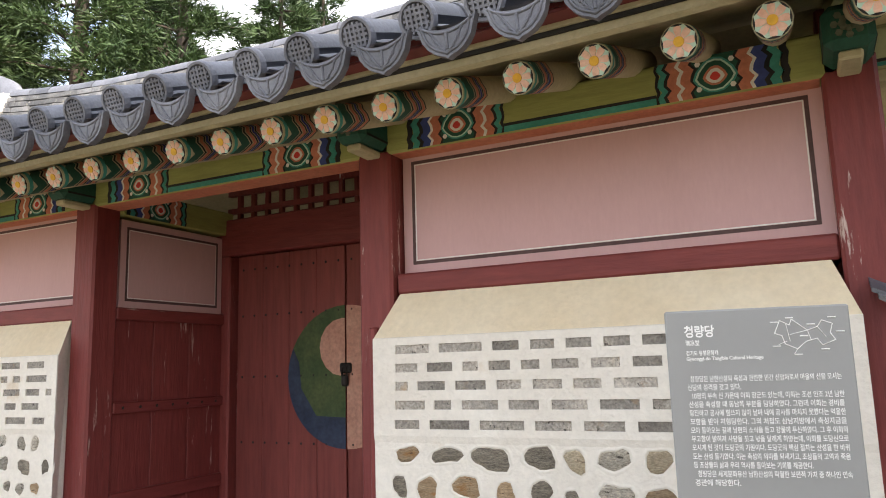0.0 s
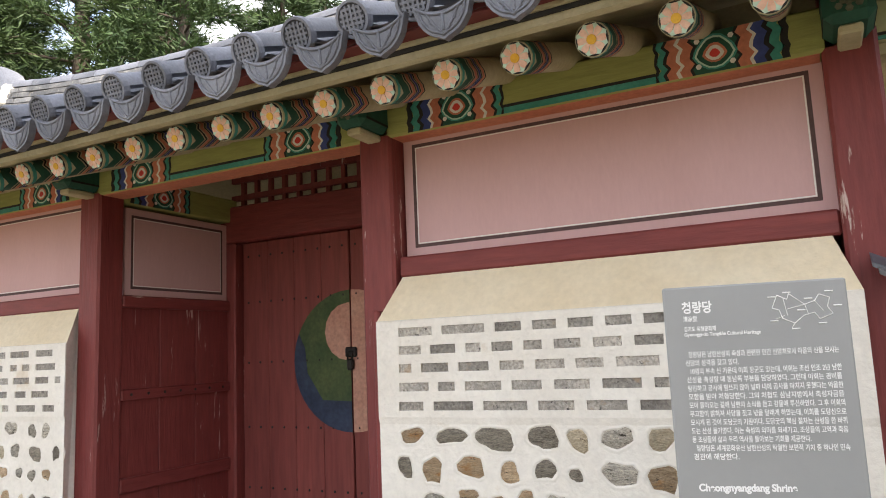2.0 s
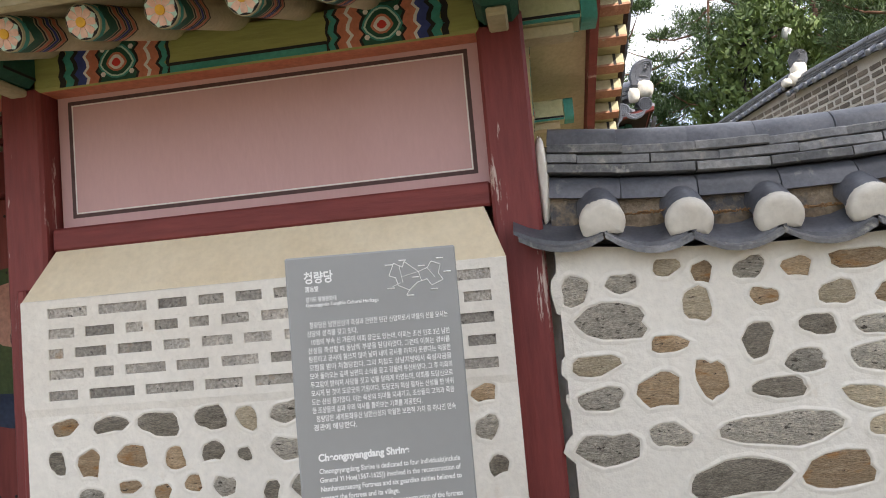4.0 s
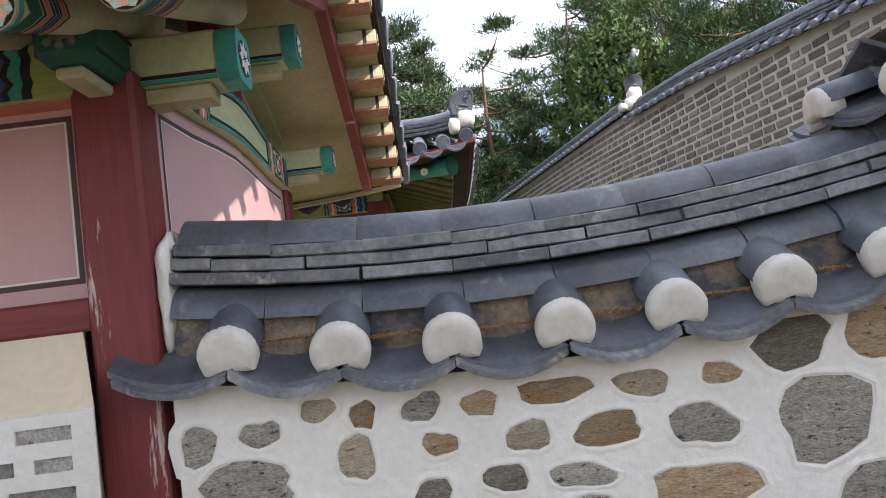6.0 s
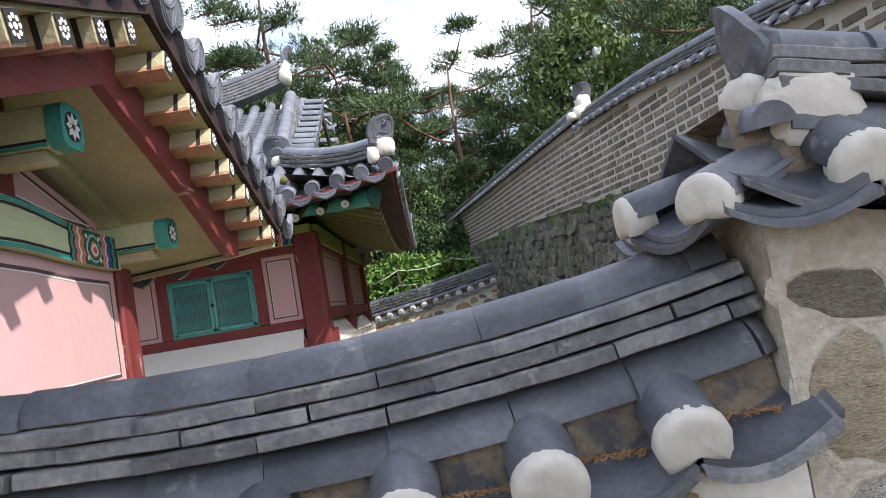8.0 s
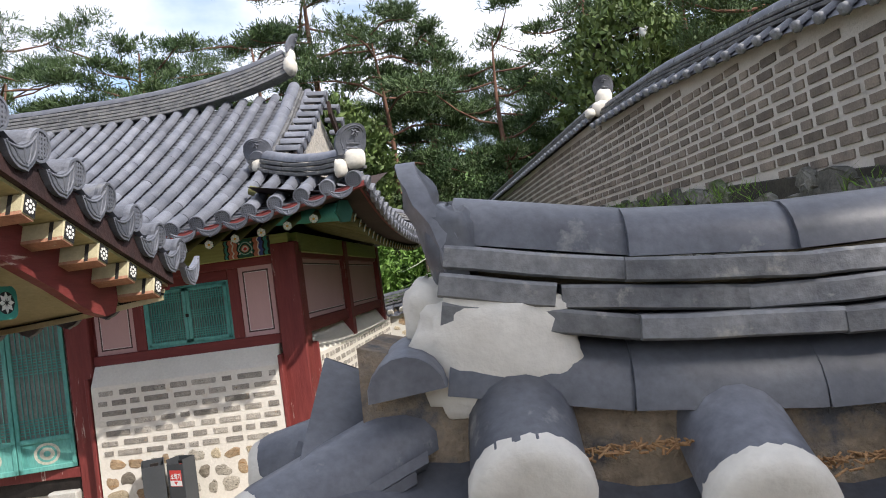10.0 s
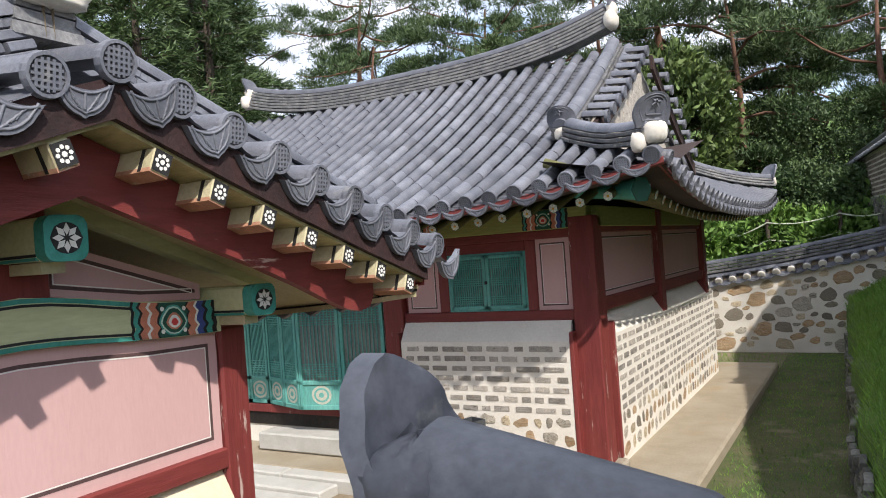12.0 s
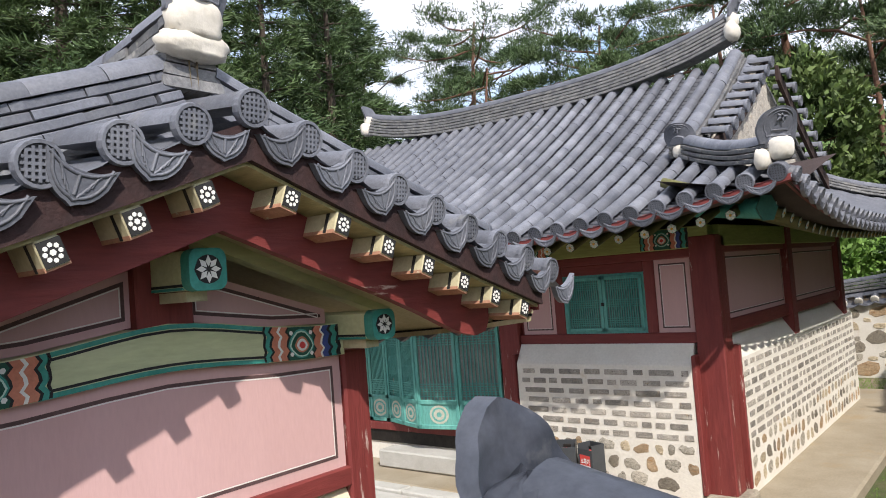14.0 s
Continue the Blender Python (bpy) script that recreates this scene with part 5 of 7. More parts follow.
def capped_wall(name, label, F, length, eave, z0, half, rng, pitch=0.31, face_stones=None, first=0.2, detail=True, top=0.41, both=True, mats=(PLASTER, TILE_D, TILE_O), ext=(0.0, 0.0), courses=3, front_limit=None):
    """A wall of stones in plaster under a cap of tiles. F: its frame (x along it, -y towards the front, z up); eave(s): height of the eave."""
    w = thing(name, F @ Vector((length / 2, 0, z0)), label, "wall")
    n = max(6, int(length / 0.25))
    ss = [length * k / n for k in range(n + 1)]
    g = Geo()
    for y in (-half, half):
        g.strip([[F @ Vector((s, y, z0)) for s in ss], [F @ Vector((s, y, eave(s) - 0.10)) for s in ss]], 0, False)
    g.strip([[F @ Vector((s, -half, eave(s) - 0.10)) for s in ss], [F @ Vector((s, half, eave(s) - 0.10)) for s in ss]], 0, False)
    for s in (0, length):
        g.add([F @ Vector((s, -half, z0)), F @ Vector((s, half, z0)), F @ Vector((s, half, eave(s) - 0.10)), F @ Vector((s, -half, eave(s) - 0.10))], [(0, 1, 2, 3)])
    body = part("wall_body", g, mats[0], w)
    R = F.to_3x3().to_4x4()
    hb = half - 0.045
    bed = Geo().strip([[F @ Vector((s, y, eave(s) + dz)) for s in ss] for y, dz in ((-hb, -0.07), (-hb + 0.04, 0.135), (hb - 0.04, 0.135), (hb, -0.07))], 0, False)
    part("mud_bedding", bed, SANDY, w)
    cap = part("tile_cap", Geo().strip([[F @ Vector((s, -half * 0.9, eave(s) - 0.085)) for s in ss], [F @ Vector((s, -0.02, eave(s) + 0.03)) for s in ss], [F @ Vector((s, half * 0.9, eave(s) - 0.085)) for s in ss]], 0, False), mats[1], w)
    # the stacked courses
    line = lambda y, dz: [F @ Vector((s, y, eave(s) + dz)) for s in [-ext[0]] + ss[1:-1] + [length + ext[1]]]
    for y in (-0.085, 0.085):
        ridge(cap, line(y, 0.095), 0, 0.1, 0.04, 0.10, mats[1], mats[2], 0.29, rng, apart=detail, name="round_tile", jitter=0.002)
    ridge(cap, line(0, 0.195), courses, 0.172, (top - 0.195 - 0.085) / courses, 0.084, mats[1], mats[2], 0.292, rng, apart=detail, jitter=0.012, taper=0.018, name="cap_tile")
    # stub tiles with plaster plugs, and sagging eave tiles
    PLS = [plug_mesh(rng) for _ in range(6 if detail else 1)]
    many, plugs, lips, litter = [], [], Geo(), Geo()
    for sy in ((-1, 1) if both else (-1,)):
        s = first
        while s < length + ext[1] - 0.02:
            z = eave(min(max(s, 0), length))
            a, b = Vector((s, sy * 0.03, z + 0.118)), Vector((s, sy * (half + 0.055), z - 0.006))
            jog = Matrix.Rotation(rng.uniform(-0.05, 0.05), 4, "X")
            M = axes(F @ a, R @ (b - a), (0, 0, 1), ((b - a).length, 1.25, 1.28)) @ jog
            Mp = axes(F @ b, R @ (b - a), (0, 0, 1), (1, 1.0, 1.0)) @ Matrix.Rotation(rng.uniform(-0.12, 0.12), 4, "X")
            if detail and sy < 0:
                t = piece("stub_tile", CTD, M, cap)
                piece("plaster_plug", rng.choice(PLS), Mp, cap)
                for _ in range(70):
                    q = F @ Vector((s + pitch * rng.uniform(0.25, 0.75), -0.190 - abs(rng.gauss(0, 0.022)), z + 0.016 + rng.uniform(0, 0.006)))
                    d = Vector((rng.uniform(-1, 1), rng.uniform(-1, 1), rng.uniform(-0.2, 0.5))) * 0.013
                    litter.sweep([q - d, q + d], 0.0022, 3)
            else:
                many.append((CTD, M)), plugs.append((PLS[0], Mp))
            for dz, dy, step in ((0.0, 0.0, 0), (-0.026, 0.022, 0)) + (((0.0, 0.0, 1), (-0.026, 0.022, 1)) if s == first else ()):
                c = s + pitch / 2 - pitch * step
                if c > length + ext[1] + 0.05:
                    continue
                arc = [(c + pitch * (0.545 if dz == 0 else 0.49) * q, -0.052 * (1 - q * q)) for q in (-1, -0.66, -0.33, 0, 0.33, 0.66, 1)]
                low = [(x, zz - 0.017) for x, zz in arc[::-1]]
                zc = eave(min(max(c, 0), length)) - 0.035 + dz
                tilt = rng.uniform(-0.03, 0.03)
                poly = [(x, zz + tilt * (x - c) + zc + (eave(min(max(x, 0), length)) - eave(min(max(c, 0), length)))) for x, zz in arc + low]
                pg = Geo().prism(poly, F @ Vector((0, sy * (half + 0.075 + dy), 0)), R @ Vector((1, 0, 0)), (0, 0, 1), R @ Vector((0, -sy * 0.29, 0.155)))
                if detail and sy < 0:
                    part("eave_tile", pg, TILE_D if dz == 0 else TILE_O, cap)
                else:
                    k = len(lips.v)
                    lips.v += pg.v
                    lips.f += [tuple(i + k for i in f) for f in pg.f]
                    lips.m += pg.m
                    lips.s += pg.s
            s += pitch * rng.uniform(0.985, 1.015)
    if detail:
        tagged(part("pine_litter", litter, LITTER, cap), "", "", "", "stuff")
    if many:
        joined(many, "stub_tiles", mats[1], cap), joined(plugs, "plaster_plugs", PLUG, cap)
        tagged(part("eave_tiles", lips, mats[1], cap), "", "", "", "stuff")
    return w, body, cap


def field_stones(parent, F, y, spots, stones, rng, lip=None, deep=0.042, high=0.009):
    """Stones set in a wall's face. spots: (s, z, width, height)."""
    R = F.to_3x3().to_4x4() @ Matrix(((1, 0, 0), (0, 0, -1), (0, 1, 0))).to_4x4()
    rims = Geo()
    for s, z, w, h in spots:
        c = F @ Vector((s, y + 0.004, z))
        turn = Matrix.Rotation(rng.uniform(-0.12, 0.12), 4, "Z")
        me = rng.choice(stones)
        M = Matrix.Translation(c) @ R @ turn @ Matrix.Diagonal((w, h, deep, 1))
        piece("stone", me, M, parent)
        if lip:
            stone_rim(rims, me, M, R.to_3x3() @ Vector((0, 0, 1)), high)
    if lip:
        tagged(part("mortar_rims", rims, lip, parent), "", "", "", "stuff")


def scatter_stones(rng, s0, s1, z0, z1, size, tall=0.62, tries=900, top=None, room=1.12):
    spots = []
    for k in range(tries):
        w = size * rng.choice((0.55, 0.75, 0.9, 1.1, 1.5)) * rng.uniform(0.85, 1.15)
        h = min(w * rng.uniform(0.45, 0.95), size * tall * 1.5)
        s, z = rng.uniform(s0 + w / 2, s1 - w / 2) if s1 - s0 > w else 0, rng.uniform(z0, z1)
        lim = top(s) if top else z1
        if z + h / 2 > lim:
            continue
        if all(((s - a) / (w + c)) ** 2 + ((z - b) / (h + d)) ** 2 > 0.27 * room for a, b, c, d in spots):
            spots.append((s, z, w, h))
    return spots


e1 = lambda s: 1.685 + 0.07 * (s + 0.03 - 1.0) ** 2
F1 = Matrix.Translation((0.03, 0.10, 0))
wall1, body1, cap1 = capped_wall("perimeter_wall_lower", "stone and white plaster wall capped with dark grey tiles", F1, 2.385, e1, -0.3, 0.22, random.Random(3), first=0.187, pitch=0.3215)
sp = [(0.06, 1.47, 0.11, 0.11), (0.24, 1.48, 0.11, 0.08), (0.41, 1.53, 0.10, 0.07), (0.54, 1.50, 0.07, 0.09), (0.71, 1.50, 0.12, 0.08), (0.88, 1.49, 0.10, 0.08), (1.10, 1.50, 0.21, 0.08), (0.51, 1.38, 0.12, 0.12), (0.75, 1.39, 0.10, 0.07), (1.01, 1.38, 0.15, 0.08), (1.24, 1.37, 0.22, 0.09)]
sp += [(0.19, 1.34, 0.30, 0.13), (0.39, 1.24, 0.13, 0.07), (0.71, 1.23, 0.11, 0.13), (0.93, 1.27, 0.13, 0.08), (1.15, 1.25, 0.19, 0.07), (0.11, 1.18, 0.18, 0.08), (0.34, 1.07, 0.15, 0.14), (0.53, 1.10, 0.11, 0.16), (0.87, 1.14, 0.16, 0.08), (0.77, 1.05, 0.19, 0.08), (1.13, 1.14, 0.22, 0.10)]
sp += [(0.12, 1.05, 0.19, 0.08), (0.36, 0.90, 0.15, 0.09), (0.76, 0.90, 0.44, 0.12), (1.07, 1.00, 0.16, 0.08), (1.11, 0.89, 0.11, 0.07), (0.13, 0.86, 0.22, 0.13), (0.59, 0.73, 0.35, 0.14), (0.94, 0.74, 0.28, 0.12), (1.19, 0.77, 0.13, 0.11)]
sp += [(1.36, 1.49, 0.16, 0.08), (1.59, 1.49, 0.11, 0.07), (1.81, 1.55, 0.24, 0.15), (2.06, 1.56, 0.19, 0.17), (1.88, 1.33, 0.31, 0.23), (2.20, 1.37, 0.16, 0.13), (1.52, 1.35, 0.20, 0.12), (1.50, 1.17, 0.30, 0.15), (1.38, 1.00, 0.17, 0.10), (1.66, 1.00, 0.26, 0.13), (2.0, 1.07, 0.28, 0.20), (1.45, 0.80, 0.22, 0.14), (1.80, 0.80, 0.26, 0.16), (2.15, 0.82, 0.24, 0.16)]
sp += scatter_stones(random.Random(21), 0.02, 2.36, -0.1, 0.58, 0.21, tries=2000, room=1.12)
field_stones(body1, F1, -0.22, sp, STONES, random.Random(4), PLASTER)
g = Geo()
lump(g, (0.015, 0.08, 1.92), (0.028, 0.17, 0.19), RNG, 20, 14)
part("plaster_flashing", g, PLASTER, wall1, "plaster fillet against the gate column")

e2 = lambda s: 2.25 + 0.215 * max(0.0, 0.78 - s) ** 2 + 0.10 * max(0.0, s - 1.5)
F2 = Matrix.Translation((2.42, 0.10, 0))
wall2, body2, cap2 = capped_wall("perimeter_wall_upper", "higher stone and white plaster wall capped with grey tiles", F2, 4.6, e2, -0.2, 0.22, random.Random(8), first=0.24, ext=(-0.135, 0), mats=(ROUGHP, TILE_D, TILE_O))
sp = [(0.15, 2.03, 0.24, 0.12), (0.14, 1.78, 0.24, 0.28), (0.15, 1.47, 0.24, 0.24), (0.15, 1.2, 0.24, 0.2)] + [(s + 0.32, z, w, h) for s, z, w, h in scatter_stones(random.Random(31), 0, 4.1, 0.4, 2.1, 0.26, top=lambda s: e2(s) - 0.13, tries=1500, room=1.25)]
field_stones(body2, F2, -0.22, sp, STONES, random.Random(14), ROUGHP)
# its hipped end: stub tiles, plaster and the crest tile
rng = random.Random(9)
PLG = plug_mesh(rng)
for a, b in (((2.54, 0.04, 2.37), (2.285, -0.165, 2.285)), ((2.50, 0.16, 2.36), (2.20, 0.16, 2.29)), ((2.54, 0.22, 2.37), (2.30, 0.38, 2.285))):
    a, b = Vector(a), Vector(b)
    piece("stub_tile", CTD, axes(a, b - a, (0, 0, 1), ((b - a).length, 1.1, 1.1)), cap2)
    piece("plaster_plug", PLG, axes(b, b - a, (0, 0, 1), (1, 0.82, 0.82)), cap2)
for c, yaw in (((2.46, -0.225, 2.285), 0), ((2.245, -0.02, 2.275), 75), ((2.245, 0.29, 2.275), 90)):
    arc = [(0.165 * q, -0.05 * (1 - q * q)) for q in (-1, -0.66, -0.33, 0, 0.33, 0.66, 1)]
    for dz, dy in ((0, 0), (-0.026, 0.02)):
        m = Matrix.Rotation(radians(-yaw), 4, "Z")
        u, d = m @ Vector((1, 0, 0)), m @ Vector((0, -1, 0))
        g = Geo().prism(arc + [(x, z - 0.017) for x, z in arc[::-1]], Vector(c) + d * dy + Vector((0, 0, dz)), u, (0, 0, 1), -d * 0.24 + Vector((0, 0, 0.09)))
        part("eave_tile", g, TILE_D, cap2)
g = Geo()
lump(g, (2.635, -0.03, 2.48), (0.125, 0.048, 0.10), rng, 26, 18)
lump(g, (2.535, 0.09, 2.545), (0.045, 0.10, 0.065), rng, 22, 14)
lump(g, (2.56, 0.20, 2.46), (0.06, 0.08, 0.09), rng)
part("plaster_end", g, PLUG, cap2, "thick white plaster over the wall's end")
piece("round_tile", half_tube(0.06, 9, 0.16).mesh("round_tile", TILE_D), axes((2.50, 0.05, 2.46), (0, -1, -0.1)) @ Matrix.Rotation(0.1, 4, "X"), cap2)
crest_tile(cap2, (2.540, 0.105, 2.625), (-1, 0, 0), 0.116, 0.188, TILE_D, carve=False, foot=-0.85, lean=0.12, peaked=True)
g = Geo()
lump(g, (2.585, 0.085, 2.655), (0.045, 0.095, 0.075), rng, 24, 16)
part("joint_mortar", g, TILE_D, cap2, "dark mortar packed behind the end tile")

# ---- the sign ----
sign = thing("information_sign", (-0.44, -1.2, 0.0), "grey panel sign with white Korean and English text", "sign")
SM = axes((-0.655, -1.245, 0.0), (0.415, 0.085, 0))
part("panel", Geo().box(0, 0.427, 0, 0.03, 0.42, 1.608, 0, 0.004, M=SM), SIGN, sign)
g = Geo()
g.box(0.06, 0.11, 0.005, 0.025, -0.02, 0.45, 0, 0.004, M=SM)
g.box(0.32, 0.37, 0.005, 0.025, -0.02, 0.45, 0, 0.004, M=SM)
part("post", g, IRON, sign)


def text(s, x, z, size, parent, width=None, bold=0.0004, name="lettering"):
    cu = bpy.data.curves.new(name, "FONT")
    cu.body, cu.size, cu.offset, cu.extrude = s, size, bold, 0.0006
    ob = new(name, cu)
    bpy.context.view_layer.update()
    k = min(1.0, width / ob.dimensions.x) if width and ob.dimensions.x > 0 else 1.0
    if width and ob.dimensions.x > 0:
        k = width / ob.dimensions.x
    me = bpy.data.meshes.new_from_object(ob.evaluated_get(bpy.context.evaluated_depsgraph_get()))
    bpy.data.objects.remove(ob)
    me.name = name
    me.materials.clear()
    me.materials.append(INK)
    me.transform(SM @ Matrix.Translation((x, -0.0012, z)) @ Matrix.Rotation(radians(90), 4, "X") @ Matrix.Diagonal((k, 1, 1, 1)))
    o = new(name, me)
    return hang(o, parent)


text("청량당", 0.044, 1.543, 0.032, sign, 0.072, 0.0008)
text("淸凉堂", 0.045, 1.521, 0.015, sign, 0.034, 0.0003)
text("경기도 유형문화재", 0.045, 1.496, 0.0135, sign, 0.076, 0.0003)
text("Gyeonggi-do Tangible Cultural Heritage", 0.045, 1.483, 0.0125, sign, 0.180, 0.0003)
KO = ("청량당은 남한산성의 축성과 관련한 민간 신앙처로서 마을의 신을 모시는", "신당의 성격을 갖고 있다.", "10명의 부속 신 가운데 이회 장군도 있는데, 이회는 조선 인조 2년 남한",
      "산성을 축성할 때 동남쪽 부분을 담당하였다. 그런데 이회는 경비를", "탕진하고 공사에 힘쓰지 않아 날짜 내에 공사를 마치지 못했다는 억울한", "모함을 받아 처형당한다. 그의 처첩도 삼남지방에서 축성자금을",
      "모아 돌아오는 길에 남편의 소식을 듣고 강물에 투신하였다. 그 후 이회의", "무고함이 밝혀져 사당을 짓고 넋을 달래게 하였는데, 이회를 도당신으로", "모시게 된 것이 도당굿의 기원이다. 도당굿의 핵심 절차는 산성을 한 바퀴",
      "도는 산성 돌기였다. 이는 축성의 의미를 되새기고, 조상들의 고역과 죽음", "등 조상들의 삶과 우리 역사를 돌아보는 기회를 제공한다.", "청량당은 세계문화유산 남한산성의 탁월한 보편적 가치 중 하나인 민속", "경관에 해당한다.")
for k, s in enumerate(KO):
    full = {1: 0.125, 10: 0.27, 12: 0.105}.get(k, 0.352)
    text(s, 0.042 + (0.008 if k in (0, 2, 11) else 0), 1.431 - 0.0208 * k, 0.0168, sign, full - (0.008 if k in (0, 2, 11) else 0), 0.0002)
text("Cheongnyangdang Shrine", 0.048, 1.106, 0.024, sign, 0.222, 0.0009)
EN = ("Cheongnyangdang Shrine is dedicated to four individuals(include", "General Yi Hoe(1567-1625)) involved in the reconstruction of", "Namhansanseong Fortress and six guardian deities believed to", "protect the fortress and its village.",
      "The story goes that in 1624 as the reconstruction of the fortress", "General Yi Hoe became the victim of a plot in which he was")
for k, s in enumerate(EN):
    text(s, 0.048, 1.076 - 0.0212 * k, 0.0172, sign, 0.19 if k == 3 else 0.345, 0.0003)
g = Geo()
for k in range(12):
    g.box(0.05, 0.39 - 0.03 * (k % 3), -0.0006, 0, 0.935 - 0.0212 * k, 0.943 - 0.0212 * k, 0, M=SM)
part("small_print", g, INK, sign)
g = Geo()
out = [(0.0, 0.55), (0.10, 0.95), (0.26, 0.80), (0.30, 0.98), (0.55, 0.62), (0.72, 0.72), (0.80, 0.92), (0.97, 0.80), (0.92, 0.52), (1.0, 0.30), (0.78, 0.15), (0.70, 0.36), (0.52, 0.28), (0.36, 0.05), (0.16, 0.22), (0.12, 0.48), (0.0, 0.55)]
mp = lambda p: SM @ Vector((0.256 + 0.135 * p[0], -0.001, 1.500 + 0.078 * p[1]))
for a, b in zip(out, out[1:]):
    g.sweep([mp(a), mp(b)], 0.0011, 4)
for a, b in (((0.2, 0.85), (0.25, 0.3)), ((0.25, 0.5), (0.55, 0.62)), ((0.55, 0.62), (0.6, 0.3)), ((0.36, 0.05), (0.3, -0.1)), ((0.72, 0.72), (0.85, 0.4)), ((0.05, 0.2), (0.2, 0.3))):
    g.sweep([mp(a), mp(b)], 0.0008, 4)
for p in ((-0.06, 0.9), (0.2, 1.02), (0.55, 0.8), (0.9, 1.0), (1.02, 0.55), (-0.05, 0.15), (0.3, -0.12), (0.75, 0.02), (0.42, 0.45)):
    a = mp(p)
    g.sweep([a, a + Vector((0.018, 0.004, 0))], 0.0016, 4)
tagged(part("site_map", g, INK, sign), "thin white outline map", "", "", "stuff")
# ---- the shrine ----
shrine = thing("shrine_hall", (-4.0, 10.6, 0.35), "low shrine hall with red columns under a curved hip-and-gable tiled roof", "shrine")
SXC, SHX, SY0, SYR = -4.0, 5.5, 6.0, 10.6
WY, WX = 7.36, 0.36


def scurl(x):
    return 0.36 * min(1.05, abs(x - SXC) / SHX) ** 3


def sh_front(x, t):
    d = 4.6 * (1 - t)
    return Vector((x, SYR - 4.6 * t, 3.30 + 0.42 * d + 0.028 * d * d + scurl(x) * t ** 2))


def sh_back(x, t):
    p = sh_front(x, t)
    return Vector((x, 2 * SYR - p.y, p.z))


def sh_side(y, t):
    d = 1.38 * (1 - t)
    v = abs(y - SYR) / 4.6
    return Vector((0.12 + 1.38 * t, y, 3.30 + 0.50 * d + 0.36 * v ** 3 * (0.4 + 0.6 * t)))


nx = 40
sx = [-9.5 + 11.0 * j / nx for j in range(nx + 1)]
hip_top = lambda x: 0.0 if x < 0.12 else (SYR - (7.55 - (x - 0.12) * 1.12)) / 4.6
g = Geo()
for f in (sh_front, sh_back):
    g.strip([[f(x, max(hip_top(x), t)) - Vector((0, 0, 0.06)) for x in sx] for t in (0, 0.2, 0.4, 0.6, 0.8, 0.97)], 0)
sy_ = [6.05 + 9.1 * j / 20 for j in range(21)]
side_top = lambda y: max(0.0, ((7.55 - y) / 1.12 if y < SYR else (y - 13.65) / 1.12) / 1.38)
g.strip([[sh_side(y, max(side_top(y), t)) - Vector((0, 0, 0.06)) for y in sy_] for t in (0, 0.33, 0.66, 0.97)], 0)
# the sheet under these tiles has shade in its colour too
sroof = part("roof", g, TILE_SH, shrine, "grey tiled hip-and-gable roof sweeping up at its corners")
us = [1.40 - 0.272 * k for k in range(36)]
SCT = half_tube(0.078).mesh("roof_tile", TILE)
SDISC = disc_end(0.082).mesh("disc_tile", [TILE, TILE_SH])
SDROP = drop_end(0.135, 0.10).mesh("drop_tile", [TILE])
tile_slope(sroof, us, sh_front, hip_top, 0.30, 0.272, SCT, TILE, lambda u: u > -3.6, SDISC, SDROP)
tile_slope(sroof, us[::2], sh_back, hip_top, 0.6, 0.544, SCT, TILE, lambda u: False, SDISC, SDROP, ends=False)
vs = [6.22 + 0.272 * k for k in range(33)]
SDL = drop_end(0.135, 0.10).mesh("drop_tile", [TILE])
tile_slope(sroof, vs[::-1], sh_side, side_top, 0.30, 0.272, SCT, TILE, lambda u: u < 9, SDISC, SDL)
RX = [-7.75 + 0.35 * k for k in range(22)]
rz = lambda x: 5.80 + 0.42 * min(1.1, abs(x - SXC) / 3.85) ** 3
ridge(sroof, [Vector((x, SYR, rz(x))) for x in RX + [-0.17]], 6, 0.17, 0.058, 0.10, TILE, TILE_O, 0.35, apart=False)
for x, s in ((-0.17, 1), (-7.8, -1)):
    g = Geo()
    lump(g, (x, SYR - 0.10, rz(x) + 0.10), (0.10, 0.16, 0.14))
    lump(g, (x + s * 0.0, SYR - 0.03, rz(x) + 0.28), (0.08, 0.11, 0.11))
    part("plaster_end", g, PLUG, sroof)
    crest_tile(sroof, (x + s * 0.04, SYR, rz(x) + 0.36), (s, 0, 0.0), 0.17, 0.28)
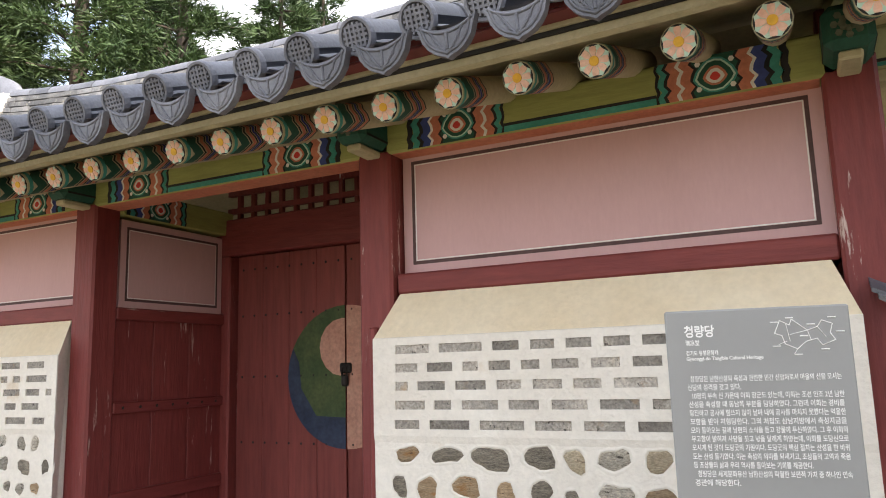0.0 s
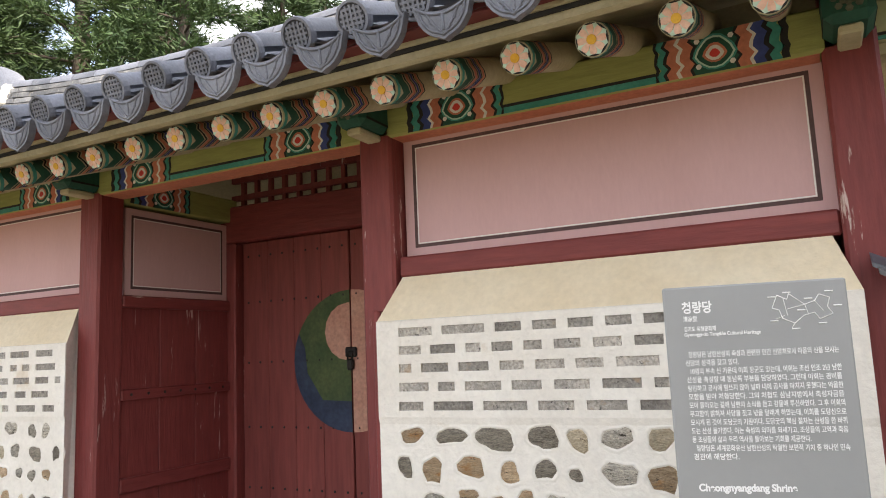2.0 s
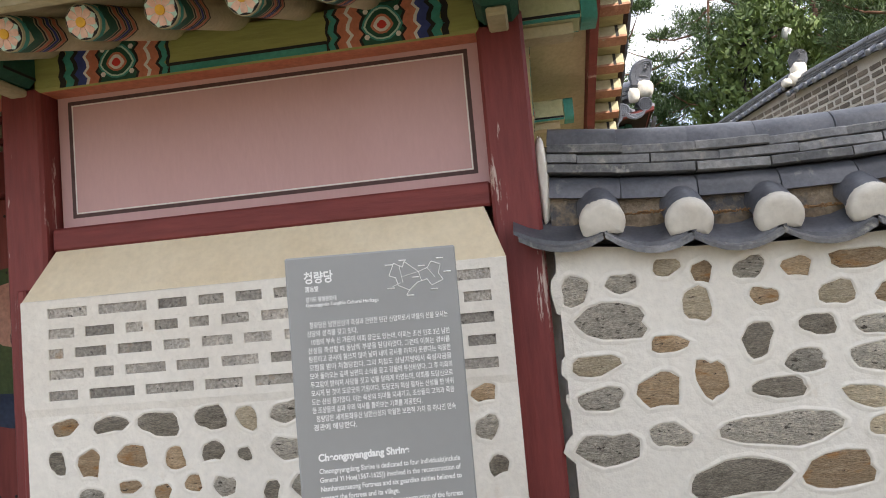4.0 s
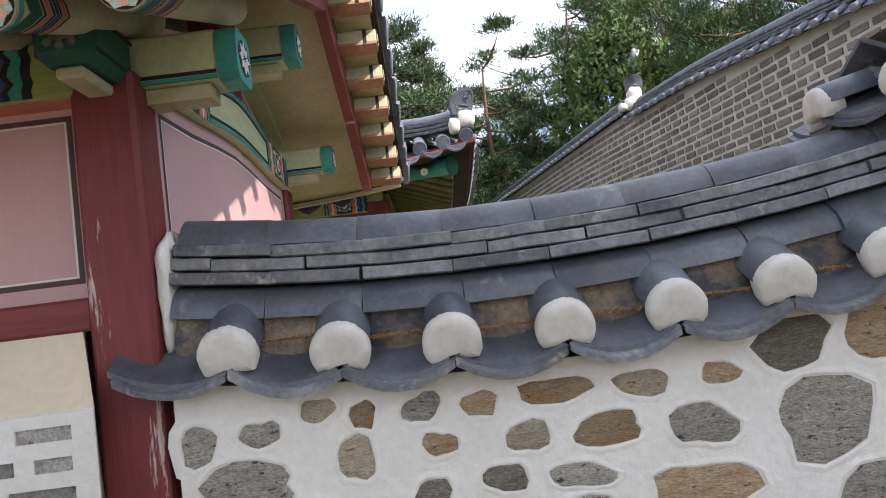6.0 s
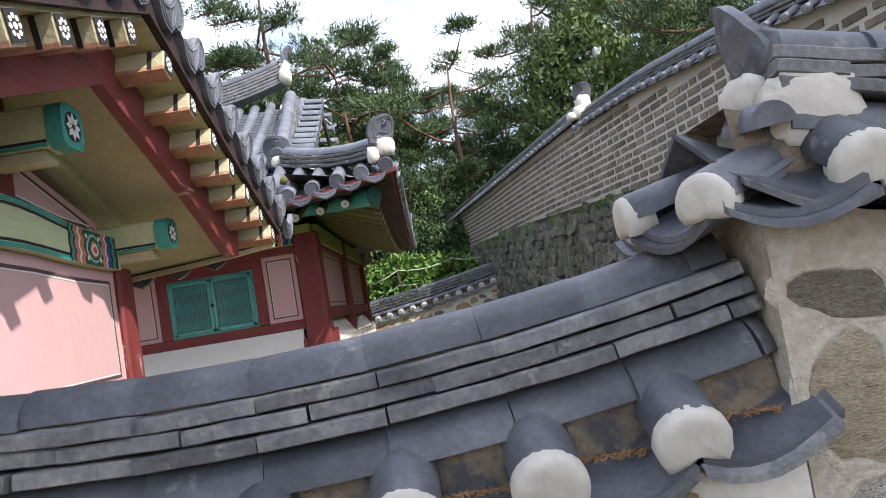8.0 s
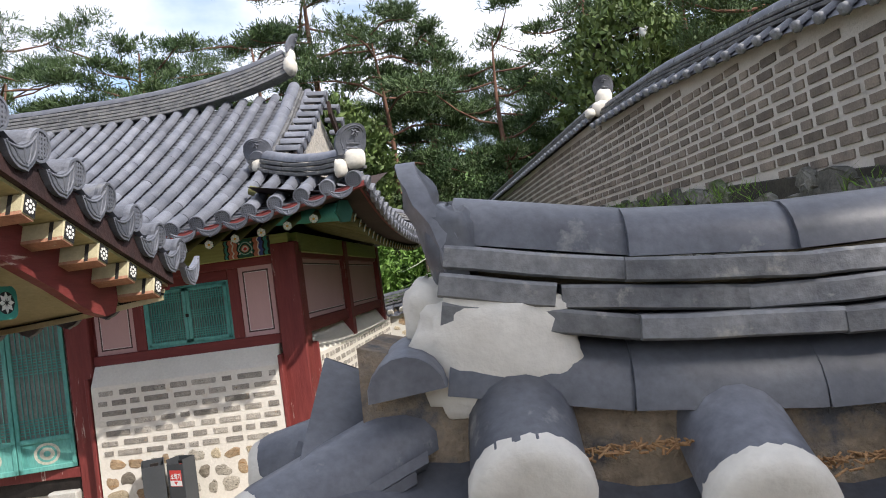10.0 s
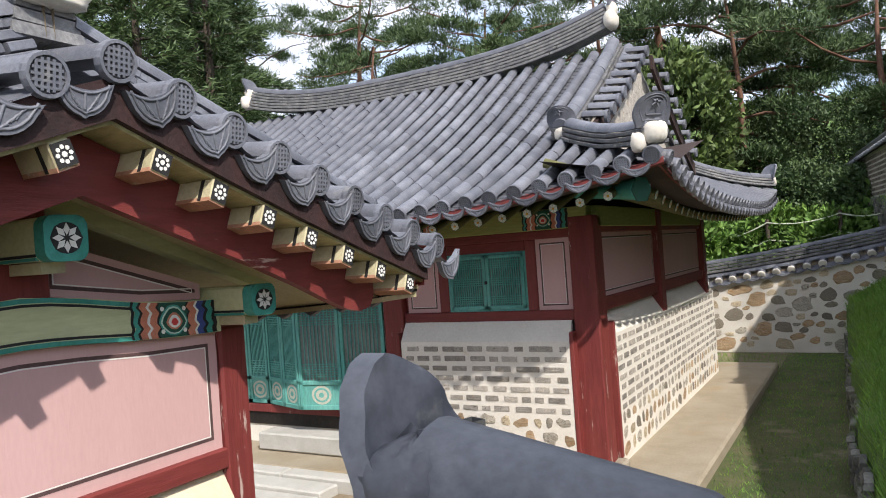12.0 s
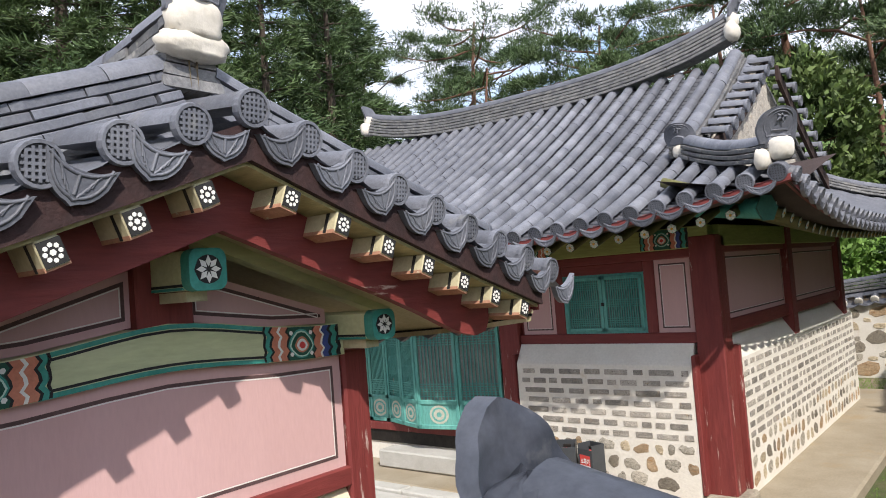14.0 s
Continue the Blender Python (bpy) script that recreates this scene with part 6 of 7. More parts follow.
for sgn in (-1, 1):
    f = sh_front if sgn < 0 else sh_back
    T = [0.04, 0.15, 0.28, 0.42, 0.55, 0.66]
    base = [f(-0.12 + 0.20 * t, t) + Vector((0, 0, 0.07)) for t in T]
    ridge(sroof, base, 3, 0.15, 0.055, 0.095, TILE, TILE_O, 0.3, apart=False)
    e = base[-1]
    g = Geo()
    lump(g, e + Vector((0, 0, 0.08)), (0.11, 0.07, 0.08))
    part("plaster_end", g, PLUG, sroof)
    crest_tile(sroof, e + Vector((0, sgn * 0.05, 0.16)), (0, sgn, 0), 0.17, 0.22)
    hip = []
    for q in (0, 0.2, 0.4, 0.6, 0.8, 0.97):
        x = 0.10 + 1.36 * q
        y = 7.55 - (x - 0.12) * 1.12
        p = sh_front(x, (SYR - y) / 4.6)
        hip.append(Vector((x, y if sgn < 0 else 2 * SYR - y, p.z + 0.06 + 0.06 * q ** 2)))
    ridge(sroof, hip, 3, 0.14, 0.052, 0.09, TILE, TILE_O, 0.3, apart=False)
    e, w = hip[-1], (hip[-1] - hip[-2]).normalized()
    g = Geo()
    lump(g, e + Vector((0.0, 0, 0.10)), (0.11, 0.10, 0.10))
    lump(g, e + Vector((-0.14, sgn * 0.06, 0.02)), (0.07, 0.07, 0.09))
    part("plaster_end", g, PLUG, sroof)
    crest_tile(sroof, e + Vector((0, 0, 0.18)), Vector((w.x, w.y, 0)), 0.17, 0.26)
    for k in range(9):
        t = 0.10 + 0.058 * k
        p = f(0.1, t) + Vector((0.02, 0, 0.16))
        out = Vector((1, 0, -0.12))
        piece("edge_tile", SCT, axes(p, out, (0, 0, 1), (0.30, 1, 1)), sroof)
        piece("disc_tile", SDISC, axes(p + out.normalized() * 0.30, out), sroof)
    ts = [0.06, 0.2, 0.35, 0.5, 0.64]
    poly = [(f(0.1, t).y, f(0.1, t).z + 0.12) for t in ts] + [(f(0.1, t).y, f(0.1, t).z - 0.10) for t in ts[::-1]]
    # gable shade painted in: the board itself is near-black
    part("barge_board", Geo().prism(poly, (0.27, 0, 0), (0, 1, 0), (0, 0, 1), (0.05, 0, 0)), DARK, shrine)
g = Geo().prism([(8.0, 4.2), (13.2, 4.2), (SYR, 5.75)], (0.10, 0, 0), (0, 1, 0), (0, 0, 1), (-0.06, 0, 0))
part("gable_wall", g, BRICK, shrine)

# under the eaves
SFLOW = flower(0.050, petals=6, core=0.25).mesh("flower", [BLACK, MINT, WHITE, YELLOW])
SRAF = Geo().sweep([(0, 0, 0), (1, 0, 0)], 0.052, 10).mesh("rafter", [mat("dim_olive_rafter_paint", (0.10, 0.10, 0.035), (0.15, 0.14, 0.055), 5)])
for k in range(36):
    x = 1.16 - 0.285 * k
    e = Vector((x, 6.34, 3.16 + scurl(x) * 0.85))
    r = piece("rafter", SRAF, axes(e, (0, 1, 0.36 - 0.3 * scurl(x)), (0, 0, 1), (1.25, 1, 1)), shrine)
    ob = new("flower", SFLOW)
    ob.parent, ob.matrix_basis = r, Matrix.Rotation(math.pi, 4, "Z")
for k in range(30):
    y = 6.5 + 0.285 * k
    e = Vector((1.22, y, 3.16 + 0.36 * (abs(y - SYR) / 4.6) ** 3))
    r = piece("rafter", SRAF, axes(e, (-1, 0, 0.36), (0, 0, 1), (1.1, 1, 1)), shrine)
    ob = new("flower", SFLOW)
    ob.parent, ob.matrix_basis = r, Matrix.Rotation(math.pi, 4, "Z")
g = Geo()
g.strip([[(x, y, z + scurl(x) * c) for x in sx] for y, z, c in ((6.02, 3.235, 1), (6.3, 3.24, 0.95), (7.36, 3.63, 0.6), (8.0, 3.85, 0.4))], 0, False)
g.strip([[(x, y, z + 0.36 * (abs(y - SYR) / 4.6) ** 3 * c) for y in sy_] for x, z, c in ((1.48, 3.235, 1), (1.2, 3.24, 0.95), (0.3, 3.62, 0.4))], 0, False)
# the shade under the eaves is put into this near-black colour
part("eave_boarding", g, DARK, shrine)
g = Geo()
g.strip([[(x, y, z + scurl(x)) for x in sx] for y, z in ((6.04, 3.225), (6.01, 3.24), (6.01, 3.285), (6.06, 3.30))], 0, False)
g.strip([[(x, y, z + 0.36 * (abs(y - SYR) / 4.6) ** 3) for y in sy_] for x, z in ((1.44, 3.225), (1.47, 3.24), (1.47, 3.285), (1.42, 3.30))], 0, False)
part("tile_batten", g, REDH, shrine)
# corner rafter with its carved, painted end
cr = Vector((1.20, 6.30, 3.40))
g = Geo().sweep([cr, (0.2, 7.4, 3.55)], 0.11, 6)
c = part("corner_rafter", g, TEAL, shrine)
g = Geo().prism([(0.10 * math.cos(j * 1.047), 0.13 * math.sin(j * 1.047)) for j in range(6)], cr, Vector((0.7, 0.7, 0)), (0, 0, 1), Vector((0.02, -0.02, 0)))
part("painted_end", g, DGREEN, c)

# walls and columns
for x in (0.22, -2.40, -5.6, -8.2):
    column(x, 7.47, 0.30, 0.42, 3.25, shrine)
    part("footing_stone", Geo().box(x - 0.27, x + 0.27, 7.22, 7.7, 0.33, 0.44, 0, 0.03), MOSSY, shrine)
for y in (10.25, 13.45):
    column(0.26, y, 0.26, 0.42, 3.35, shrine)
# floor and ceiling are coloured near-black for the dim interior
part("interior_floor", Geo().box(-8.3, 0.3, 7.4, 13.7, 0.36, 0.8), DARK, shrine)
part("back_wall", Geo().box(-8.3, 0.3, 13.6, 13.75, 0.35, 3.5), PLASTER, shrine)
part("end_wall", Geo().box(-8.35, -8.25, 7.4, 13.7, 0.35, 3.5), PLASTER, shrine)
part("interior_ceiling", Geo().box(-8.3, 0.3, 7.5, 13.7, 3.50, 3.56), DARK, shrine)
for a, b in ((-2.25, 0.07),):
    part("wall_rail", Geo().box(a, b, 7.36, 7.48, 2.07, 2.19, 0, 0.01), REDH, shrine)
    part("wall_rail", Geo().box(a, b, 7.36, 7.48, 3.02, 3.12, 0, 0.01), REDH, shrine)
    part("wall_boards", Geo().box(a, b, 7.42, 7.48, 2.1, 3.12), RED, shrine)
    for x0, x1 in ((-2.20, -1.71), (-0.37, 0.045)):
        panel(shrine, [(x0, 2.19), (x1, 2.19), (x1, 3.02), (x0, 3.02)], (0, 7.395, 0), (1, 0, 0), (0, 0, 1), (0, -1, 0), "pink plaster panel edged in black and white", 0.05)
    part("window_post", Geo().box(-1.71, -1.57, 7.375, 7.47, 2.19, 3.02, 0, 0.008), RED, shrine)
    part("window_post", Geo().box(-0.50, -0.37, 7.375, 7.47, 2.19, 3.02, 0, 0.008), RED, shrine)
    part("window_head", Geo().box(-1.57, -0.50, 7.375, 7.47, 2.90, 3.02, 0, 0.008), REDH, shrine)
# beams with painted bands above
g = Geo().box(-8.2, 0.3, 7.33, 7.5, 3.12, 3.36, 0, 0.01)
fb = part("tie_beam", g, GREEN, shrine)
for cx in (0.22, -2.40, -5.6):
    bands(fb, (0, 7.33, 0), (1, 0, 0), (0, -1, 0), -1, cx - 0.14, 3.13, 3.35, 1.1)
    if cx < 0:
        bands(fb, (0, 7.33, 0), (1, 0, 0), (0, -1, 0), 1, cx + 0.14, 3.13, 3.35, 1.1)
part("side_beam", Geo().box(0.20, 0.37, 7.5, 13.7, 3.12, 3.36, 0, 0.01), GREEN, shrine)
for a, b in ((7.63, 10.11), (10.39, 13.31)):
    panel(shrine, [(a, 2.30), (b, 2.30), (b, 3.05), (a, 3.05)], (0.30, 0, 0), (0, 1, 0), (0, 0, 1), (1, 0, 0), "pink side panel edged in black and white", 0.05)
    part("wall_rail", Geo().box(0.2, 0.345, a, b, 2.14, 2.30, 0, 0.01), REDH, shrine)
    part("wall_rail", Geo().box(0.2, 0.345, a, b, 3.05, 3.14, 0, 0.01), REDH, shrine)


def lattice(g, x0, x1, z0, z1, y, bars, bands, t=0.010, mi=0):
    for k in range(1, bars + 1):
        x = x0 + (x1 - x0) * k / (bars + 1)
        g.box(x - t / 2, x + t / 2, y - 0.012, y + 0.012, z0, z1, mi)
    for a, b, n in bands:
        for k in range(n):
            z = a + (b - a) * k / max(1, n - 1)
            g.box(x0, x1, y - 0.010, y + 0.010, z - t / 2, z + t / 2, mi)


window = part("lattice_window", Geo().box(-1.57, -0.50, 7.385, 7.41, 2.19, 2.215).box(-1.57, -0.50, 7.385, 7.41, 2.875, 2.90).box(-1.57, -1.545, 7.385, 7.41, 2.215, 2.875).box(-0.525, -0.50, 7.385, 7.41, 2.215, 2.875), TEALD, shrine, "teal wooden lattice window with two closed leaves")
for x0, x1 in ((-1.545, -1.037), (-1.033, -0.525)):
    g = Geo()
    for q in ((x0, x0 + 0.045, 2.215, 2.875), (x1 - 0.045, x1, 2.215, 2.875), (x0, x1, 2.215, 2.26), (x0, x1, 2.83, 2.875)):
        g.box(q[0], q[1], 7.365, 7.40, q[2], q[3], 0, 0.005)
    leaf = part("window_leaf", g, TEALD, window)
    g = Geo()
    lattice(g, x0 + 0.045, x1 - 0.045, 2.26, 2.83, 7.385, 13, ((2.29, 2.37, 4), (2.51, 2.59, 4), (2.72, 2.80, 4)), 0.0095)
    part("lattice", g, TEALD, leaf)
part("window_backing", Geo().box(-1.55, -0.52, 7.40, 7.415, 2.2, 2.89), mat("grey_window_paper", (0.12, 0.14, 0.135), (0.19, 0.205, 0.195), 5), window)
part("ring_pull", Geo().box(-1.055, -1.015, 7.352, 7.366, 2.52, 2.56, 0, 0.008), IRON, window)


def door_leaf(M, w, parent):
    g = Geo()
    h = 2.05
    for q in ((0, 0.05, 0, h), (w - 0.05, w, 0, h), (0, w, 0, 0.06), (0, w, h - 0.06, h), (0, w, 0.34, 0.40)):
        g.box(q[0], q[1], -0.025, 0.02, q[2], q[3], 0, 0.006, M=M)
    leaf = part("door_leaf", g, TEALD, parent, "teal lattice door leaf standing ajar")
    g = Geo()
    def lat(x0, x1, z0, z1):
        for k in range(1, 10):
            x = x0 + (x1 - x0) * k / 10
            g.box(x - 0.0055, x + 0.0055, -0.012, 0.006, z0, z1, M=M)
        for a, b, n in ((z0 + 0.05, z0 + 0.22, 6), (z0 + 0.76, z0 + 1.0, 8), (z1 - 0.2, z1 - 0.05, 5)):
            for k in range(n):
                z = a + (b - a) * k / (n - 1)
                g.box(x0, x1, -0.011, 0.004, z - 0.005, z + 0.005, M=M)
    lat(0.05, w - 0.05, 0.40, h - 0.06)
    part("lattice", g, TEALD, leaf)
    part("door_paper", Geo().box(0.05, w - 0.05, 0.008, 0.014, 0.40, h - 0.06, M=M), PAPER, leaf)
    part("kick_panel", Geo().box(0.05, w - 0.05, -0.006, 0.01, 0.06, 0.34, M=M), TEALD, leaf)
    g = Geo()
    for r, mi in ((0.13, 0), (0.10, 1), (0.075, 0), (0.035, 1)):
        g.prism([(w / 2 + r * 1.15 * math.cos(j * 0.3927), 0.20 + r * math.sin(j * 0.3927)) for j in range(16)], M @ Vector((0, -0.007 - 0.0008 * (0.13 - r) * 40, 0)), M.to_3x3() @ Vector((1, 0, 0)), (0, 0, 1), M.to_3x3() @ Vector((0, -0.001, 0)), mi)
    part("flower_emblem", g, [mat("pale_stone_flower_paint", (0.42, 0.44, 0.36), (0.52, 0.52, 0.43), 14), TEALD], leaf)


PAPER = mat("grey_door_paper", (0.16, 0.185, 0.175), (0.25, 0.265, 0.25), 4)
door = part("door_frame", Geo().box(-2.56, -2.50, 7.33, 7.47, 0.85, 3.12, 0, 0.008).box(-5.5, -2.5, 7.33, 7.47, 3.02, 3.12, 0, 0.008).box(-5.5, -2.5, 7.33, 7.47, 0.80, 0.92, 0, 0.008), RED, shrine)
part("door_foot_grille", Geo().box(-5.5, -2.55, 7.36, 7.42, 0.62, 0.80), IRON, shrine)
fold = Vector((-3.86, 7.08, 0.93))
def leaf_pose(a, b):
    return axes(a, Vector(b) - Vector(a))
mid_l = Vector((-4.68, 7.36, 0.93)).lerp(fold, 0.5)
mid_r = fold.lerp(Vector((-2.58, 7.36, 0.93)), 0.5)
for a, b in ((Vector((-4.68, 7.36, 0.93)), mid_l), (mid_l, fold), (fold, mid_r), (mid_r, Vector((-2.58, 7.36, 0.93)))):
    door_leaf(leaf_pose(a, b), (b - a).length - 0.01, shrine)
for k in range(2):
    door_leaf(leaf_pose((-5.45 + 0.38 * k, 7.36, 0.93), (-5.08 + 0.38 * k, 7.36, 0.93)), 0.37, shrine)
part("door_base_wall", Geo().box(-5.5, -2.5, 7.38, 7.48, 0.35, 0.80), PLASTER, shrine)
part("vent_block", Geo().box(-2.95, -2.58, 7.25, 7.4, 0.40, 0.66, 0, 0.02), GRANITE, shrine)
# no opening is cut: a black plate paints the hole's darkness on the block
part("vent_hole", Geo().box(-2.80, -2.70, 7.245, 7.26, 0.46, 0.58, 0, 0.01), BLACK, shrine)
part("door_step", Geo().box(-4.62, -3.05, 6.98, 7.35, 0.36, 0.60, 0, 0.02), GRANITE, shrine, "pale granite step below the doors")
skirt(shrine, (-2.24, 7.37, 0), (1, 0, 0), (0, -1, 0), 2.27, 0.34, 1.84, 2.07, 0.15, [1.755 - 0.118 * k for k in range(7)], 0.20, 0.062, [(0.90, 0.14), (0.72, 0.17), (0.53, 0.19)], random.Random(41), PLASTER, gap=0.065, label="white plastered apron wall set with bricks and stones", s_gap=1.35)
for x in (-2.31, 0.035):
    part("edge_board", Geo().box(x, x + 0.05, 7.21, 7.38, 0.44, 1.95, 0, 0.008), RED, shrine)
skirt(shrine, (0.20, 7.72, 0), (0, 1, 0), (1, 0, 0), 6.2, 0.34, 1.865, 2.15, 0.20, [1.79 - 0.115 * k for k in range(8)], 0.19, 0.062, [(0.86, 0.14), (0.68, 0.16), (0.49, 0.18)], random.Random(42), PLASTER, gap=0.085, stones=STONES_LO, label="white plastered apron wall set with bricks and stones", s_gap=1.4)
part("edge_board", Geo().box(0.22, 0.42, 7.66, 7.715, 0.44, 2.02, 0, 0.008), RED, shrine)

# ---- terrace, yard and bank ----
g = Geo()
g.box(-9.6, 1.32, 6.45, 15.0, 0.05, 0.35, 0, 0.03)
structure("terrace", g, CONC, "worn sandy concrete terrace round the shrine", "terrace")
g = Geo()
for k in range(9):
    g.box(-9.5 + 1.2 * k, -8.32 + 1.2 * k, 6.22, 6.46, 0.06, 0.345, 0, 0.02)
structure("terrace_kerb", g, GRANITE, "granite kerb along the terrace's edge", "kerb")
g = Geo()
for k in range(3):
    g.box(-5.2, -2.6, 5.2 + 0.34 * k, 5.54 + 0.34 * k, 0.0, 0.20 + 0.05 * k, 0, 0.02)
structure("yard_steps", g, GRANITE, "low granite steps up to the terrace", "steps")
g = Geo()
ny = 26
yy = [1.0 + 18.0 * k / ny for k in range(ny + 1)]
wx = lambda y: 4.6 - 0.141 * (y - 10.3)
foot = lambda y: 1.35 + 0.055 * (y - 7.6)
bx = lambda y: 2.74 - 0.03 * (y - 10) + 0.06 * math.sin(y * 2.1)
rows = []
for q, f in ((0.0, 0), (0.03, 0.55), (0.08, 0.68), (0.25, 0.74), (0.5, 0.84), (0.75, 0.93), (1.05, 1.0)):
    rows.append([(bx(y) + (wx(y) - bx(y)) * q + 0.02 * math.sin(7 * y), y, 0.20 + (foot(y) - 0.20) * f + 0.02 * math.sin(3.1 * y + 9 * q)) for y in yy])
g.strip(rows, 0, True)
structure("grass_bank", g, TURF, "grassy bank rising to the fortress wall", "bank")
g = Geo()
g.strip([[(x, y, 0.205) for x in (1.32, 1.8, 2.4, 2.78)] for y in (1.0, 5, 9, 13, 17.2)], 0)
structure("yard_turf", g, YARD, "short turf along the terrace", "lawn")


def blades(name, spots, height, lean, m, label, category, rng):
    n = len(spots)
    p = np.array(spots)
    a = np.array([rng.uniform(0, 6.283) for _ in range(n)])
    h = np.array([height * rng.uniform(0.5, 1.3) for _ in range(n)])
    ln = np.array([[rng.uniform(-lean, lean), rng.uniform(-lean, lean)] for _ in range(n)])
    d = np.stack([np.cos(a), np.sin(a), np.zeros(n)], 1) * 0.006
    tip = p + np.stack([ln[:, 0] * h, ln[:, 1] * h, h], 1)
    v = np.stack([p - d, p + d, tip], 1).reshape(-1, 3)
    me = bpy.data.meshes.new(name)
    me.from_pydata(v.tolist(), [], [(3 * k, 3 * k + 1, 3 * k + 2) for k in range(n)])
    me.materials.append(m)
    return tagged(new(name, me), label, category, "", "stuff")


rng = random.Random(77)
spots = []
while len(spots) < 30000:
    y = 4.5 + 13 * rng.random() ** 1.3
    q = rng.random()
    f = np.interp(q, [0, 0.03, 0.08, 0.25, 0.5, 0.75, 1.0], [0, 0.55, 0.68, 0.74, 0.84, 0.93, 0.99])
    spots.append((bx(y) + (wx(y) - bx(y)) * q, y, 0.18 + (foot(y) - 0.20) * f))
blades("bank_grass", spots, 0.13, 0.8, GRASS, "tufts of fresh green grass on the bank", "grass", rng)
spots = [(rng.uniform(1.36, 2.75), rng.uniform(4, 17), 0.20) for _ in range(5000)] + [(rng.uniform(-0.5, 2.7), rng.uniform(15.1, 17.1), 0.19) for _ in range(3000)]
blades("yard_grass", spots, 0.05, 0.7, GRASS, "short green grass beside the terrace", "grass", rng)

edging = thing("bank_edging", (2.75, 10, 0.2), "rough dark stones holding the edge of the bank", "edging")
for r in range(3):
    y = 4.5
    while y < 17.0:
        L = rng.uniform(0.14, 0.34)
        z = 0.30 + 0.15 * r + rng.uniform(-0.03, 0.03)
        if z < 0.25 + (foot(y) - 0.20) * 0.62:
            piece("stone", rng.choice(RUB), Matrix.Translation((bx(y) - 0.01, y + L / 2, z)) @ Matrix(((0, 0, -1), (-1, 0, 0), (0, 1, 0))).to_4x4() @ Matrix.Diagonal((L * 1.05, rng.uniform(0.12, 0.19), 0.10, 1)), edging)
        y += L

# fire extinguisher boxes beside the apron wall
for x, yaw in ((-1.50, 24), (-1.17, -20)):
    M = Matrix.Translation((x, 7.02, 0.352)) @ Matrix.Rotation(radians(yaw), 4, "Z")
    ex = thing("extinguisher_box", (x, 7.02, 0.352), "dark grey metal fire extinguisher box on the terrace", "box", "extinguisher boxes")
    g = Geo()
    g.box(-0.12, 0.12, -0.10, -0.094, 0, 0.55, 0, 0.002, M=M)
    g.box(-0.12, -0.114, -0.094, 0.10, 0, 0.60, 0, 0.002, M=M)
    g.box(0.114, 0.12, -0.094, 0.10, 0, 0.60, 0, 0.002, M=M)
    g.box(-0.114, 0.114, -0.094, 0.10, 0, 0.008, 0, 0.002, M=M)
    g.box(-0.114, 0.114, 0.094, 0.10, 0.008, 0.60, 0, 0.002, M=M)
    part("case", g, BOXGREY, ex)
    part("cylinder", Geo().sweep([M @ Vector((0, 0, z)) for z in (0.01, 0.03, 0.42, 0.48, 0.53)], [0.06, 0.07, 0.07, 0.05, 0.022], 14), LABELRED, ex, "red extinguisher cylinder")
    part("valve", Geo().box(-0.03, 0.06, -0.012, 0.012, 0.53, 0.57, 0, 0.006, M=M), IRON, ex)
    if x > -1.3:
        lab = part("label", Geo().box(-0.085, 0.085, -0.1025, -0.1, 0.30, 0.48, M=M), LABELRED, ex, "red label with white Korean lettering")
        part("label_strip", Geo().box(-0.085, 0.085, -0.1035, -0.1026, 0.305, 0.365, M=M), INK, lab)
        part("arrow", Geo().prism([(-0.03, 0.355), (0.03, 0.355), (0.0, 0.315)], M @ Vector((0, -0.1036, 0)), M.to_3x3() @ Vector((1, 0, 0)), (0, 0, 1), M.to_3x3() @ Vector((0, -0.001, 0))), LABELRED, lab)
        keep_sm = SM
        SM = M @ Matrix.Translation((0, -0.1032, 0))
        text("소화기", -0.072, 0.385, 0.07, lab, 0.145, 0.002)
        SM = keep_sm

# rope fence on the slope beyond the far wall
fence = thing("rope_fence", (0.9, 19.0, 1.7), "green rope fence on short posts among shrubs", "fence")
FP = [(-2.0, 19.2, 2.55), (-0.56, 19.0, 2.86), (0.87, 19.0, 3.2), (2.45, 19.0, 3.30), (3.6, 19.2, 3.3)]
for p in FP:
    part("post", Geo().sweep([(p[0], p[1], 1.6), p], 0.045, 8), BARK, fence)
for a, b in zip(FP, FP[1:]):
    for dz in (0.08, 0.5):
        part("rope", Geo().sweep([Vector(a).lerp(Vector(b), q) - Vector((0, 0.05, dz + 0.22 * q * (1 - q) * 2)) for q in (0, 0.2, 0.4, 0.6, 0.8, 1)], 0.016, 5), ROPE, fence)

# camera mast behind the tall wall
mast = thing("camera_mast", (6.3, 19.0, 1.7), "grey steel mast with a white dome camera", "mast")
part("pole", Geo().sweep([(6.3, 19, 1.7), (6.3, 19, 8.6)], 0.06, 10), IRON, mast)
part("arm", Geo().sweep([(6.3, 19, 8.3), (7.5, 18.6, 8.5)], 0.03, 6), IRON, mast)
g = Geo()
for z in (7.5, 7.9, 8.2):
    g.box(6.12, 6.5, 18.85, 19.1, z, z + 0.16, 0, 0.03)
part("control_box", g, IRON, mast)
part("dome_camera", lump(Geo(), (7.5, 18.6, 8.32), (0.13, 0.13, 0.17)), INK, mast, "white dome camera")

# ---- the far wall and the tall wall ----
F3 = Matrix.Translation((-4.0, 17.6, 0))
e3 = lambda s: 1.80 + 0.10 * max(0, s - 3.5) + 0.012 * max(0, s - 3.5) ** 2
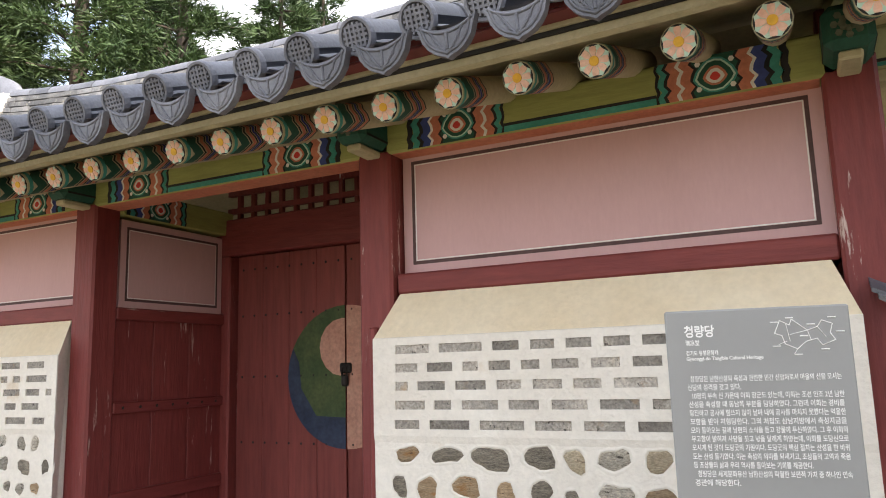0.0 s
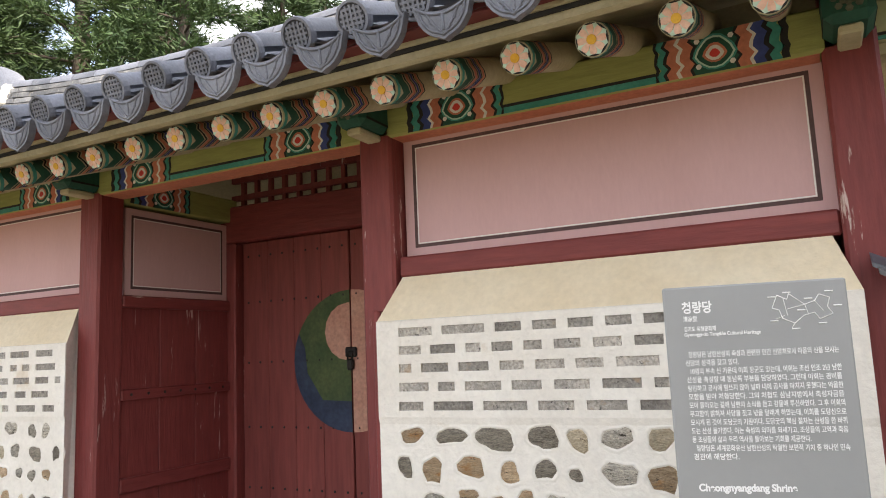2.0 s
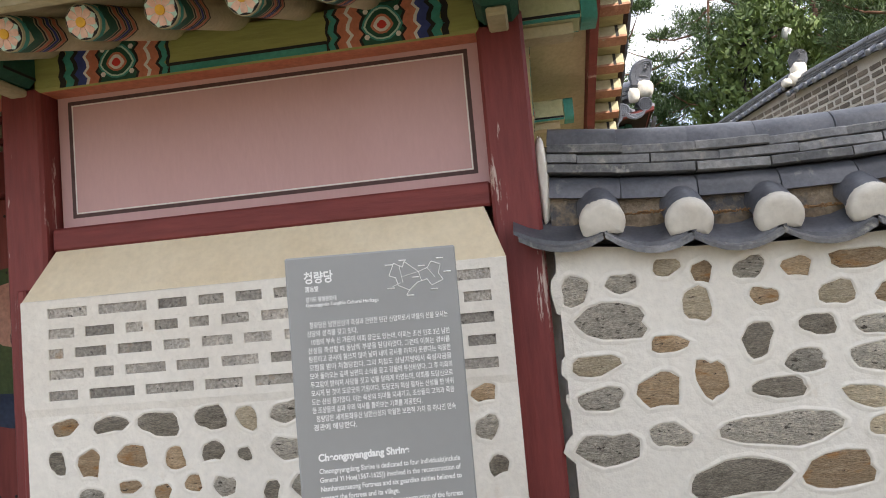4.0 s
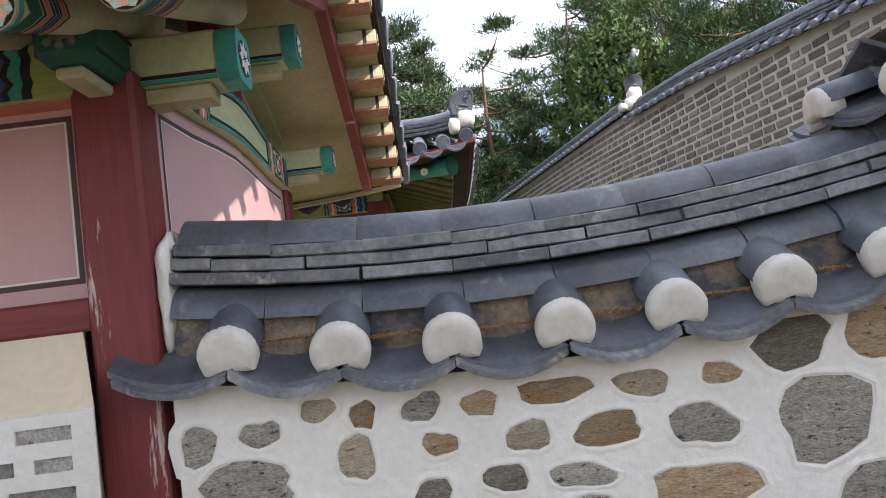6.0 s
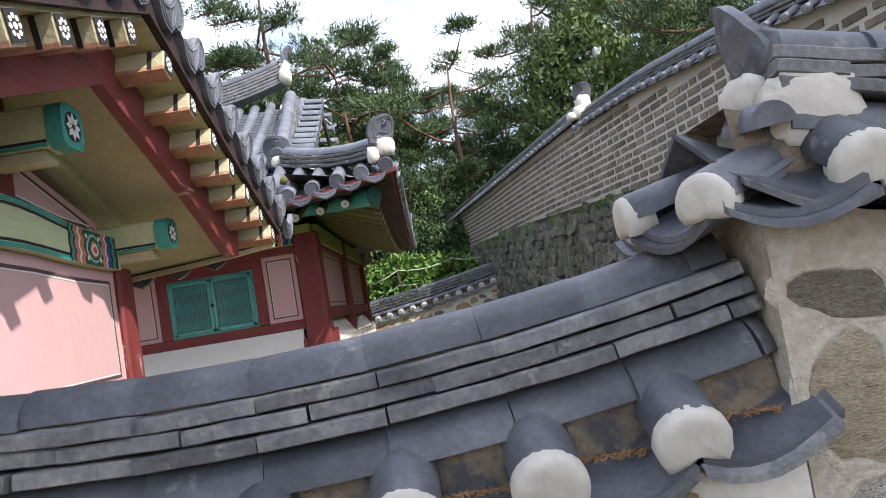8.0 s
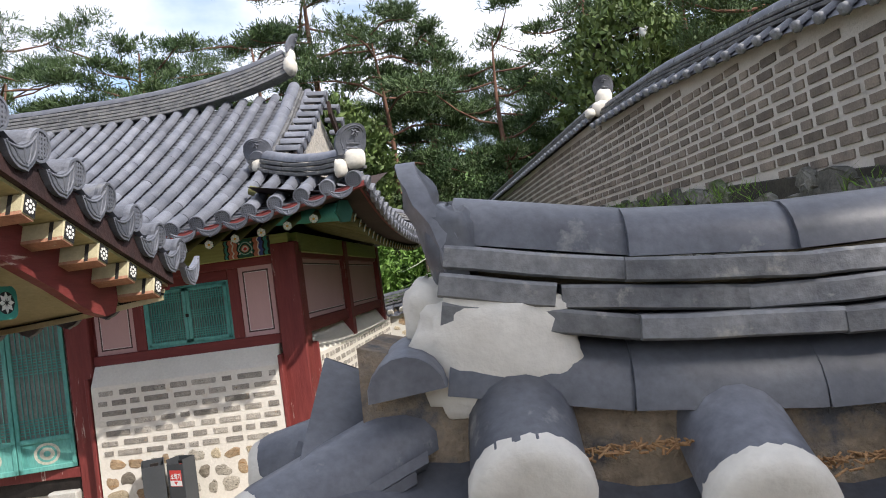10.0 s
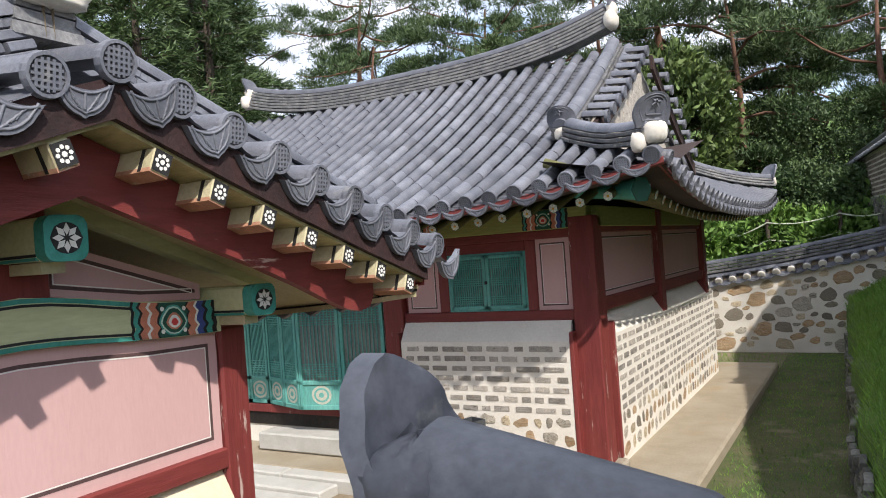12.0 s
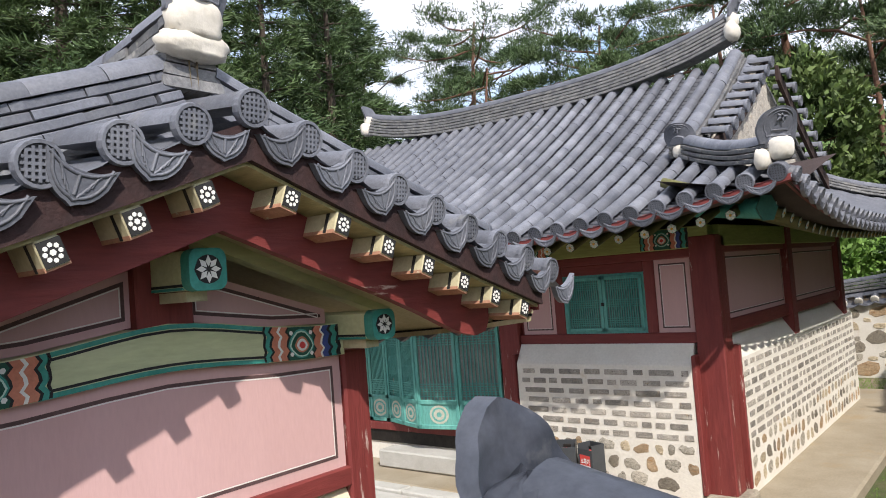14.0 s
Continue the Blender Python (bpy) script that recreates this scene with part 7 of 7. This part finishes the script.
wall3, body3, cap3 = capped_wall("perimeter_wall_far", "low stone and plaster wall capped with grey tiles", F3, 7.6, e3, 0.1, 0.2, random.Random(15), detail=False, top=0.50)
sp = scatter_stones(random.Random(51), 3.3, 7.6, 0.35, 2.3, 0.34, top=lambda s: e3(s) - 0.15, tries=2500, room=0.95)
field_stones(body3, F3, -0.2, sp, STONES_LO, random.Random(6), None, 0.05)
g = Geo()
lump(g, (3.58, 17.55, 2.80), (0.05, 0.12, 0.24))
part("plaster_end", g, PLUG, wall3)

tall = thing("fortress_wall", (4.6, 10.3, 1.5), "tall grey brick wall with a tiled cap on a dark rubble base", "wall")
Y0, Y1 = 0.5, 24.0
way = Vector((-0.141, 1, 0)).normalized()
nrm = Vector((-1, -0.141, 0)).normalized()
btop = lambda y: float(np.interp(y, [0, 3.6, 5.2, 8.0, 10.15], [3.62, 4.02, 4.24, 4.50, 4.58])) if y < 10.2 else 4.72 - 0.006 * (y - 10.2)
bbot = lambda y: float(np.interp(y, [0, 3.6, 7.3, 9, 14, 24], [2.62, 2.92, 3.17, 3.26, 3.45, 3.6]))
P = lambda y, z, out=0.0: Vector((wx(y), y, z)) + nrm * out
ys_ = [Y0 + (Y1 - Y0) * k / 60 for k in range(61)]
g = Geo()
g.strip([[P(y, bbot(y) - 0.05) for y in ys_], [P(y, btop(y)) for y in ys_]], 0, False)
g.strip([[P(y, btop(y)) for y in ys_], [P(y, btop(y), -0.4) for y in ys_], [P(y, -0.5, -0.4) for y in ys_]], 0, False)
tb = part("brick_face", g, MORTAR, tall)
g = Geo()
g.strip([[P(y, foot(y) - 0.4, 0.16) for y in ys_], [P(y, bbot(y), 0.05) for y in ys_], [P(y, bbot(y) + 0.02, -0.05) for y in ys_]], 0, False)
tr = part("rubble_base", g, GAP, tall, "dark mossy rubble stone footing")
rng = random.Random(61)
far = []
BM = Matrix((way, Vector((0, 0, 1)), nrm)).transposed().to_4x4()
row = 0
z = 2.64
while z < 4.75:
    y = Y0 + rng.uniform(0, 0.3)
    while y < Y1:
        L = 0.25 * rng.choice((0.6, 0.9, 1.0, 1.0, 1.1))
        zz = z + 0.02 * math.sin(y * 0.6)
        if bbot(y) + 0.04 < zz < btop(y) - 0.10:
            M = Matrix.Translation(P(y + L / 2, zz)) @ BM @ Matrix.Diagonal((L, 0.070 * rng.uniform(0.88, 1.08), 0.03, 1))
            far.append((y, M))
        y += L + 0.055 * rng.uniform(0.7, 1.4)
    z += 0.112
near_b = [m for y, m in far if 4.8 < y < 9.4][:300]
for m in near_b:
    piece("brick", BRW, m, tb)
keep = {id(m) for m in near_b}
joined([(BRW, m) for y, m in far if id(m) not in keep], "far_bricks", BRICKI, tb)
far = []
for r in range(15):
    y = Y0
    while y < Y1:
        L = 0.27 * rng.choice((0.5, 0.7, 0.9, 1.2, 1.7)) * rng.uniform(0.85, 1.15)
        lo, hi = foot(y) - 0.15, bbot(y) - 0.02
        h = 0.185
        z = lo + h * (r + 0.5) + rng.uniform(-0.04, 0.04)
        if z < hi:
            q = (z - lo) / max(hi - lo, 0.1)
            M = Matrix.Translation(P(y + L / 2, z, 0.15 - 0.11 * q)) @ BM @ Matrix.Rotation(rng.uniform(-0.25, 0.25), 4, "Z") @ Matrix.Diagonal((L * 1.06, h * rng.uniform(0.9, 1.5), 0.10 * rng.uniform(0.6, 1.5), 1))
            far.append((y, rng.choice(RUB), M))
        y += L * 0.97
near_r = [(a, m) for y, a, m in far if 5.2 < y < 11.5][:300]
for a, m in near_r:
    piece("stone", a, m, tr)
keep = {id(m) for a, m in near_r}
joined([(a, m) for y, a, m in far if id(m) not in keep], "far_rubble", RUBBLEI, tr)
spots = []
for k in range(1200):
    y = 4 + 18 * rng.random()
    if noise.noise(Vector((y * 0.9, 0, 3))) > -0.1:
        spots.append(tuple(P(y, bbot(y) - 0.02 - abs(rng.gauss(0, 0.12)), 0.09 + rng.uniform(0, 0.06))))
blades("wall_weeds", spots, 0.11, 1.3, GRASS, "weeds rooted along the ledge of the wall", "grass", rng)
# its tiled cap
for y0, y1 in ((Y0, 10.2), (10.2, Y1)):
    m = [y0 + (y1 - y0) * k / 24 for k in range(25)]
    cap = part("tile_cap", Geo().strip([[P(y, btop(min(max(y, y0 + 0.01), y1 - 0.02)) - 0.03, 0.14) for y in m], [P(y, btop(min(max(y, y0 + 0.01), y1 - 0.02)) + 0.17, -0.1) for y in m], [P(y, btop(min(max(y, y0 + 0.01), y1 - 0.02)), -0.5) for y in m]], 0, False), TILE_D, tall)
    ridge(cap, [P(y, btop(min(max(y, y0 + 0.01), y1 - 0.02)) + 0.10, -0.12) for y in m], 3, 0.17, 0.045, 0.09, TILE_D, TILE_O, 0.35, apart=False)
    many, plugs = [], []
    y = y0 + 0.1
    PM = lump(Geo(), (0, 0, 0.01), (0.03, 0.055, 0.05), rng, 8, 5).mesh("plaster_plug", [TILE_G])
    while y < y1:
        b = btop(min(max(y, y0 + 0.01), y1 - 0.02))
        a, e = P(y, b + 0.09, -0.03), P(y, b - 0.02, 0.16)
        many.append((CTD, axes(a, e - a, (0, 0, 1), ((e - a).length, 0.8, 0.8))))
        plugs.append((PM, axes(e, e - a)))
        y += 0.29
    joined(many, "stub_tiles", TILE_D, cap)
    joined(plugs, "stub_ends", TILE_G, cap)
z = btop(10.25)
g = Geo()
lump(g, P(10.25, z + 0.26, -0.10), (0.13, 0.13, 0.16))
lump(g, P(10.18, z + 0.10, -0.02), (0.15, 0.12, 0.12))
lump(g, P(10.15, z + 0.04, 0.18), (0.08, 0.08, 0.07))
part("plaster_end", g, PLUG, tall)
crest_tile(tall, P(10.2, z + 0.36, -0.10), (0, -1, 0), 0.15, 0.24, TILE_D)
# ---- trees ----
def tufts_mesh(name, centres, axes_, size, needles, spread, width, m, rng):
    """Bursts of slim leaves at many points: one mesh of small triangles."""
    n = len(centres)
    rs = np.random.RandomState(rng.randrange(10 ** 6))
    c = np.repeat(np.array(centres), needles, 0)
    ax = np.repeat(np.array(axes_), needles, 0)
    d = ax + rs.normal(0, spread, (n * needles, 3))
    d /= np.linalg.norm(d, axis=1)[:, None] + 1e-9
    L = size * rs.uniform(0.6, 1.25, (n * needles, 1))
    side = np.cross(d, rs.normal(0, 1, (n * needles, 3)))
    side /= np.linalg.norm(side, axis=1)[:, None] + 1e-9
    c = c + rs.normal(0, size * 0.28, c.shape)
    w = width * rs.uniform(0.7, 1.3, (n * needles, 1))
    v = np.stack([c - side * w * 0.4, c + d * L * 0.55 - side * w, c + d * L, c + d * L * 0.55 + side * w], 1).reshape(-1, 3)
    k = np.arange(n * needles) * 4
    me = bpy.data.meshes.new(name)
    me.from_pydata(v.tolist(), [], np.stack([k, k + 1, k + 2, k + 3], 1).tolist())
    me.materials.append(m)
    me.update()
    return me


def pine(at, height, rng, lean=0.1, bare=0.45, reach=2.6, leaf=NEEDLE, bark=BARKR, dense=1.0, label="tall red pine with layered needle clumps", size=0.34):
    t = thing("pine_tree", at, label, "tree", "pines behind the walls")
    at = Vector(at)
    ph, dx, dy = rng.uniform(0, 6.28), rng.uniform(-lean, lean), rng.uniform(-lean, lean)
    trunk = lambda q: at + Vector((dx * height * q + 0.35 * math.sin(3 * q + ph) * q, dy * height * q + 0.3 * math.sin(4 * q + ph) * q, height * q))
    g = Geo()
    g.sweep([trunk(k / 12) for k in range(13)], [0.02 * height * (1 - 0.82 * k / 12) for k in range(13)], 8)
    cs, ax = [], []
    n = int(15 * dense + height * 0.7)
    for k in range(n):
        q = bare + (1 - bare) * (k + rng.random()) / n
        a = k * 2.4 + rng.uniform(-0.5, 0.5)
        L = reach * (0.35 + 0.75 * math.sin(math.pi * min(1, 0.25 + 0.78 * (1 - (q - bare) / (1 - bare))))) * rng.uniform(0.6, 1.15)
        o = trunk(q)
        d = Vector((math.cos(a), math.sin(a), rng.uniform(-0.05, 0.35)))
        pts = [o + d * L * s + Vector((0, 0, 0.18 * L * math.sin(2.5 * s + ph))) for s in (0, 0.3, 0.6, 0.85, 1.0)]
        g.sweep(pts, [0.006 * height * (1 - 0.5 * q), 0.05, 0.035, 0.02, 0.01], 5)
        for j in range(int(3.4 * dense) + 2):
            s = 1.02 - 0.62 * rng.random() ** 1.6
            c = o + d * L * s + Vector((rng.gauss(0, 0.24), rng.gauss(0, 0.24), rng.uniform(0.0, 0.22) + 0.18 * L * math.sin(2.5 * s + ph))) * (0.5 + 0.2 * L)
            for e in range(28):
                p = c + Vector((rng.gauss(0, 0.27), rng.gauss(0, 0.27), abs(rng.gauss(0, 0.12)))) * (0.6 + 0.14 * L)
                cs.append(tuple(p))
                v = (p - c) * 1.2 + Vector((0, 0, 0.55))
                ax.append(tuple(v.normalized()))
    part("trunk", g, bark, t)
    part("crown", tufts_mesh("crown", cs, ax, size * 0.72, 8, 0.62, 0.019, leaf, rng), None, t)
    return t


def fir(at, height, rng, reach=3.0, leaf=NEEDLE, label="tall dark fir with drooping boughs", low=0.08):
    t = thing("fir_tree", at, label, "tree", "firs behind the gate")
    at = Vector(at)
    g = Geo()
    g.sweep([at + Vector((0, 0, height * k / 6)) for k in range(7)], [0.02 * height * (1 - 0.9 * k / 6) for k in range(7)], 8)
    cs, ax = [], []
    n = int(height * 5.5)
    for k in range(n):
        q = low + (1 - low) * k / n
        a = k * 2.4 + rng.uniform(-0.3, 0.3)
        L = reach * (1.02 - q) ** 0.8 * rng.uniform(0.65, 1.15) + 0.2
        o = at + Vector((0, 0, height * q))
        d = Vector((math.cos(a), math.sin(a), 0))
        sag = rng.uniform(0.05, 0.2)
        pt = lambda s: o + d * L * s + Vector((0, 0, 0.25 * L * s - sag * 2 * L * s * s))
        g.sweep([pt(s) for s in (0, 0.5, 1)], [0.04, 0.025, 0.008], 4)
        side = Vector((-d.y, d.x, 0))
        for j in range(int(14 + L * 20)):
            s = rng.uniform(0.2, 1.03)
            p = pt(s) + side * rng.gauss(0, 0.16 * L * (1.1 - 0.7 * s)) + Vector((0, 0, rng.gauss(-0.04, 0.055)))
            cs.append(tuple(p))
            ax.append(tuple((d * 0.8 + side * rng.uniform(-0.6, 0.6) + Vector((0, 0, 0.15))).normalized()))
    part("trunk", g, BARK, t)
    part("crown", tufts_mesh("crown", cs, ax, 0.27, 8, 0.48, 0.019, leaf, rng), None, t)
    return t


def broadleaf(at, height, rng, reach=2.0, leaf=SHRUB, label="bushy bright green shrub beyond the far wall", name="shrub", n=420, low=0.0, size=0.22):
    t = thing(name, at, label, "shrub" if name == "shrub" else "tree", "greenery beyond the far wall" if name == "shrub" else "")
    at = Vector(at)
    g = Geo()
    for k in range(7):
        a = k * 0.9
        g.sweep([at, at + Vector((0.3 * reach * math.cos(a), 0.3 * reach * math.sin(a), 0.45 * height)), at + Vector((0.7 * reach * math.cos(a), 0.7 * reach * math.sin(a), (0.65 + 0.2 * math.sin(k)) * height))], [0.03 * height ** 0.5, 0.03, 0.01], 5)
    cs, ax = [], []
    for k in range(n):
        a, u = rng.uniform(0, 6.28), rng.random()
        r = reach * (0.55 + 0.45 * rng.random()) * (1 + 0.25 * math.sin(3 * a + at.x))
        z = low + (1 - low) * u
        w = math.sqrt(max(0.02, 1 - (2 * (z - low) / (1 - low) - 0.9) ** 2 * 0.8))
        p = at + Vector((r * w * math.cos(a), r * w * math.sin(a), height * z))
        for e in range(3):
            cs.append(tuple(p + Vector((rng.gauss(0, 0.15), rng.gauss(0, 0.15), rng.gauss(0, 0.12))) * reach * 0.5))
            ax.append(tuple(((p - at - Vector((0, 0, height * 0.4))).normalized() + Vector((0, 0, 0.4))).normalized()))
    part("trunk", g, BARK, t)
    part("crown", tufts_mesh("crown", cs, ax, size, 6, 0.8, size * 0.22, leaf, rng), None, t)
    return t


rng = random.Random(101)
up = lambda y: 0.15 if y < 17.8 else 1.4 + 0.25 * (min(y, 60) - 17.8)
for x, y, h, r in ((-14.6, 7.3, 16.5, 4.0), (-18.2, 6.6, 18.0, 4.4), (-13.0, 8.8, 14.5, 3.9), (-17.0, 12.0, 16.0, 4.2), (-12.8, 14.2, 13.5, 3.6), (-21.0, 15.0, 18.0, 4.6), (-16.5, 18.5, 15.0, 4.0), (-23.0, 9.0, 17.0, 4.4), (-16.5, 5.5, 15.0, 4.0), (-12.0, 11.2, 12.5, 3.4), (-19.5, 8.0, 17.0, 4.2), (-14.8, 15.5, 15.0, 4.0), (-28.0, 14.0, 18.0, 4.8), (-27.0, 22.0, 18.0, 4.6), (-21.0, 21.0, 17.0, 4.4)):
    fir((x, y, up(y) - 0.1), h - (2 if y > 18 else 0), rng, r, NEEDLEY if rng.random() < 0.12 else NEEDLE)
for x, y, h, lean, dn in ((-13.8, 23.5, 11.0, 0.05, 0.6), (-10.5, 26.0, 11.5, 0.06, 1.0), (-8.0, 24.0, 10.0, 0.06, 1.1), (-5.6, 27.0, 11.5, 0.05, 1.1), (-2.9, 25.5, 13.5, 0.05, 1.1), (-0.4, 24.0, 10.2, 0.04, 0.9),
                          (4.0, 24.5, 10.2, 0.10, 0.7), (6.8, 25.0, 12.0, 0.10, 0.7), (9.2, 21.0, 12.5, 0.08, 0.9), (10.2, 17.0, 12.0, 0.07, 1.0), (11.4, 13.5, 12.5, 0.07, 1.0), (12.5, 24.0, 13.5, 0.06, 1.0), (-16.5, 27.0, 13.5, 0.05, 1.1), (14.0, 18.5, 14.0, 0.05, 1.0)):
    pine((x, y, up(y) - 0.2), h - 2.2, rng, lean, 0.34 if x > 3 else 0.2, 2.5 + 0.06 * h, NEEDLE if rng.random() < 0.8 else NEEDLEY, BARKR, dn)
broadleaf((-2.0, 22.5, 2.4), 6.0, rng, 2.2, NEEDLEY, "broad-leaved tree with yellow-green foliage", "leafy_tree", 700, 0.25, 0.26)
broadleaf((7.2, 19.5, 2.0), 7.5, rng, 2.0, NEEDLEY, "broad-leaved tree with yellow-green foliage", "leafy_tree", 600, 0.25, 0.26)
for x, y, h, r in ((-0.6, 19.6, 2.2, 1.2), (0.9, 20.2, 2.6, 1.3), (2.3, 19.7, 2.4, 1.1), (4.2, 20.6, 3.2, 1.3), (2.4, 24.5, 5.5, 2.2), (0.2, 26.0, 5.5, 2.4), (5.0, 27.0, 6.0, 2.6), (-2.8, 20.0, 3.0, 1.4), (1.6, 21.8, 3.4, 1.5), (-1.4, 21.2, 3.2, 1.4), (3.0, 21.5, 3.2, 1.2)):
    dim = y > 21.4
    broadleaf((x, y, up(y) - 0.2), h * (0.7 if dim else 0.62), rng, r, NEEDLE if dim else SHRUB, "dark green bush under the pines" if dim else "bushy bright green shrub beyond the far wall", size=0.13 if dim else 0.2, n=900 if dim else 420)
for k, (x, y, h) in enumerate(((-32, 36, 14), (-24, 38, 10), (-15, 40, 7.5), (-8, 38, 5.5), (-1, 40, 5.0), (6, 38, 5.5), (14, 36, 11), (20, 30, 12))):
    pine((x, y, up(y)), h, rng, 0.05, 0.15, 4.2, NEEDLE, BARK, 1.2, "distant pine in the wood", 0.55)
for x, y, h in ((0.9, 26.5, 8.6),):
    pine((x, y, up(y) - 0.2), h, rng, 0.05, 0.3, 2.4, NEEDLE, BARKR, 1.0)
# the tree beside the path that shades the boundary wall
for x, y, h, r in ((2.6, -7.2, 10.0, 2.0), (4.8, -7.3, 9.4, 1.9), (6.9, -7.2, 8.9, 1.8), (8.8, -7.3, 8.3, 1.7), (10.6, -7.2, 7.9, 1.6)):
    pine((x, y, 0.36 * min(x, 9.0) - 0.05), h, rng, 0.0, 0.72, r, NEEDLE, BARKR, 2.2, "red pine beside the path")
